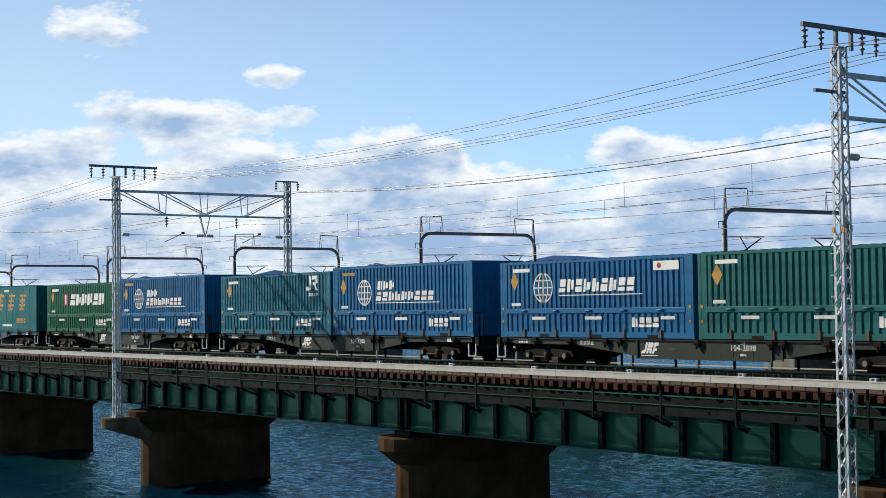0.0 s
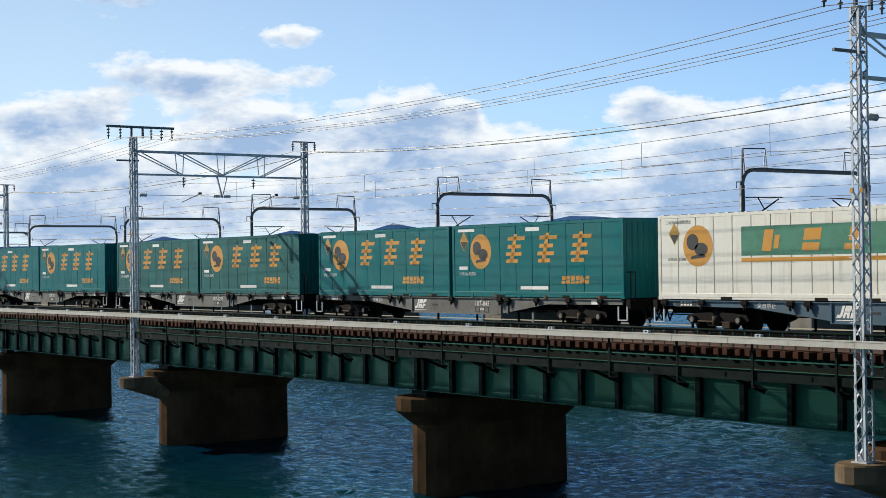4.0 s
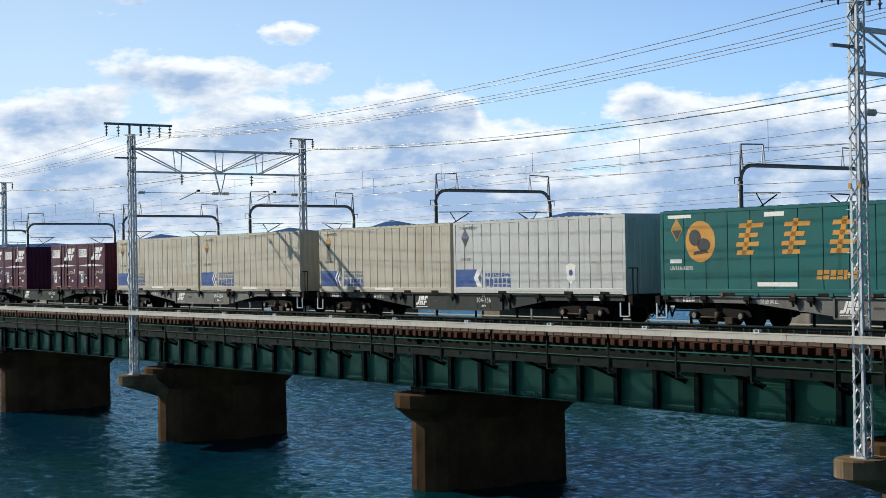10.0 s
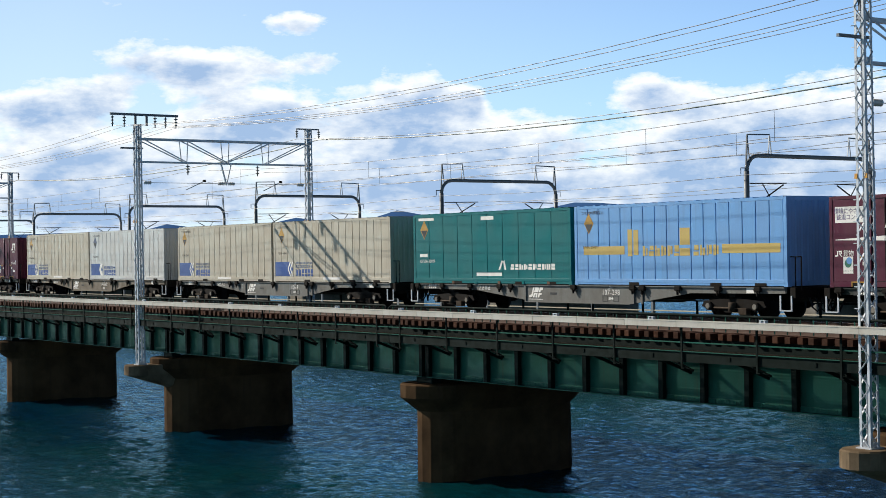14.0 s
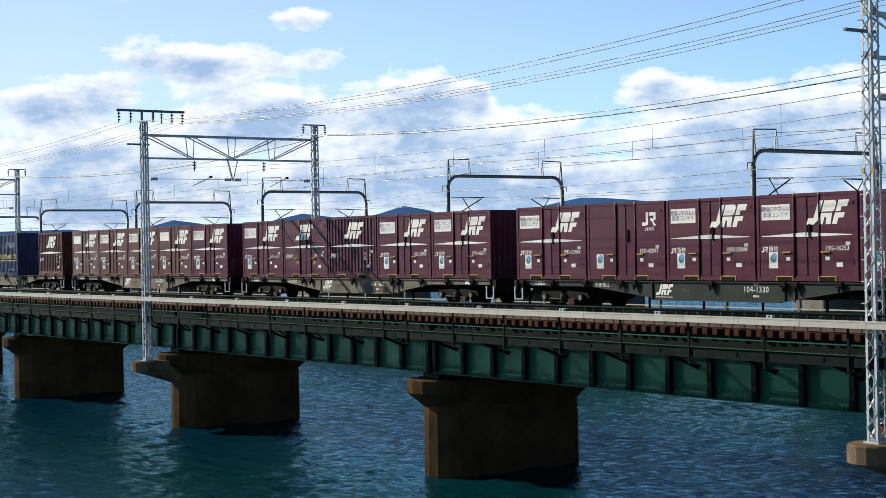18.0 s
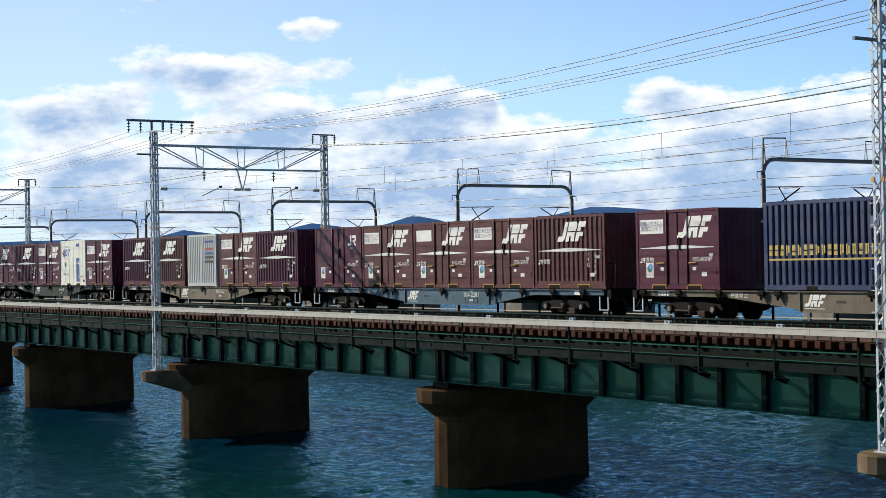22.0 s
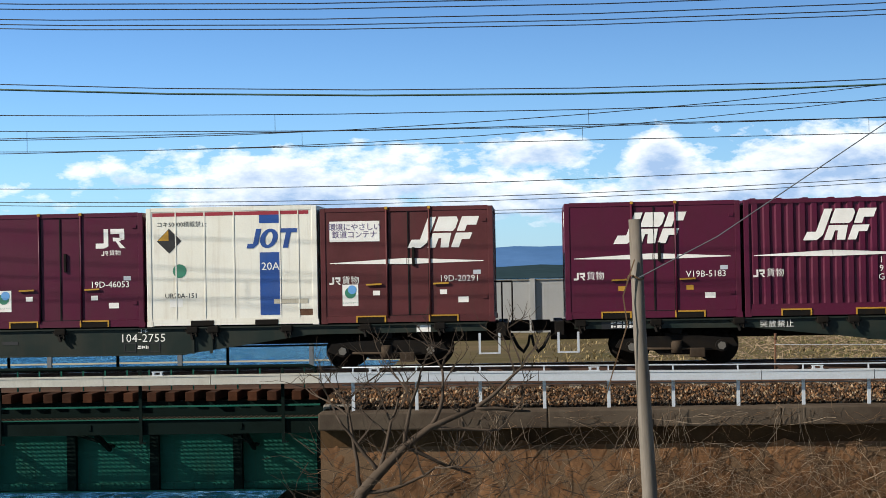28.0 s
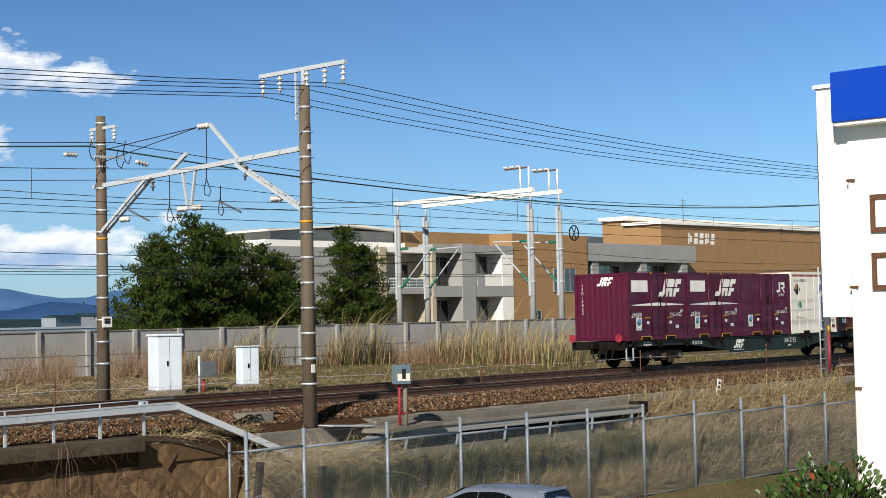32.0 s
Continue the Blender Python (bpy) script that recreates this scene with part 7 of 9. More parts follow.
leafless_tree()
strands("dry_brush", 420, 15, lambda r: ((r.uniform(-3.9, 1.8), 25.6 + r.uniform(-0.6, 1.5), LOW + r.uniform(0.2, 2.3)), (r.uniform(-1, 1), 0, r.uniform(-0.2, 1))), (0.4, 1.2), 0.006, BARK, "tangle of dry brown brush in front of the wall", "brush", 0.3)


def wooden_post():
    root = thing("wooden_post", "grey weathered wooden post with a stay wire", "post")
    part("shaft", tube(bmesh.new(), [(1.62, 22, LOW), (1.57, 22, -1.0), (1.48, 22, 1.2), (1.44, 22, 2.76)], (0.11, 0.105, 0.09, 0.085), 14), WOOD_POST, root)
    part("wire_loop", tube(bmesh.new(), [(1.44 + 0.11 * math.cos(a), 22 + 0.11 * math.sin(a), 1.95 + 0.03 * math.sin(2 * a)) for a in (math.pi * k / 8 for k in range(17))], 0.012, 5), TWIG, root)
    part("stay_wire", tube(bmesh.new(), [(1.42, 21.9, 1.92), (2.6, 22.2, 2.5), (5.2, 23.0, 4.15), (9.6, 24.3, 7.1)], 0.009, 5), GALV_DARK, root)
    part("vine", tube(bmesh.new(), [(1.42, 21.88, 2.2), (1.25, 21.85, 1.7), (1.3, 21.85, 1.3), (1.1, 21.8, 0.7), (0.95, 21.8, 0.2)], 0.012, 4), TWIG, root)


wooden_post()


def fan_palm():
    """A low fan palm: stalks that end in pleated fans of narrow leaflets."""
    root = thing("fan_palm", "bright green fan palm before the stone wall", "palm")
    rnd = random.Random(8)
    at = Vector((14.6, 26.0, LOW))
    part("stem", tube(bmesh.new(), [at, at + Vector((0, 0, 1.2))], (0.16, 0.13), 10), BARK, root)
    for k in range(24):
        a = 2 * math.pi * k * 0.382 + rnd.uniform(-0.2, 0.2)
        up = rnd.uniform(0.3, 1.5) if k % 3 else rnd.uniform(-0.7, 0.2)
        d = Vector((math.cos(a), math.sin(a) * 0.8, up)).normalized()
        hub = at + Vector((0, 0, 1.2)) + d * rnd.uniform(0.35, 0.6)
        side = d.cross(Vector((0, 0, 1))).normalized()
        nrm = side.cross(d)
        bm = bmesh.new()
        tube(bm, [at + Vector((0, 0, 1.15)), hub], (0.014, 0.008), 4)
        n = 26
        R = rnd.uniform(0.72, 0.95)
        for j in range(n):
            w = radians(-115 + 230 * j / (n - 1))
            dd = (d * math.cos(w) + side * math.sin(w)).normalized()
            ss = dd.cross(nrm).normalized()
            p1 = hub + dd * R * 0.55 + nrm * 0.02
            tip = hub + dd * R * rnd.uniform(0.88, 1.08) - Vector((0, 0, 0.05))
            v = [bm.verts.new(c) for c in (hub, p1 + ss * 0.028 + nrm * 0.012, tip, p1 - ss * 0.028 + nrm * 0.012, p1 - nrm * 0.012)]
            bm.faces.new((v[0], v[1], v[4]))
            bm.faces.new((v[1], v[2], v[4]))
            bm.faces.new((v[0], v[4], v[3]))
            bm.faces.new((v[4], v[2], v[3]))
        part("frond", bm, PALM_LEAF, root)


fan_palm()

# ---------------------------------------------------------------- grass and reeds
def blades(name, spots, seed, h, w, lean, material, label, category, per=1, wind=0.0):
    """Grass or reed stems as narrow bent blades."""
    rnd = random.Random(seed)
    bm = bmesh.new()
    for x, y, z in spots(rnd):
        for k in range(per):
            a = rnd.uniform(0, 2 * math.pi)
            H = rnd.uniform(*h)
            b = Vector((math.cos(a) + wind, math.sin(a) - 0.3 * wind, 0)).normalized()
            s = Vector((-b.y, b.x, 0)) * (w * rnd.uniform(0.6, 1.3))
            p = Vector((x + rnd.uniform(-0.1, 0.1), y + rnd.uniform(-0.1, 0.1), z))
            q = p + b * (H * lean * rnd.uniform(0.1, 0.5)) + Vector((0, 0, H * 0.6))
            t = p + b * (H * lean * rnd.uniform(0.6, 1.3)) + Vector((0, 0, H * rnd.uniform(0.8, 1.0)))
            v = [bm.verts.new(c) for c in (p - s, p + s, q + s * 0.8, q - s * 0.8, t)]
            bm.faces.new((v[0], v[1], v[2], v[3]))
            bm.faces.new((v[3], v[2], v[4]))
    return solid(name, bm, material, label, category, kind="stuff")


def bank_spots(n, x0, x1, y0, y1):
    def f(rnd):
        for k in range(n):
            x, y = rnd.uniform(x0, x1), rnd.uniform(y0, y1)
            yield x, y, low_ground(x, y) - 0.02
    return f


def bank_straw(r):
    x = 22.6 + 28.5 * r.random() ** 0.9
    y = r.uniform(26.08, 28.15) if x > 37.5 else r.uniform(26.08, 26.42 if x > 25.5 else 27.2)
    return (x, y, low_ground(x, y) + r.uniform(0.0, 0.22)), (r.uniform(-1, 1), r.uniform(-0.5, 0.1), r.uniform(-0.1, 0.9))


strands("dry_grass", 1100, 28, lambda r: ((r.uniform(20.9, 24.2), r.uniform(28.45, 29.1), r.uniform(-0.66, -0.48)), (r.uniform(-1, 1), r.uniform(-0.8, 0.3), r.uniform(-0.2, 0.5))), (0.15, 0.5), 0.006, DEAD_GRASS, "dead grass on the gravel past the end of the wall", "grass", 0.3, 0.4)
strands("dry_grass", 1500, 29, lambda r: ((r.uniform(23.0, 27.5), r.uniform(26.6, 27.9), r.uniform(-1.5, -0.95)), (r.uniform(-1, 1), r.uniform(-0.8, 0.2), r.uniform(-0.3, 0.6))), (0.2, 0.7), 0.006, DEAD_GRASS, "dead grass trailing down beside the slabs", "grass", 0.3, 0.4)
strands("dry_grass", 4500, 21, bank_straw, (0.3, 0.8), 0.006, TWIG, "tangled brown dead grass on the bank behind the fence", "grass", 0.24, 0.25)
strands("dry_grass", 14000, 25, bank_straw, (0.25, 0.75), 0.0065, DEAD_GRASS, "tangled straw-coloured dead grass on the bank behind the fence", "grass", 0.24, 0.25)
blades("dry_reeds", bank_spots(200, 37, 52, 27.9, 28.4), 22, (0.4, 1.1), 0.007, 0.8, STRAW, "dry reeds leaning along the bank top", "reeds", 2)
blades("green_grass", bank_spots(8000, 23.4, 44, 26.56, 26.86), 23, (0.12, 0.40), 0.006, 0.5, GRASS, "short green grass on the bank", "grass", 3)


def tuft_spots(rnd):
    """Green tufts rooted along the foot of the apron, thick in some places and thin in others."""
    for k in range(6000):
        x = rnd.uniform(23.8, 37.5)
        if noise.noise(Vector((x * 0.8, 3.0, 0.5))) + rnd.uniform(-0.4, 0.5) > 0.0:
            u = rnd.random()
            yield x, 26.66 + 0.35 * u, -2.0 + 0.38 * u


blades("green_grass", tuft_spots, 26, (0.16, 0.46), 0.008, 0.7, GRASS, "fresh green grass tufts along the foot of the apron", "grass", 3)
strands("dry_grass", 1300, 27, lambda r: ((r.uniform(22.9, 37.5), r.uniform(26.8, 27.3), r.uniform(-1.95, -1.5)), (r.uniform(-1, 1), r.uniform(-0.6, 0.0), r.uniform(-0.5, 0.7))), (0.3, 0.9), 0.006, DEAD_GRASS, "pale dead grass trailing over the concrete apron", "grass", 0.24, 0.3)
blades("green_grass", bank_spots(5200, 22, 60, 21, 26.0), 24, (0.04, 0.13), 0.006, 0.5, GRASS, "short yellow-green grass of the yard", "grass", 3)


def field(n, x0, x1, y0, y1, keep=None):
    def f(rnd):
        for k in range(n):
            x, y = rnd.uniform(x0, x1), rnd.uniform(y0, y1)
            if keep is None or keep(x, y, rnd):
                yield x, y, upper_z(x, y) - 0.03
    return f


def patchy(x, y, rnd):
    return noise.noise(Vector((x * 0.16, y * 0.22, 9))) + rnd.uniform(-0.25, 0.25) > 0.02


blades("dry_grass", field(14000, 0, 80, 38.0, 68), 31, (0.04, 0.2), 0.014, 1.4, STRAW, "short dry turf behind the track", "grass", 2)
blades("green_grass", field(14000, 5, 80, 38.4, 66, patchy), 32, (0.04, 0.15), 0.014, 0.9, GRASS, "patches of short green grass behind the track", "grass", 3)

# bearing from the yard's edge and distance of each reed clump, with its spread and height
REEDS = ((37.6, 0.9, 1.5), (38.6, 1.0, 2.1), (39.5, 0.9, 2.5), (40.3, 0.7, 3.5), (40.9, 0.5, 2.7), (43.2, 0.7, 2.9), (43.9, 0.7, 3.9), (44.6, 0.8, 3.3), (45.2, 0.5, 2.2), (46.3, 0.9, 1.4), (47.4, 1.0, 2.8), (48.2, 1.1, 3.2), (49.0, 1.0, 3.3), (49.9, 1.0, 3.1), (50.8, 1.0, 2.9), (51.6, 0.9, 2.5))


def reed_place(az):
    """Where a clump stands: along the wall, then nearer the track."""
    y = 66.0 - max(0.0, az - 46.5) * 3.4
    return y * math.tan(radians(az)), y


def clump_spots(az, wide, n):
    def f(rnd):
        x, y = reed_place(az)
        for q in range(n):
            a, b = x + rnd.gauss(0, wide * 0.8), y + rnd.gauss(0, 0.45)
            yield a, b, upper_z(a, b) - 0.05
    return f


for q, (az, wide, tall) in enumerate(REEDS):
    blades("dry_reeds", clump_spots(az, wide, int(170 * wide)), 330 + q, (0.3 * tall, 0.95 * tall), 0.016, 0.5, STRAW, "tall clump of dry straw reeds before the concrete wall", "reeds", 1, 0.7)
    blades("dry_undergrowth", clump_spots(az, wide * 1.25, int(240 * wide)), 370 + q, (0.3, 0.55 * tall), 0.014, 0.9, TWIG if q % 3 else GRASS, "low dead undergrowth among the reeds", "reeds", 1)
    blades("reed_plumes", clump_spots(az, wide, 7), 410 + q, (0.95 * tall, 1.3 * tall), 0.03, 0.9, STRAW, "leaning reed stems with pale plumes", "reeds", 1, 1.6)


def brush_start(r):
    k = radians(r.choice((31.0, 32.0, 32.7, 33.2, 33.7, 35.4, 35.9, 36.3, 37.6, 39.0, 45.9, 46.6)) + r.gauss(0, 0.22))
    y = r.uniform(63, 66)
    return (y * math.tan(k), y, -0.75), (r.uniform(-0.9, 0.9), 0, 1)


strands("dry_brush", 1700, 34, brush_start, (0.7, 2.2), 0.008, TWIG, "leafless brown brush before the concrete wall", "brush", 0.14, -0.1)
strands("dry_brush", 700, 36, brush_start, (0.5, 1.6), 0.007, TWIG_PALE, "pale dead twigs among the brush before the concrete wall", "brush", 0.16, -0.1)
strands("dry_brush", 260, 35, lambda r: ((r.uniform(2, 34), r.uniform(58, 67), -0.7), (r.uniform(-0.6, 0.6), 0, 1)), (0.5, 1.5), 0.010, TWIG, "leafless brown brush behind the track", "brush", 0.22, -0.1)
strands("dry_litter", 5200, 37, lambda r: ((r.uniform(3, 46), r.uniform(38, 60), -0.5 - r.uniform(0.0, 0.1)), (r.uniform(-1, 1), r.uniform(-1, 1), r.uniform(0.0, 0.25))), (0.3, 1.0), 0.008, TWIG_PALE, "fallen twigs and dead stems lying in the turf", "grass", 0.25, 0.15)

# ballast stones that stand out along the shoulder nearest the yard
def ballast_stones():
    rnd = random.Random(41)
    kinds = (("brown", BALLAST_STONE), ("dark grey", BALLAST_GREY), ("pale", BALLAST_PALE))
    pools = [([], []) for k in kinds]
    for k in range(58000):
        x = rnd.uniform(-3.8, 25) if k < 27000 else rnd.uniform(24, 54)
        y = rnd.uniform(28.75, 30.4) if x < 24 else rnd.uniform(28.9, 30.5 if k % 4 else 33.8)
        z = -0.62 + (y - 28.45) / 1.15 * 0.4 if y < 29.6 else -0.21
        if any(abs(y - NEAR_Y - s) < 0.08 for s in (-0.5335, 0.5335)):
            continue
        r = rnd.uniform(0.024, 0.055)
        c = Vector((x, y, z + r * 0.3))
        u = rnd.random()
        verts, faces = pools[0 if u < 0.52 else 1 if u < 0.9 else 2]
        b = len(verts)
        for px, py, pz in ((1, 0, 0), (-1, 0, 0), (0, 1, 0), (0, -1, 0), (0, 0, 1), (0, 0, -1)):
            verts.append((c.x + rnd.uniform(0.6, 1.2) * r * px + rnd.uniform(-0.3, 0.3) * r, c.y + rnd.uniform(0.6, 1.2) * r * py, c.z + rnd.uniform(0.5, 1.1) * r * pz))
        for p, q in ((0, 2), (2, 1), (1, 3), (3, 0)):
            faces.append((b + p, b + q, b + 4))
            faces.append((b + q, b + p, b + 5))
    for (verts, faces), (tone, material) in zip(pools, kinds):
        me = bpy.data.meshes.new("ballast_stones")
        me.from_pydata(verts, [], faces)
        me.materials.append(material)
        tagged(new("ballast_stones", me), f"loose {tone} ballast stones beside the rails", "ballast", kind="stuff")


ballast_stones()

# ---------------------------------------------------------------- lineside things
def kiosk(x, y, z, w, d, h, label, peak):
    root = thing("equipment_cabinet", label, "cabinet", at=pose(x, y, z, 0, 0, -12))
    part("plinth", box(-w / 2 - 0.08, w / 2 + 0.08, -d / 2 - 0.08, d / 2 + 0.08, -0.2, 0.16, 0.02), CONCRETE, root)
    part("body", box(-w / 2, w / 2, -d / 2, d / 2, 0.16, h, 0.05), WHITE_STEEL, root)
    part("roof", box(-w / 2 - 0.05, w / 2 + 0.05, -d / 2 - 0.05, d / 2 + 0.05, h, h + peak, 0.03), WHITE_STEEL, root)
    part("door_seam", box(-0.008, 0.008, -d / 2 - 0.004, -d / 2 + 0.01, 0.2, h - 0.05), GALV_DARK, root)
    part("door_handle", box(-0.12, -0.06, -d / 2 - 0.03, -d / 2, h * 0.5, h * 0.5 + 0.16), STEEL_DARK, root)


kiosk(34.75, 45.8, -0.55, 0.98, 0.8, 2.1, "white steel equipment cabinet on a concrete plinth", 0.08)
kiosk(39.1, 46.4, -0.55, 0.75, 0.5, 1.6, "smaller white cabinet with grey shadow bands", 0.03)


def grey_box():
    root = thing("junction_box", "grey junction box on a red and grey post", "junction box", at=pose(36.2, 45.6, -0.55, 0, 0, -12))
    part("post", rod((-0.05, 0, -0.1), (-0.05, 0, 1.35), 0.05), GALV, root)
    part("red_post", rod((0.1, -0.02, -0.1), (0.1, -0.02, 0.5), 0.05), RED_MARK, root)
    part("case", box(-0.05, 0.55, -0.2, 0.15, 0.6, 1.15, 0.02), GALV_DARK, root)
    part("hood", box(-0.1, 0.72, -0.24, 0.2, 0.56, 0.6), GALV_DARK, root)


grey_box()


def signal_box():
    root = thing("trackside_box", "blue-grey trackside box on red and grey posts", "trackside box", at=pose(28.0, 27.35, -0.62, 0, 0, -20))
    part("case", box(-0.2, 0.2, -0.14, 0.14, 1.02, 1.5, 0.02), surface("blue_grey_paint", (0.13, 0.19, 0.22), 0.5), root)
    part("plate", box(-0.17, 0.17, -0.15, -0.141, 1.1, 1.28), CREAM, root)
    part("marking", box(-0.05, 0.05, -0.155, -0.151, 1.15, 1.4), BLACK, root)
    part("red_post", rod((-0.06, 0, 0), (-0.06, 0, 1.02), 0.04), RED_MARK, root)
    part("grey_post", rod((0.12, 0.05, -0.2), (0.12, 0.05, 1.02), 0.055), CONCRETE, root)
    part("cross_bar", bar(bmesh.new(), (-0.1, 0, 0.3), (0.2, 0.03, 0.3), 0.05, 0.04), RED_MARK, root)


signal_box()
STAKES = (5.0, 13.35, 21.7, 28.6, 37.4, 46.0, 54.5)
for x in STAKES:
    s = thing("marker_stake", "short rusty orange marker stake beside the rail", "stake", "marker stakes", at=pose(x, 33.0, -0.25))
    part("stake", rod((0, 0, 0), (0.02, 0, 0.9), 0.022), RUST, s)
    part("cap", rod((0.02, 0, 0.78), (0.02, 0, 0.92), 0.028), RUST, s)
s = thing("guard_cord", "thin cord strung between the marker stakes", "cord")
for a, b in zip(STAKES, STAKES[1:]):
    part("cord", tube(bmesh.new(), [(a, 32.96, 0.44), ((a + b) / 2, 32.96, 0.38), (b, 32.96, 0.44)], 0.006, 4), GALV, s)


def troughs():
    """Concrete cable trough, lids and the bracketed duct past the wall's end."""
    root = thing("cable_trough", "weathered concrete cable trough with loose lids", "cable trough")
    for k in range(38):
        a = 28.0 + k
        part("lid", box(a, a + 0.985, 28.42, 28.86, -0.60, -0.50 + 0.012 * (k % 3), 0.012), CONCRETE, root)
    part("kerb", box(28.0, 66, 28.26, 28.4, -0.95, -0.54, 0.015), CONCRETE, root)
    part("kerb", box(23.9, 28.0, 28.9, 29.05, -0.8, -0.5, 0.02), CONCRETE, root)
    part("pit_wall", box(24.2, 28.0, 28.3, 28.5, -1.5, -0.6, 0.02), CONCRETE, root)
    part("pit_floor", box(23.9, 28.0, 28.5, 28.9, -0.9, -0.62, 0.01), CONCRETE, root)
    part("cover_plate", bar(bmesh.new(), (26.1, 28.1, -0.53), (27.5, 28.1, -0.62), 0.5, 0.03), GALV, root)
    part("slab", bar(bmesh.new(), (27.2, 27.6, -0.72), (29.4, 27.75, -0.66), 0.9, 0.1), CONCRETE, root)
    part("end_block", box(24.35, 25.25, 29.0, 29.45, -0.9, -0.16, 0.03), CONCRETE, root)
    part("end_block", box(25.75, 26.55, 29.45, 29.9, -0.7, -0.3, 0.03), CONCRETE, root)
    d = thing("bracketed_duct", "galvanised steel duct on raking brackets along the bank", "cable duct")
    part("duct", box(27.6, 38.4, 27.5, 27.95, -0.93, -0.75, 0.015), WALL_GREY, d)
    part("duct_lid", box(27.6, 38.4, 27.46, 28.0, -0.75, -0.70, 0.01), CONCRETE, d)
    part("duct_end", box(38.4, 38.52, 27.4, 28.0, -1.4, -0.6), STEEL_DARK, d)
    part("joint", bar(bmesh.new(), (26.3, 27.7, -1.28), (27.6, 27.7, -0.82), 0.4, 0.13), GALV_POST, d)
    for k in range(6):
        x = 28.3 + 1.9 * k
        part("bracket", bar(bmesh.new(), (x - 0.28, 27.3, -1.24), (x, 27.47, -0.93), 0.06, 0.05), GALV_POST, d)
    apron = thing("concrete_apron", "cracked grey concrete apron sloping down the bank", "apron")
    for k in range(4):
        x = 25.6 + 2.7 * k
        part("slab", prism_x(bmesh.new(), ((27.5, -1.24), (26.8, -1.72), (26.8, -1.95), (27.5, -1.5)), x, x + 2.68), APRON, apron)
    # added sheet: its near-black colour paints the shade below the duct
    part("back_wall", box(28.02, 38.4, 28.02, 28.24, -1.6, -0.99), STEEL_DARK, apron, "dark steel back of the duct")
    part("low_kerb", box(23.6, 37.2, 26.45, 26.57, -2.95, -2.36, 0.02), EDGE, apron)
    # stakes coloured dark brown for the shade they stand in
    for x, y, z, lean in ((22.7, 26.55, -1.05, -0.3), (24.55, 26.55, -1.3, -0.18), (28.0, 26.6, -1.35, -0.22)):
        s = thing("leaning_stake", "dark weathered stake leaning behind the fence", "stake", "leaning stakes")
        part("stake", bar(bmesh.new(), (x, y, z), (x + lean, y, LOW - 0.05), 0.14, 0.12, (0, 1, 0)), STEEL_BROWN, s)
        part("wire_tie", bar(bmesh.new(), (x + lean * 0.4 - 0.08, y - 0.07, z - 0.75), (x + lean * 0.4 + 0.08, y - 0.07, z - 0.72), 0.02, 0.03), GALV_POST, s)
    c = thing("cable_coil", "loops of black cable by the concrete blocks", "cable")
    bm = bmesh.new()
    for k in range(6):
        x = 22.9 + 0.12 * k
        tube(bm, [(x, 29.35, -0.18), (x + 0.7, 28.95 + 0.06 * k, -0.42), (x + 1.2, 28.9, -0.30 + 0.05 * (k % 3)), (x + 1.9, 29.1 + 0.08 * k, -0.34 + 0.06 * (k % 4)), (x + 2.7, 29.4, -0.28), (x + 3.4, 29.5, -0.42)], 0.02, 6)
    tagged(part("loop_tangle", bm, RUBBER, c), kind="stuff")


troughs()

FENCE_Y = 25.9
FENCE_STEP = 2.54


def fence():
    """Galvanised chain-link fence with pipe posts and a top rail."""
    root = thing("chain_link_fence", "galvanised chain-link fence with pipe posts along the bank", "fence")
    xs = [21.75, 23.4] + [26.0 + FENCE_STEP * k for k in range(13)]
    n = len(xs) - 1
    foot = LOW - 0.05
    for k in range(n + 1):
        x = xs[k]
        top = -0.72 - 0.0155 * (x - 21.7)
        step = xs[min(k + 1, n)] - x
        z = foot
        part("post", rod((x, FENCE_Y, z), (x, FENCE_Y, top + 0.42), 0.045, 8), GALV_POST, root)
        for q in range(2):
            part("clamp", rod((x, FENCE_Y, z + 0.8 + 0.8 * q), (x, FENCE_Y, z + 0.85 + 0.8 * q), 0.056, 8), GALV_POST, root)
        if k == n:
            break
        part("top_rail", rod((x, FENCE_Y, top), (x + step, FENCE_Y, top), 0.03, 6), GALV_POST, root)
        part("foot_rail", rod((x, FENCE_Y, foot + 0.1), (x + step, FENCE_Y, foot + 0.1), 0.02, 6), GALV_POST, root)
        for dz in (0.14, 0.3):
            part("barbed_wire", rod((x, FENCE_Y, top + dz), (x + step, FENCE_Y, top + dz + 0.01), 0.005, 3), GALV_POST, root)
        bm = bmesh.new()
        H = top - foot - 0.1
        s = 0.075
        m = int((step + H) / s)
        for j in range(m):
            c = j * s
            for flip in (0, 1):
                a0, b0 = max(0.0, c - H), min(step, c)
                z0, z1 = c - a0, c - b0
                u0, u1 = (a0, b0) if not flip else (step - a0, step - b0)
                tube(bm, ((x + u0, FENCE_Y - 0.03 + 0.01 * flip, foot + 0.1 + z0), (x + u1, FENCE_Y - 0.03 + 0.01 * flip, foot + 0.1 + z1)), 0.0024, 3, False)
        part("mesh_panel", bm, GALV_POST, root)
    # the short return towards the wall
    part("return_post", rod((23.12, 28.12, LOW), (23.12, 28.12, -0.72), 0.03, 8), GALV_POST, root)
    part("return_rail", rod((21.75, FENCE_Y, -0.72), (23.12, 28.12, -0.95), 0.024, 6), GALV_POST, root)


fence()


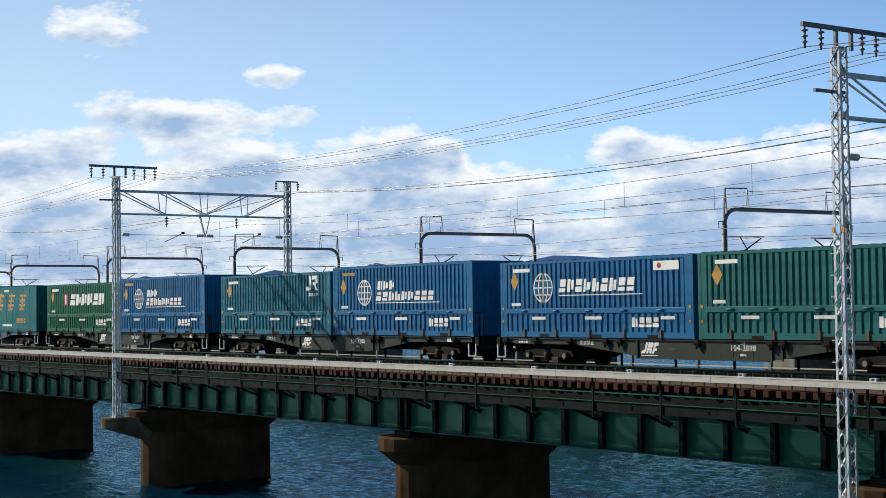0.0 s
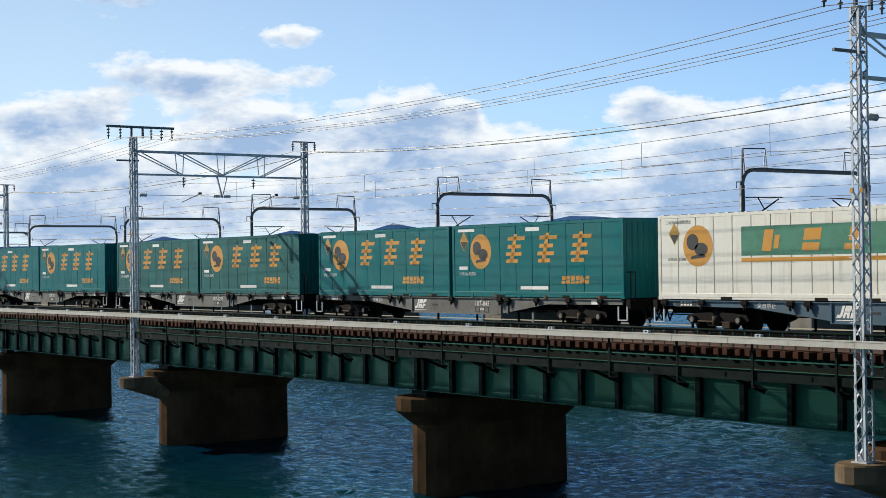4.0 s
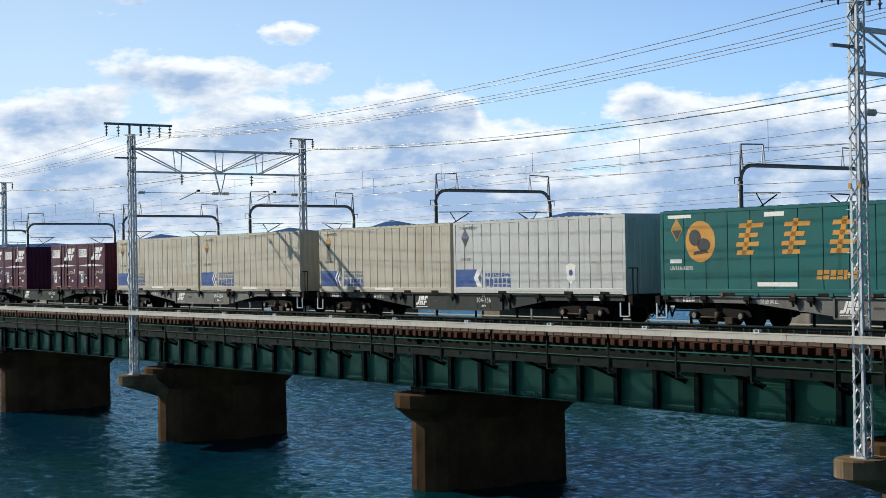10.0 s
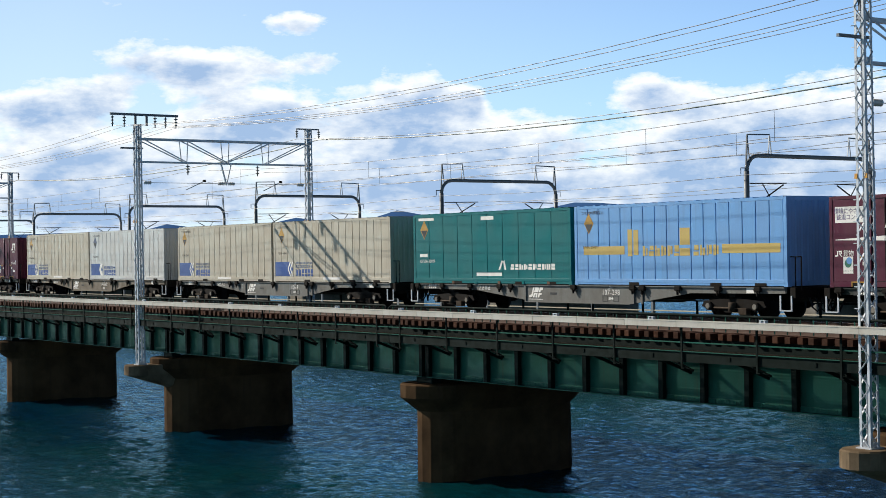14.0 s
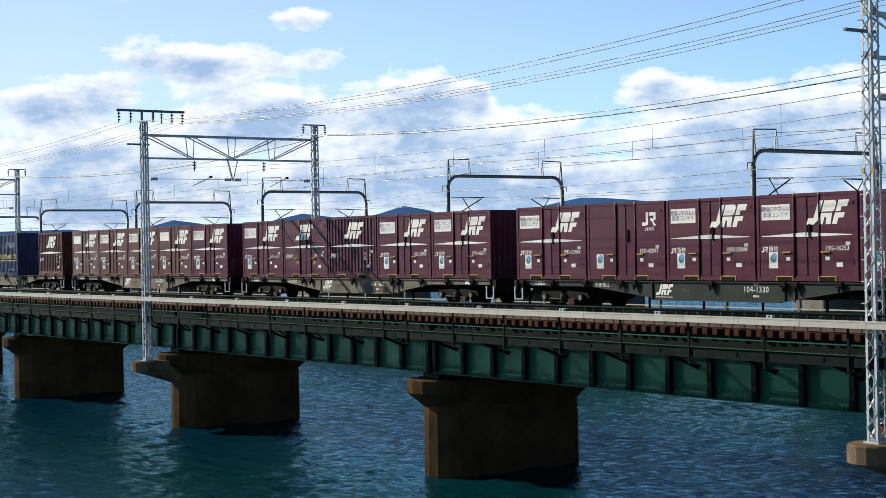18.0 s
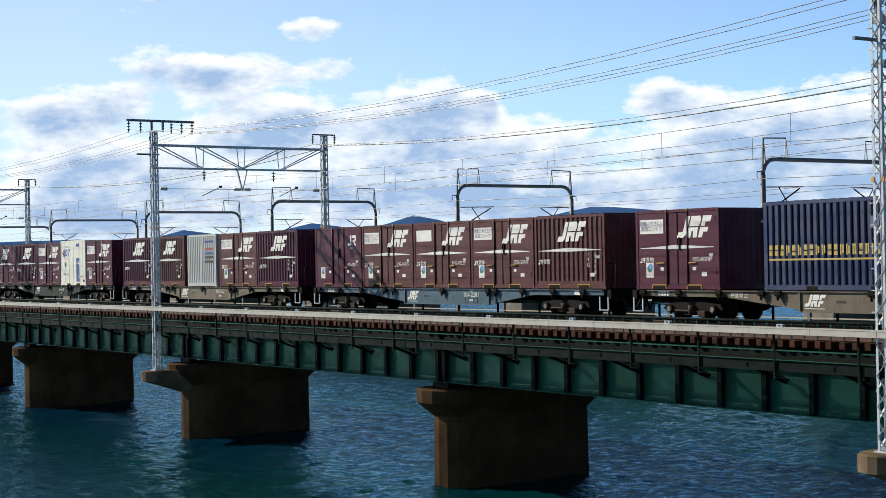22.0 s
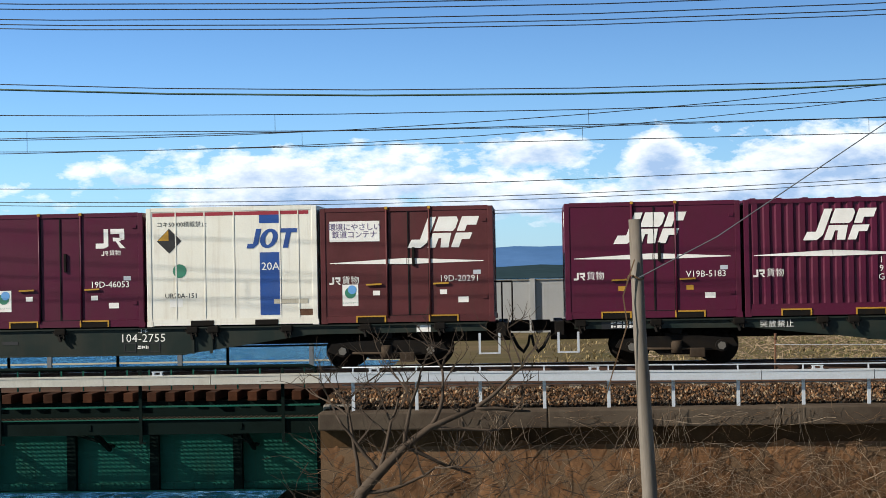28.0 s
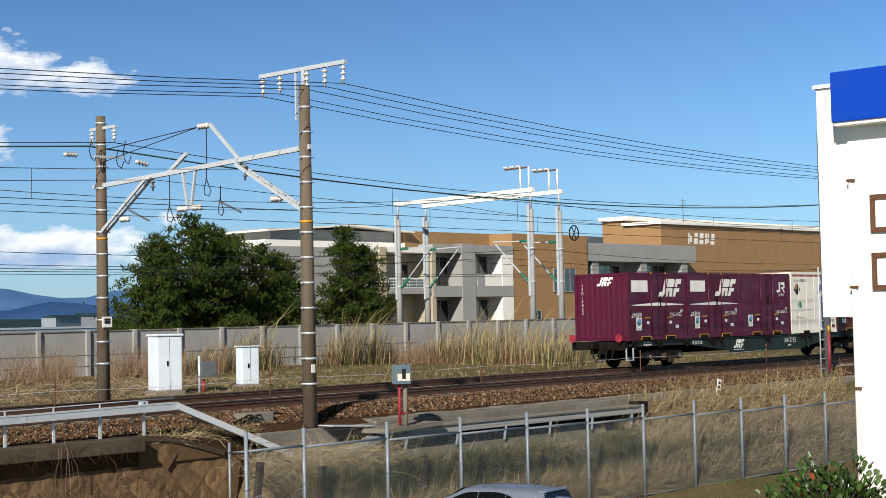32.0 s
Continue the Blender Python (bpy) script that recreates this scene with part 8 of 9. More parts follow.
def hatchback():
    """A small silver-blue hatchback, nose towards the fence."""
    root = thing("car", "silver-blue small hatchback parked before the fence", "car", at=pose(26.25, 22.95, LOW, 0, 0, 97) @ Matrix.Scale(0.94, 4))
    # sections along the length (x forward): x, half-width, sill, belt, half-roof, roof
    L = ((-1.95, 0.74, 0.42, 0.90, 0.60, 0.98), (-1.90, 0.81, 0.32, 0.99, 0.61, 1.22), (-1.74, 0.84, 0.22, 0.99, 0.61, 1.46), (-1.1, 0.845, 0.2, 0.97, 0.60, 1.52), (-0.3, 0.847, 0.2, 0.95, 0.61, 1.525), (0.35, 0.846, 0.2, 0.93, 0.60, 1.49), (0.9, 0.845, 0.2, 0.92, 0.64, 1.27), (1.35, 0.83, 0.22, 0.90, 0.74, 1.0), (1.7, 0.78, 0.28, 0.80, 0.66, 0.84), (1.93, 0.66, 0.4, 0.64, 0.5, 0.68))
    bm = bmesh.new()
    rings = []
    for x, w, sill, belt, rw, roof in L:
        pts = ((-w * 0.9, sill), (-w, sill + 0.18), (-w, belt - 0.1), (-w * 0.97, belt), (-rw - 0.03, roof - 0.07), (-rw * 0.8, roof - 0.005), (0, roof + 0.02), (rw * 0.8, roof - 0.005), (rw + 0.03, roof - 0.07), (w * 0.97, belt), (w, belt - 0.1), (w, sill + 0.18), (w * 0.9, sill))
        rings.append([bm.verts.new((x, y, z)) for y, z in pts])
    for a, b in zip(rings, rings[1:]):
        for k in range(len(a)):
            bm.faces.new((a[k], a[(k + 1) % len(a)], b[(k + 1) % len(a)], b[k])).smooth = True
    bm.faces.new(rings[0])
    bm.faces.new(rings[-1][::-1])
    part("body", bm, CAR_PAINT, root)

    def pane(name, pts, mat=CAR_GLASS):
        bm = bmesh.new()
        bm.faces.new([bm.verts.new(p) for p in pts])
        bmesh.ops.solidify(bm, geom=bm.faces[:], thickness=0.012)
        part(name, bm, mat, root)

    def arch(x):
        """Upper edge of the side glass at a station along the car."""
        if x > 0.2:
            return 1.40 - 0.42 * ((x - 0.2) / 0.85) ** 1.35
        if x < -0.7:
            return 1.43 - 0.34 * ((-0.7 - x) / 0.8) ** 1.7
        return 1.405 + 0.035 * math.sin((0.2 - x) / 0.9 * math.pi * 0.5)

    def side_glass(name, s, x0, x1):
        bm = bmesh.new()
        rows = []
        for k in range(7):
            x = x0 + (x1 - x0) * k / 6
            lo = 0.975 + 0.07 * max(0.0, (-0.8 - x) / 0.7) ** 1.5
            hi = max(arch(x), lo + 0.01)
            y = [0.872 - 0.20 * (z - 0.95) / 0.47 for z in (lo, hi)]
            rows.append([bm.verts.new((x, s * y[0], lo)), bm.verts.new((x, s * y[1], hi))])
        for a, b in zip(rows, rows[1:]):
            bm.faces.new((a[0], b[0], b[1], a[1]))
        bmesh.ops.solidify(bm, geom=bm.faces[:], thickness=0.02)
        part(name, bm, CAR_GLASS, root)

    for s in (-1, 1):
        side_glass("quarter_window", s, 1.02, 0.66)
        side_glass("side_window", s, 0.64, -0.10)
        side_glass("side_window", s, -0.125, -0.86)
        side_glass("rear_side_window", s, -0.88, -1.5)
        part("tail_lamp", box(-1.95, -1.72, s * 0.66 - 0.13 if s < 0 else 0.66 - 0.06, s * 0.66 + 0.06 if s < 0 else 0.66 + 0.13, 0.78, 1.02, 0.03), LAMP_RED, root)
        part("mirror", box(0.72, 0.86, s * 0.92 - 0.09, s * 0.92 + 0.09, 0.96, 1.1, 0.03), CAR_PAINT, root)
        for x in (-0.6, 0.18):
            part("door_handle", box(x - 0.09, x + 0.09, s * 0.86 - 0.015, s * 0.86 + 0.015, 0.82, 0.86, 0.008), CAR_PAINT, root)
        for x in (-1.25, 1.25):
            w = part("wheel", tube(bmesh.new(), ((x, s * 0.62, 0.3), (x, s * 0.82, 0.3)), 0.3, 22), RUBBER, root)
            part("rim", tube(bmesh.new(), ((x, s * 0.8, 0.3), (x, s * 0.828, 0.3)), 0.2, 18), GALV, w)
    pane("rear_window", ((-1.965, -0.6, 1.03), (-1.965, 0.6, 1.03), (-1.80, 0.52, 1.42), (-1.80, -0.52, 1.42)))
    part("spoiler", box(-1.82, -1.62, -0.48, 0.48, 1.455, 1.50, 0.02), CAR_PAINT, root)
    pane("windscreen", ((0.98, -0.66, 1.16), (0.98, 0.66, 1.16), (0.42, 0.56, 1.49), (0.42, -0.56, 1.49)))
    part("rear_plate", box(-1.965, -1.95, -0.17, 0.17, 0.66, 0.82), WHITE_MARK, root)
    part("plate_bars", box(-1.97, -1.966, -0.12, 0.12, 0.69, 0.77), GALV_DARK, root)
    part("bumper", box(-1.98, -1.8, -0.78, 0.78, 0.34, 0.58, 0.05), CAR_PAINT, root)
    part("aerial", rod((-1.2, 0.0, 1.51), (-1.42, 0.0, 1.72), 0.006, 4), RUBBER, root)


hatchback()


def shrub():
    """A glossy broad-leaved shrub: leaves on short stems round an uneven crown."""
    root = thing("shrub", "glossy green broad-leaved shrub with some red leaves", "shrub")
    rnd = random.Random(17)
    c = Vector((19.8, 11.0, -0.95))
    stems = bmesh.new()
    leaves, reds = bmesh.new(), bmesh.new()
    for k in range(1250):
        a, e = rnd.uniform(0, 2 * math.pi), rnd.uniform(-0.5, 1.35)
        r = rnd.uniform(0.55, 1.0) * (1 + 0.25 * math.sin(3 * a) * math.cos(2 * e))
        p = c + Vector((math.cos(a) * math.cos(e) * 1.15, math.sin(a) * math.cos(e) * 1.15, math.sin(e) * 0.8)) * r
        if k % 6 == 0:
            tube(stems, [c + Vector((rnd.uniform(-0.2, 0.2), rnd.uniform(-0.2, 0.2), -1.2)), c.lerp(p, 0.6) + Vector((0, 0, -0.15)), p], (0.02, 0.012, 0.006), 4)
        d = (p - c).normalized() + Vector((rnd.uniform(-0.7, 0.7), rnd.uniform(-0.7, 0.7), rnd.uniform(-0.2, 0.9)))
        d.normalize()
        s = d.cross(Vector((rnd.uniform(-1, 1), rnd.uniform(-1, 1), 1))).normalized()
        n = s.cross(d)
        Ln, w = rnd.uniform(0.08, 0.14), rnd.uniform(0.026, 0.044)
        bm = reds if k % 160 == 0 else leaves
        v = [bm.verts.new(p + q) for q in (Vector((0, 0, 0)), d * Ln * 0.35 + s * w + n * 0.012, d * Ln * 0.75 + s * w + n * 0.01, d * Ln - n * 0.01, d * Ln * 0.75 - s * w + n * 0.01, d * Ln * 0.35 - s * w + n * 0.012, d * Ln * 0.55 - n * 0.008)]
        for q in range(6):
            bm.faces.new((v[q], v[(q + 1) % 6], v[6])).smooth = True
    part("stems", stems, BARK, root)
    part("leaves", leaves, LEAF, root)
    part("red_leaves", reds, LEAF_RED, root)


shrub()


def white_house():
    """The corner of a white rendered house with a blue roof trim, a downpipe and rusty frames."""
    root = thing("white_building", "white rendered building corner with blue roof trim", "building")
    # the nearer wall runs towards the viewer, the flank across
    ax, ay = math.sin(radians(61.85)), math.cos(radians(61.85))
    c = Vector((ax * 29.0, ay * 29.0, 0))
    part("wall", box(c.x, c.x + 7.0, c.y - 6.0, c.y, LOW, 5.35), WALL_WHITE, root)
    part("wing", box(c.x + 0.05, c.x + 2.2, c.y, c.y + 0.62, 1.9, 6.05), WALL_WHITE, root)
    part("wing_coping", box(c.x + 0.0, c.x + 2.25, c.y, c.y + 0.67, 6.05, 6.12), WALL_WHITE, root)
    part("roof_trim", box(c.x - 0.42, c.x + 7.2, c.y - 6.2, c.y + 0.08, 5.35, 6.25, 0.02), TRIM_BLUE, root)
    part("soffit", box(c.x - 0.38, c.x, c.y - 6.2, c.y + 0.05, 5.29, 5.35), WALL_WHITE, root)
    part("downpipe", rod((c.x - 0.05, c.y - 0.07, 4.9), (c.x - 0.05, c.y - 0.07, LOW), 0.045, 10), WALL_WHITE, root)
    for z in (0.6, 2.4, 4.3):
        part("pipe_band", box(c.x - 0.11, c.x + 0.01, c.y - 0.13, c.y - 0.01, z, z + 0.05), RUST, root)
    for z0, z1 in ((3.38, 4.05), (2.36, 3.02)):
        y1, y0 = c.y - 0.42, c.y - 1.6
        f = bmesh.new()
        for a0, a1, b0, b1 in ((y0, y1, z0, z0 + 0.09), (y0, y1, z1 - 0.09, z1), (y0, y0 + 0.09, z0 + 0.09, z1 - 0.09), (y1 - 0.09, y1, z0 + 0.09, z1 - 0.09)):
            bx(f, c.x - 0.05, c.x + 0.01, a0, a1, b0, b1)
        part("sign_frame", f, RUST, root, "rusty steel frame")
        part("sign_panel", box(c.x - 0.02, c.x + 0.0, y0 + 0.09, y1 - 0.09, z0 + 0.09, z1 - 0.09), WALL_WHITE, root)


white_house()

# ---------------------------------------------------------------- the second railway behind
V_Y0, V_Y1 = 72.0, 83.7


def viaduct():
    """A concrete railway bridge behind the train, with parapet rails, girders and piers."""
    root = thing("viaduct", "long pale concrete railway viaduct with railings behind the train", "viaduct", kind="structure")
    for k in range(9):
        x1, x0 = -4.0 - 30.0 * k, -34.0 - 30.0 * k
        part("deck", box(x0 + 0.05, x1 - 0.05, V_Y0 - 1.2, V_Y1 + 1.2, 0.55, 1.0, 0.03), WALL_GREY, root)
        part("girder", box(x0 + 0.2, x1 - 0.2, V_Y0 - 0.4, V_Y0 + 0.2, -0.95, 0.55), CONCRETE, root)
        part("girder", box(x0 + 0.2, x1 - 0.2, V_Y1 - 0.2, V_Y1 + 0.4, -0.95, 0.55), CONCRETE, root)
        part("pier", box(x0 - 1.2, x0 + 1.2, V_Y0 - 0.8, V_Y1 + 0.8, -9, -0.95, 0.1), CONCRETE, root)
        for y in (V_Y0 - 1.1, V_Y1 + 1.1):
            for z in (1.3, 1.5, 1.72):
                part("railing", bar(bmesh.new(), (x0, y, z), (x1, y, z), 0.05, 0.05), WALL_WHITE, root)
            for j in range(10 if y < 80 else 0):
                x = x0 + 3.0 * j
                part("rail_post", box(x - 0.04, x + 0.04, y - 0.04, y + 0.04, 1.0, 1.75), WALL_WHITE, root)
        for z in (-0.9, -1.8):
            part("ledge_rail", bar(bmesh.new(), (x0, V_Y0 - 1.6, z), (x1, V_Y0 - 1.6, z), 0.07, 0.07), WALL_CREAM, root)
        for j in range(5):
            x = x0 + 6.0 * j
            part("ledge_post", box(x - 0.1, x + 0.1, V_Y0 - 1.65, V_Y0 - 1.45, -3.0, 0.6), GALV_DARK, root)
    for j in range(18):
        x = -4.0 - 2.5 * j
        part("barrier_panel", box(x - 2.44, x - 0.04, V_Y0 - 1.32, V_Y0 - 1.22, -0.55, 1.25, 0.02), WALL_CREAM, root)


viaduct()


def portal(x, legs=(V_Y0, V_Y1), base=1.0, beam=7.95):
    """A pipe portal with rounded shoulders, wire horns and hinged cantilevers."""
    root = thing("pipe_portal", "grey steel pipe portal with rounded shoulders and cantilevers", "gantry", "pipe portals", at=pose(x, 0, 0))
    y0, y1 = legs
    part("leg", rod((0, y0, base), (0, y0, beam - 1.0), 0.17, 10), GALV_DARK, root)
    part("leg", rod((0, y1, base), (0, y1, beam - 1.0), 0.17, 10), GALV_DARK, root)
    pts = [(0, y0, beam - 1.0)] + [(0, y0 + 1.0 - math.cos(a), beam - 1.0 + math.sin(a)) for a in (math.pi / 2 * k / 5 for k in range(1, 6))]
    pts += [(0, y1 - 1.0 + math.sin(a), beam - 1.0 + math.cos(a)) for a in (math.pi / 2 * k / 5 for k in range(0, 5))] + [(0, y1, beam - 1.0)]
    part("beam", tube(bmesh.new(), pts, 0.14, 10), GALV_DARK, root)
    for y, s in ((y0, 1), (y1, -1)):
        bm = bmesh.new()
        bar(bm, (0, y - 0.05 * s, beam - 1.2), (0, y + 0.1 * s, beam + 1.3), 0.09, 0.09)
        bar(bm, (0, y + 0.3 * s, beam - 0.5), (0, y + 0.1 * s, beam + 1.3), 0.05, 0.05)
        bar(bm, (0, y + 0.1 * s, beam + 1.3), (0, y + 2.1 * s, beam + 1.35), 0.08, 0.08)
        part("horn", bm, GALV_DARK, root)
        bm = bmesh.new()
        bar(bm, (0, y + 2.1 * s, beam + 1.3), (0, y + 1.95 * s, beam + 0.1), 0.06, 0.06)
        bar(bm, (0, y + 2.1 * s, beam + 1.3), (0, y + 2.25 * s, beam + 0.1), 0.06, 0.06)
        part("horn_strut", bm, GALV, root)
        bm = bmesh.new()
        bar(bm, (0, y - 0.1 * s, beam - 0.8), (0, y - 0.5 * s, beam - 0.8), 0.06, 0.06)
        bar(bm, (0, y - 0.5 * s, beam - 0.8), (0, y - 0.5 * s, beam - 1.2), 0.05, 0.05)
        part("side_arm", bm, GALV_DARK, root)
        part("cantilever_tube", bar(bmesh.new(), (0, y + 0.3 * s, 6.2), (0, y + 3.6 * s, 6.25), 0.07, 0.07), STEEL_DARK, root)
        part("cantilever_strut", bar(bmesh.new(), (0, y + 0.3 * s, 4.6), (0, y + 3.3 * s, 6.15), 0.07, 0.07), STEEL_DARK, root)
        drum(root, (0, y + 0.25 * s, 4.6), (0, y + 1.0 * s, 4.97), 0.11, GREEN_INS)
        part("registration_arm", bar(bmesh.new(), (0, y + 2.2 * s, 5.2), (0, y + 4.6 * s, 5.15), 0.05, 0.05), STEEL_DARK, root)
        part("dropper_arm", bar(bmesh.new(), (0, y + 1.4 * s, 6.2), (0, y + 2.2 * s, 5.2), 0.05, 0.05), STEEL_DARK, root)
    return root


for x in (-36.0, -69.0, -102.0, -132.8, -162.0, -191.0, -222.0):
    portal(x)
VX = (-222.0, -191.0, -162.0, -132.8, -102.0, -69.0, -36.0, 19.5, 88.0, 150.0)
for y, z, r, sag in ((74.2, 9.1, 0.02, 0.8), (81.6, 9.1, 0.02, 0.8), (71.6, 6.7, 0.018, 0.5), (75.6, 6.25, 0.018, 0.5), (80.1, 6.25, 0.018, 0.5), (75.8, 5.0, 0.018, 0.0), (79.9, 5.0, 0.018, 0.0)):
    wire("catenary_wire", "thin dark wires of the second railway", [(x, y, z + (1.6 if x > 10 and z > 8 else 0)) for x in VX], r, WIRE, sag, group="wires of the second railway")


def boundary_wall():
    root = thing("boundary_wall", "pale grey concrete panel wall along the second railway", "wall", kind="structure")
    for k in range(46):
        x = -3.0 + 3.0 * k
        part("panel", box(x + 0.12, x + 2.88, 69.9, 70.05, -0.9, 1.62, 0.01), WALL_GREY, root)
        part("post", box(x - 0.12, x + 0.12, 69.75, 70.15, -0.9, 1.7, 0.015), WALL_GREY, root)
        part("coping", box(x + 0.12, x + 2.88, 69.85, 70.1, 1.62, 1.68), CONCRETE, root)
    for k in range(24):
        x = 8.0 + 2.6 * k
        part("fence_post", box(x - 0.05, x + 0.05, 67.0, 67.1, -0.9, 0.55), CONCRETE, root)
    for z in (-0.1, 0.45):
        part("fence_rail", bar(bmesh.new(), (6, 67.05, z), (70, 67.05, z), 0.05, 0.06), GALV_DARK, root)


boundary_wall()


def concrete_mast(x, y, top, r=0.2):
    root = thing("concrete_mast", "slim grey concrete mast of the second railway", "pole", "concrete masts", at=pose(x, y, 0))
    part("shaft", rod((0, 0, -0.8), (0, 0, top), r * 1.25, 12, r), WALL_GREY, root)
    part("cap", rod((0, 0, top), (0, 0, top + 1.6), 0.08, 8), GALV, root)
    for z in (top * 0.45, top * 0.7):
        part("band", rod((0, 0, z), (0, 0, z + 0.12), r * 1.3, 12), GALV, root)
    part("side_rail", box(-r - 0.12, -r - 0.02, -0.1, 0.1, top * 0.35, top + 0.3), GALV, root)
    return root


def land_portals():
    for x, legs in ((87.4, (V_Y0, 85.4)), (90.7, (V_Y0, 85.5))):
        for y in legs:
            concrete_mast(x, y, 9.6)
        r = thing("steel_beam", "white steel beam across the second railway", "gantry", "steel beams", at=pose(x, 0, 0))
        part("beam", bar(bmesh.new(), (0, legs[0] - 0.3, 11.0), (0, legs[1] + 0.3, 10.8), 0.26, 0.3), WALL_WHITE, r)
        for y in (legs[0] + 0.1, legs[0] + 0.9):
            part("upright", rod((0, y, 11.1), (0, y, 12.7), 0.07), WALL_WHITE, r)
        part("arm", bar(bmesh.new(), (0, legs[0] + 0.1, 12.65), (0, legs[0] + 2.3, 12.6), 0.1, 0.1), RUST, r)
        for y in (legs[0] + 0.9, legs[0] + 1.5, legs[0] + 2.1):
            drum(r, (0, y, 12.75), (0, y + 0.35, 12.75), 0.12)
        for y0, s in ((legs[0], 1), (legs[1], -1)):
            part("cantilever_strut", bar(bmesh.new(), (0, y0 + 0.3 * s, 4.3), (0, y0 + 3.4 * s, 7.2), 0.09, 0.09), GALV, r)
            part("cantilever_tube", bar(bmesh.new(), (0, y0 + 0.2 * s, 7.3), (0, y0 + 3.6 * s, 7.4), 0.08, 0.08), GALV, r)
            drum(r, (0, y0 + 0.25 * s, 4.25), (0, y0 + 1.1 * s, 5.05), 0.13, GREEN_INS)
            drum(r, (0, y0 + 0.2 * s, 7.3), (0, y0 + 1.1 * s, 7.33), 0.13, GREEN_INS)
    w = thing("tension_wheel", "dark spoked wire tension wheel on a mast", "wheel", at=pose(92.4, V_Y0, 8.0))
    ring = [(0.55 * math.cos(2 * math.pi * k / 20), 0, 0.55 * math.sin(2 * math.pi * k / 20)) for k in range(21)]
    part("rim", tube(bmesh.new(), ring, 0.05, 6), STEEL_DARK, w)
    for k in range(3):
        a = math.pi * k / 3
        part("spoke", bar(bmesh.new(), (0.5 * math.cos(a), 0, 0.5 * math.sin(a)), (-0.5 * math.cos(a), 0, -0.5 * math.sin(a)), 0.05, 0.05, (0, 1, 0)), STEEL_DARK, w)
    part("hub_arm", bar(bmesh.new(), (0, 0, 0), (-1.6, 0, 0), 0.08, 0.08), GALV, w)
    concrete_mast(18.55, V_Y0, 7.8)
    concrete_mast(20.25, V_Y0, 9.2)
    r = thing("mast_bracket", "white pipe bracket between two slim masts", "bracket")
    part("pipe", tube(bmesh.new(), [(18.6, V_Y0, 7.2), (18.75, V_Y0, 7.9), (19.3, V_Y0, 8.3), (20.2, V_Y0, 9.0)], 0.1, 8), WALL_WHITE, r)
    part("clamp", box(19.8, 20.5, V_Y0 - 0.15, V_Y0 + 0.15, 8.7, 9.3), WALL_WHITE, r)
    drum(r, (19.5, V_Y0, 5.3), (19.1, V_Y0, 6.3), 0.1, GREEN_INS)
    s = thing("signal", "black railway signal with hooded lamps on a mast", "signal", at=pose(29.3, V_Y0, 0))
    part("mast", rod((-0.65, 0, -0.8), (-0.65, 0, 7.1), 0.07), GALV, s)
    part("head", box(-0.18, 0.18, -0.1, 0.1, 5.5, 6.9, 0.05), BLACK, s)
    for z in (5.75, 6.05, 6.35, 6.65):
        part("hood", rod((0, -0.1, z), (0, -0.4, z - 0.03), 0.11, 10), BLACK, s)
    part("bracket", bar(bmesh.new(), (-0.65, 0, 6.2), (-0.1, 0, 6.2), 0.06, 0.06), GALV, s)
    g = thing("ladder_frame", "small grey ladder frame beside the signal", "ladder", at=pose(27.6, V_Y0 + 3, 0))
    for dx in (-0.35, 0.35):
        part("upright", rod((dx, 0, -0.8), (dx, 0, 5.9), 0.04), GALV, g)
    for z in (4.6, 5.2, 5.8):
        part("rung", bar(bmesh.new(), (-0.35, 0, z), (0.35, 0, z), 0.04, 0.04), GALV, g)


land_portals()
nx = thing("feeder_mast", "concrete mast with a white cross arm", "pole", at=pose(75.4, 28.9, 0))
part("shaft", rod((0, 0, -0.6), (0, 0, 7.9), 0.18, 12, 0.14), POLE, nx)
part("arm", bar(bmesh.new(), (0, -1.7, 8.0), (0, 1.7, 8.0), 0.1, 0.1), WALL_WHITE, nx)
for y in (-1.6, -0.95, 0.5, 1.5):
    insulator(nx, 0, y, 7.95, 0.5, 0.11, PORCELAIN)
st = thing("striped_mast", "grey mast with red and yellow warning paint and ladder", "pole", at=pose(52.0, 28.9, -0.45))
part("shaft", rod((0, 0, -0.2), (0, 0, 9.0), 0.15, 12), GALV_DARK, st)
part("red_band", rod((-0.08, -0.12, 0.1), (-0.08, -0.12, 1.6), 0.05, 8), RED_MARK, st)
part("yellow_band", rod((-0.08, -0.12, 1.6), (-0.08, -0.12, 1.85), 0.052, 8), YELLOW, st)
for k in range(9):
    part("rung", bar(bmesh.new(), (-0.5, 0, 0.3 + 0.35 * k), (-0.2, 0, 0.3 + 0.35 * k), 0.03, 0.03), GALV, st)
part("ladder_side", rod((-0.5, 0, 0), (-0.5, 0, 4.0), 0.025), GALV, st)
ms = thing("kilometre_sign", "small white marker sign leaning in the grass", "sign", at=pose(43.2, 28.0, -0.75, 0, 14, 0))
part("plate", box(-0.11, 0.11, -0.02, 0.0, 0.05, 0.6), WALL_WHITE, ms)
for z in (0.16, 0.3, 0.44):
    part("bar", box(-0.06, 0.06, -0.026, -0.021, z, z + 0.08), BLACK, ms)


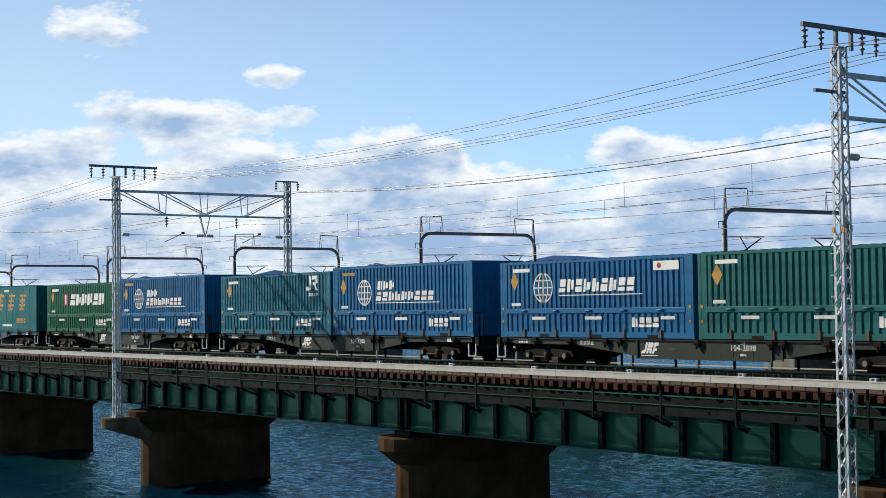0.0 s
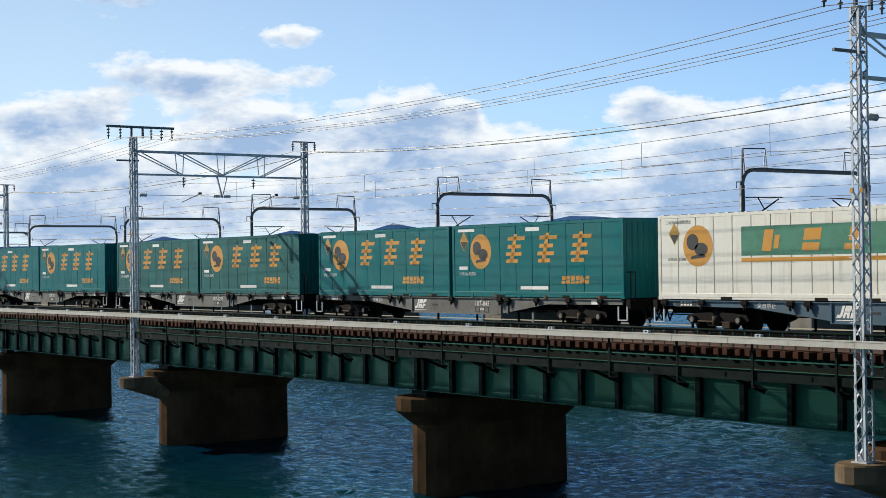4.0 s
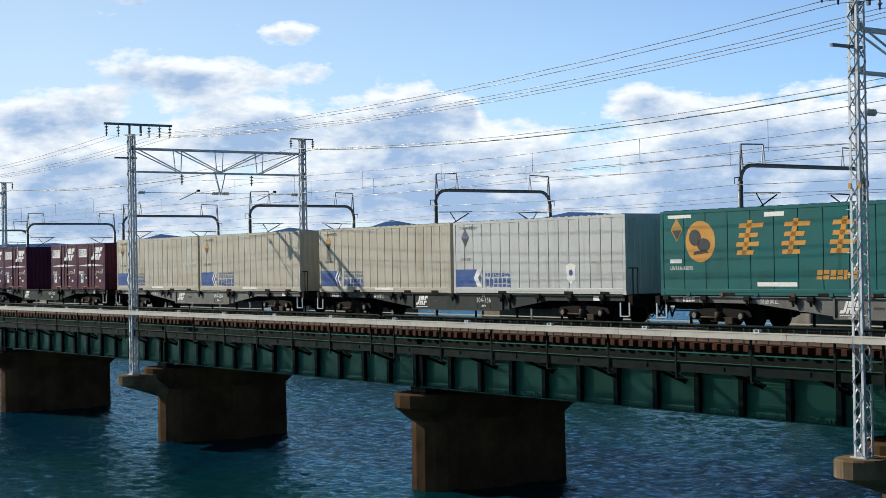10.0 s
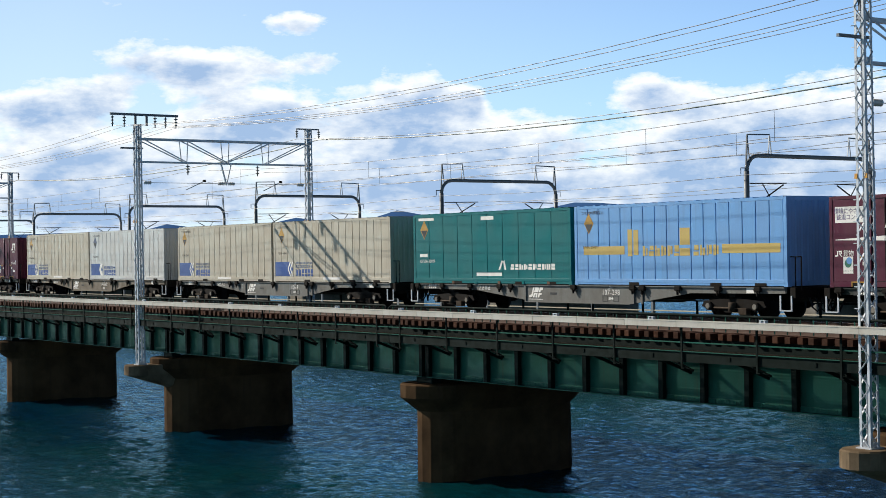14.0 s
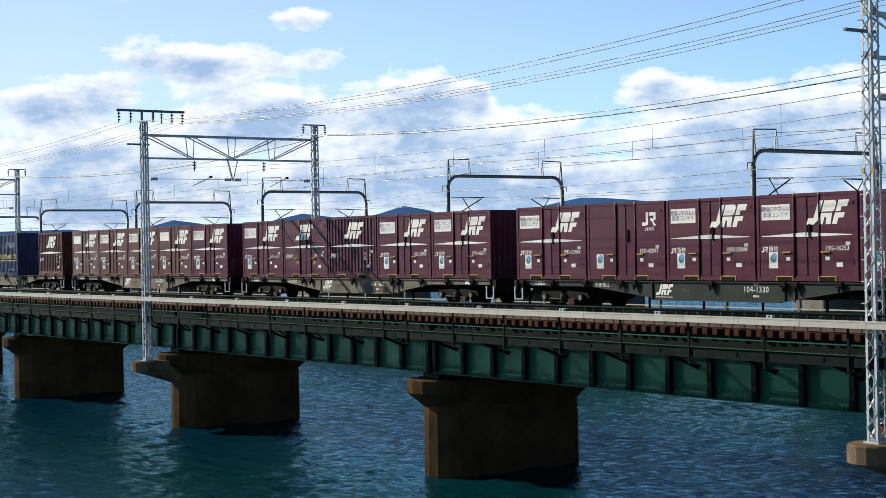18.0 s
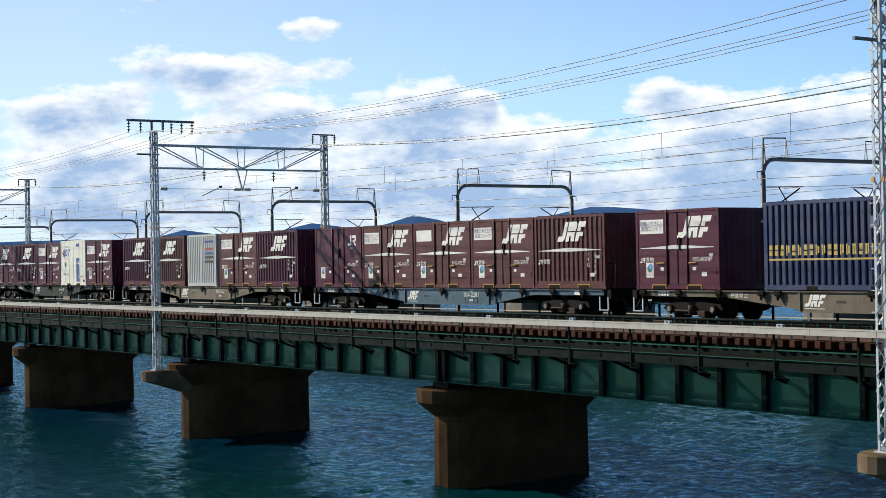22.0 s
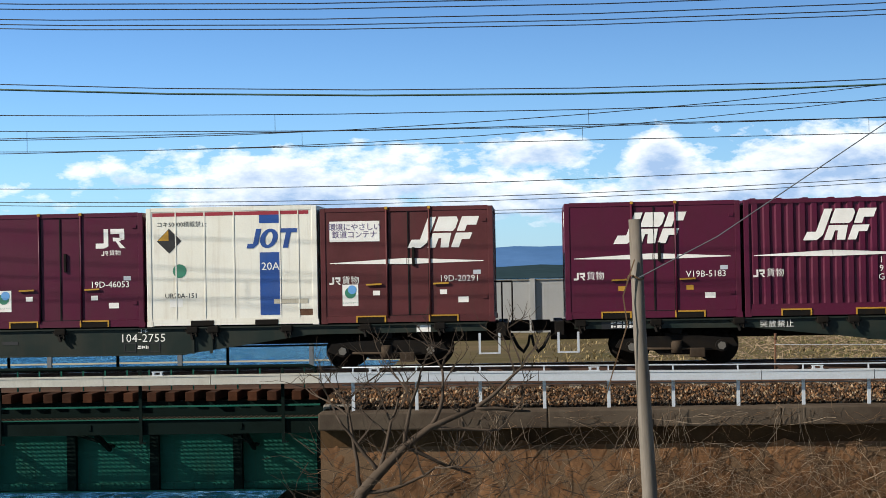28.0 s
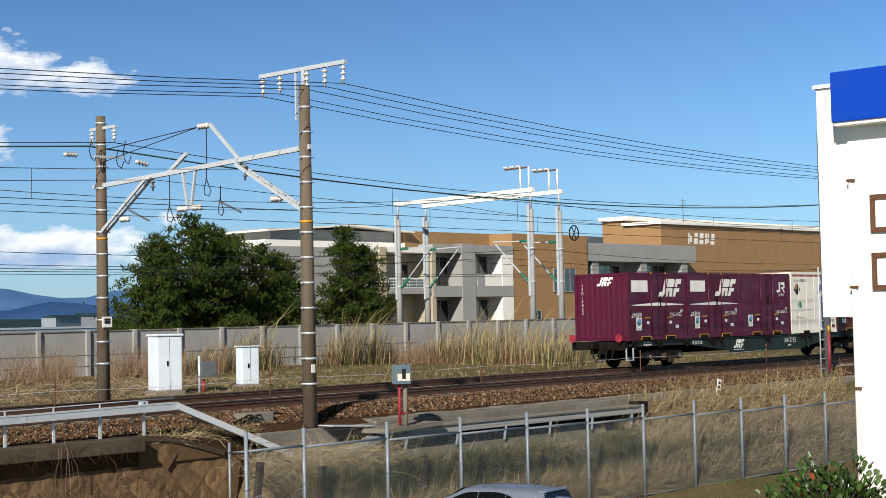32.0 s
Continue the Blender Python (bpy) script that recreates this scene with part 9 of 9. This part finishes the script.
# ---------------------------------------------------------------- buildings behind
def window(parent, x0, x1, y, z0, z1, mull=1, frame=WALL_GREY):
    w = part("window", box(x0, x1, y - 0.06, y - 0.02, z0, z1), GLASS_DARK, parent)
    f = bmesh.new()
    for a0, a1, b0, b1 in ((x0 - 0.08, x1 + 0.08, z0 - 0.08, z0), (x0 - 0.08, x1 + 0.08, z1, z1 + 0.08), (x0 - 0.08, x0, z0, z1), (x1, x1 + 0.08, z0, z1)):
        bx(f, a0, a1, y - 0.12, y - 0.01, b0, b1)
    for k in range(mull):
        x = x0 + (x1 - x0) * (k + 1) / (mull + 1)
        bx(f, x - 0.03, x + 0.03, y - 0.1, y - 0.02, z0, z1)
    part("window_frame", f, frame, w)


def apartment():
    """The cream wing: a balcony bay, two framed bays of pale concrete, a tan block behind and a low raised roof."""
    Y = 115.0
    root = thing("apartment_wing", "cream building wing with recessed balconies and grey beams", "building")
    part("wall", box(112.4, 122.2, Y + 2.4, Y + 12, -0.8, 9.3), WALL_CREAM, root)
    part("wall", box(122.2, 135.7, Y + 1.6, Y + 12, -0.8, 9.3), WALL_CREAM, root)
    part("tan_block", box(121.5, 143.0, Y + 3.0, Y + 14, 9.3, 11.3, 0.03), WALL_TAN, root)
    part("corner_block", box(135.72, 149.6, Y - 0.4, Y + 14, -0.8, 11.2, 0.03), WALL_TAN, root)
    part("white_block", box(101.6, 121.4, Y + 2.6, Y + 14, 9.31, 9.95, 0.02), WALL_WHITE, root)
    part("lower_wing", box(101.6, 112.38, Y + 2.4, Y + 12, -0.8, 9.3), WALL_GREY, root)
    part("clerestory", box(103.0, 120.5, Y + 3.5, Y + 13, 9.95, 11.15), WALL_GREY, root)
    part("raised_roof", prism_y(bmesh.new(), ((101.5, 10.75), (113.5, 11.55), (122.5, 11.05), (122.5, 11.2), (113.5, 11.75), (101.5, 10.92)), Y + 2.2, Y + 15), WALL_WHITE, root)
    part("eave_beam", box(110.5, 122.4, Y - 0.4, Y + 2.4, 8.75, 9.3, 0.02), WALL_WHITE, root)
    part("frame_beam", box(122.42, 135.7, Y - 0.5, Y + 1.6, 8.8, 9.75, 0.02), WALL_GREY, root)
    part("frame_beam", box(122.42, 135.7, Y - 0.5, Y + 1.6, 4.05, 5.25, 0.02), WALL_GREY, root)
    part("frame_column", box(127.0, 129.2, Y - 0.56, Y + 1.6, -0.8, 9.85, 0.02), WALL_GREY, root)
    part("end_pier", box(133.8, 135.7, Y - 0.45, Y + 1.6, 5.26, 8.79, 0.01), WALL_WHITE, root)
    part("end_pier", box(133.8, 135.7, Y - 0.45, Y + 1.6, -0.8, 4.04, 0.01), WALL_WHITE, root)
    part("end_pier", box(122.3, 122.9, Y - 0.45, Y + 1.6, -0.8, 8.79, 0.01), WALL_CREAM, root)
    part("parapet", box(129.21, 133.79, Y - 0.4, Y - 0.2, 5.25, 6.55, 0.01), WALL_WHITE, root)
    part("parapet", box(129.6, 130.8, Y - 0.44, Y - 0.4, 5.3, 6.5), WALL_GREY, root)
    part("balcony_floor", box(110.5, 122.3, Y - 0.4, Y + 2.4, 4.4, 5.02, 0.02), WALL_GREY, root)
    part("balcony_front", box(112.5, 121.2, Y - 0.3, Y - 0.12, 5.02, 6.1, 0.01), WALL_WHITE, root)
    holes = bmesh.new()
    for j in range(24):
        for q in range(3):
            a, b = 112.7 + 0.35 * j, 5.12 + 0.31 * q
            bx(holes, a, a + 0.24, Y - 0.33, Y - 0.3, b, b + 0.22)
    tagged(part("block_holes", holes, GLASS_DARK, root), kind="stuff")
    part("pink_column", box(114.4, 115.3, Y - 0.55, Y + 0.1, -0.8, 9.3, 0.02), WALL_CREAM, root)
    part("pink_column", box(110.6, 111.3, Y - 0.55, Y + 0.1, -0.8, 9.3, 0.02), WALL_CREAM, root)
    window(root, 119.6, 121.4, Y + 2.4, 5.1, 7.6, 1)
    window(root, 116.0, 118.6, Y + 2.4, 1.2, 3.6, 1)
    window(root, 123.2, 126.8, Y + 1.6, 5.3, 8.4, 2)
    window(root, 123.2, 126.8, Y + 1.6, 0.8, 3.7, 2)
    window(root, 129.6, 133.4, Y + 1.6, 5.3, 8.6, 2)
    window(root, 129.6, 133.4, Y + 1.6, 0.8, 3.7, 2)
    window(root, 143.0, 147.0, Y - 0.4, 4.6, 7.2, 3)
    window(root, 139.0, 140.5, Y - 0.4, 0.6, 2.4, 1)


def hall():
    """The tan-tiled hall with a flat roof, and the grey link before it."""
    Y = 116.0
    root = thing("tiled_hall", "tan tiled hall with a flat white roof edge and white sign", "building")
    part("wall", box(170.5, 262, Y + 8, Y + 12, -0.8, 14.2, 0.02), WALL_TAN, root)
    part("roof_edge", box(170.1, 262.4, Y + 7.6, Y + 12.4, 14.2, 14.75, 0.02), WALL_WHITE, root)
    part("front_wall", box(169.8, 262, Y + 2.0, Y + 8, -0.8, 13.4, 0.02), WALL_TAN, root)
    part("front_edge", box(169.4, 262.3, Y + 1.7, Y + 8, 13.4, 13.8, 0.02), WALL_WHITE, root)
    part("sign", quads(bmesh.new(), slant_blocks(5, 0.95, 1.5, 0.4, 0.1, 91)), WALL_WHITE, root, "white wall sign of plain blocks", at=pose(176.0, Y + 1.97, 10.9))
    for k in range(9):
        x = 175 + 9.0 * k
        window(root, x, x + 1.8, Y + 2.0, 5.2, 6.9, 1)
        window(root, x + 3.0, x + 4.8, Y + 2.0, 5.2, 6.9, 1)
        window(root, x, x + 1.8, Y + 2.0, 1.2, 2.9, 1)
    link = thing("grey_link", "pale grey concrete link building with dark window bands", "building")
    part("beam", box(149.7, 173, Y - 1.2, Y + 1.95, 8.2, 10.4, 0.03), WALL_GREY, link)
    part("wall", box(149.7, 169.7, Y + 1.5, Y + 7.9, -0.8, 8.2), WALL_GREY, link)
    for x in (151.0, 161.0, 170.0):
        part("column", box(x, x + 1.3, Y - 1.0, Y + 1.5, -0.8, 8.2, 0.02), WALL_GREY, link)
    for x in (152.5, 162.5):
        window(link, x, x + 7.2, Y + 1.5, 5.0, 7.8, 4)
        window(link, x, x + 7.2, Y + 1.5, 0.8, 3.6, 4)
    part("barrel_roof", box(150, 160, Y + 4, Y + 20, 10.4, 11.6, 0.1), GALV_DARK, link)
    a = thing("roof_aerial", "thin television aerial on the hall roof", "aerial", at=pose(181, Y + 6, 13.8))
    part("mast", rod((0, 0, 0), (0, 0, 3.6), 0.05, 6), GALV_DARK, a)
    for z in (2.6, 3.0, 3.4):
        part("rod", bar(bmesh.new(), (-0.8, 0, z), (0.8, 0, z), 0.05, 0.05), GALV_DARK, a)


apartment()
hall()


def pine(x, y, height, spread, seed):
    """A dark pine: trunk, rising boughs in uneven tiers, flat clumps of needles along them."""
    root = thing("pine_tree", "dark olive-green pine tree with layered uneven boughs", "tree", "pine trees", at=pose(x, y, -0.8))
    rnd = random.Random(seed)
    trunk = bmesh.new()
    tube(trunk, [(0, 0, 0), (0.15, 0, height * 0.4), (-0.1, 0.1, height * 0.75), (0, 0, height * 0.97)], (0.3, 0.22, 0.13, 0.04), 9)
    verts, faces = [], []

    def clump(c, size, n):
        for j in range(n):
            d = Vector((rnd.gauss(0, 1), rnd.gauss(0, 1), rnd.gauss(0, 0.5)))
            p = c + d * (size * 0.36)
            up = Vector((rnd.uniform(-0.9, 0.9), rnd.uniform(-0.9, 0.9), rnd.uniform(0.2, 1.1))).normalized()
            s = up.cross(Vector((rnd.uniform(-1, 1), rnd.uniform(-1, 1), 0.1))).normalized()
            L, w = rnd.uniform(0.16, 0.34), rnd.uniform(0.03, 0.065)
            b = len(verts)
            verts.extend((p - s * w, p + s * w, p + up * L + s * w * 0.5, p + up * L * 1.15 - s * w * 0.5))
            faces.append((b, b + 1, b + 2, b + 3))

    tiers = 34
    for k in range(tiers):
        h = 0.14 + 0.84 * (k + rnd.uniform(-0.4, 0.4)) / tiers
        a = k * 2.4 + rnd.uniform(-0.4, 0.4)
        R = spread * (1.08 - 0.95 * max(0, h - 0.2) / 0.8) * rnd.uniform(0.62, 1.12)
        base = Vector((0, 0, height * h * 0.93))
        tip = Vector((R * math.cos(a), R * math.sin(a), height * h + R * rnd.uniform(0.05, 0.32)))
        mid = base.lerp(tip, 0.5) - Vector((0, 0, 0.12 * R))
        tube(trunk, [base, mid, tip], (0.09, 0.06, 0.02), 5)
        m = max(3, int(R * 2.1))
        for q in range(m):
            u = 0.28 + 0.72 * (q + rnd.uniform(0, 0.8)) / m
            c = (base.lerp(mid, u * 2) if u < 0.5 else mid.lerp(tip, u * 2 - 1)) + Vector((rnd.gauss(0, 0.32), rnd.gauss(0, 0.32), rnd.uniform(0.0, 0.4)))
            clump(c, rnd.uniform(0.6, 1.25), 56)
            if rnd.random() < 0.5:
                clump(c + Vector((rnd.gauss(0, 0.5), rnd.gauss(0, 0.5), rnd.uniform(0.1, 0.5))), rnd.uniform(0.35, 0.7), 26)
    clump(Vector((0, 0, height)), 0.6, 50)
    part("trunk", trunk, BARK, root)
    me = bpy.data.meshes.new("crown")
    me.from_pydata([tuple(v) for v in verts], [], faces)
    me.materials.append(PINE)
    part("crown", me, None, root)


for x, y, h, s, q in ((72.7, 92, 10.4, 4.4, 51), (76.5, 94, 9.7, 4.4, 52), (67.6, 90, 7.6, 3.0, 53), (80.0, 97, 9.2, 4.4, 54), (83.6, 97, 8.8, 4.2, 58), (70.0, 93, 9.0, 3.8, 57), (92.0, 96, 10.2, 3.8, 55), (94.8, 97, 8.8, 3.4, 56), (86.4, 98, 8.0, 3.4, 59)):
    pine(x, y, h, s, q)


def far_shore():
    """Small pale houses and a low road bridge across the lagoon."""
    rnd = random.Random(60)
    for k in range(26):
        a = radians(rnd.uniform(-68, -44) if k < 18 else rnd.uniform(26, 37))
        d = rnd.uniform(900, 1300)
        p = Vector((math.sin(a) * d, math.cos(a) * d, WATER_Z))
        r = thing("far_house", "small pale house on the far shore", "house", "far houses", at=pose(p.x, p.y, WATER_Z + 3, 0, 0, rnd.uniform(-30, 30)))
        w, h = rnd.uniform(6, 17), rnd.uniform(4, 9)
        part("wall", box(-w, w, -5, 5, -3, h), FAR_WALL, r)
        part("roof", prism_x(bmesh.new(), ((-5.5, h), (5.5, h), (0, h + rnd.uniform(1, 3))), -w - 0.4, w + 0.4), HILL_NEAR, r)
    b = thing("road_bridge", "long low pale road bridge across the lagoon", "bridge")
    part("deck", box(60, 900, 620, 628, -1.6, -0.2), FAR_WALL, b)
    part("parapet", box(60, 900, 619.6, 620, -0.2, 0.7), FAR_WALL, b)
    for k in range(22):
        part("pier", box(80 + 38 * k, 83 + 38 * k, 621, 627, -8, -1.6), FAR_WALL, b)


far_shore()


# ---------------------------------------------------------------- sleepers, last
def sleepers():
    me = bpy.data.meshes.new("sleeper")
    bm = box(-0.09, 0.09, -1.15, 1.15, -0.325, -0.152, 0.008)
    bm.to_mesh(me)
    bm.free()
    me.materials.append(TIMBER)
    rnd = random.Random(71)
    x, k = ABUT_X - 0.3, 0
    rest = bmesh.new()
    while x > ABUT_X - SPAN * 7:
        if k < 290:
            s = part("sleeper", me, None, near_track)
            s.matrix_basis = pose(x + rnd.uniform(-0.02, 0.02), NEAR_Y + rnd.uniform(-0.04, 0.04), 0, 0, 0, rnd.uniform(-1, 1))
        else:
            bx(rest, x - 0.1, x + 0.1, NEAR_Y - 1.15, NEAR_Y + 1.15, -0.325, -0.152)
        bx(rest, x - 0.1, x + 0.1, FAR_Y - 1.15, FAR_Y + 1.15, -0.325, -0.152)
        x -= 0.40
        k += 1
    tagged(part("far_sleepers", rest, TIMBER, far_track), kind="stuff")
    land = bmesh.new()
    x = ABUT_X + 0.5
    while x < 110:
        for y in (NEAR_Y, FAR_Y):
            bx(land, x - 0.11, x + 0.11, y - 1.1, y + 1.1, -0.3, -0.17)
        x += 0.6
    tagged(part("ballasted_sleepers", land, CONCRETE, far_track), kind="stuff")


sleepers()


# ---------------------------------------------------------------- movement
def motions():
    for ob, u, z in MOVERS:
        walk(ob, [(t, pose(s + u, FAR_Y, z)) for t, s in PASS])
    # the tide carries the ripples slowly under the bridge
    walk(river, [(0.0, pose(0, 0, 0)), (16.0, pose(2.4, 3.0, 0)), (32.0, pose(4.8, 6.0, 0))])


motions()
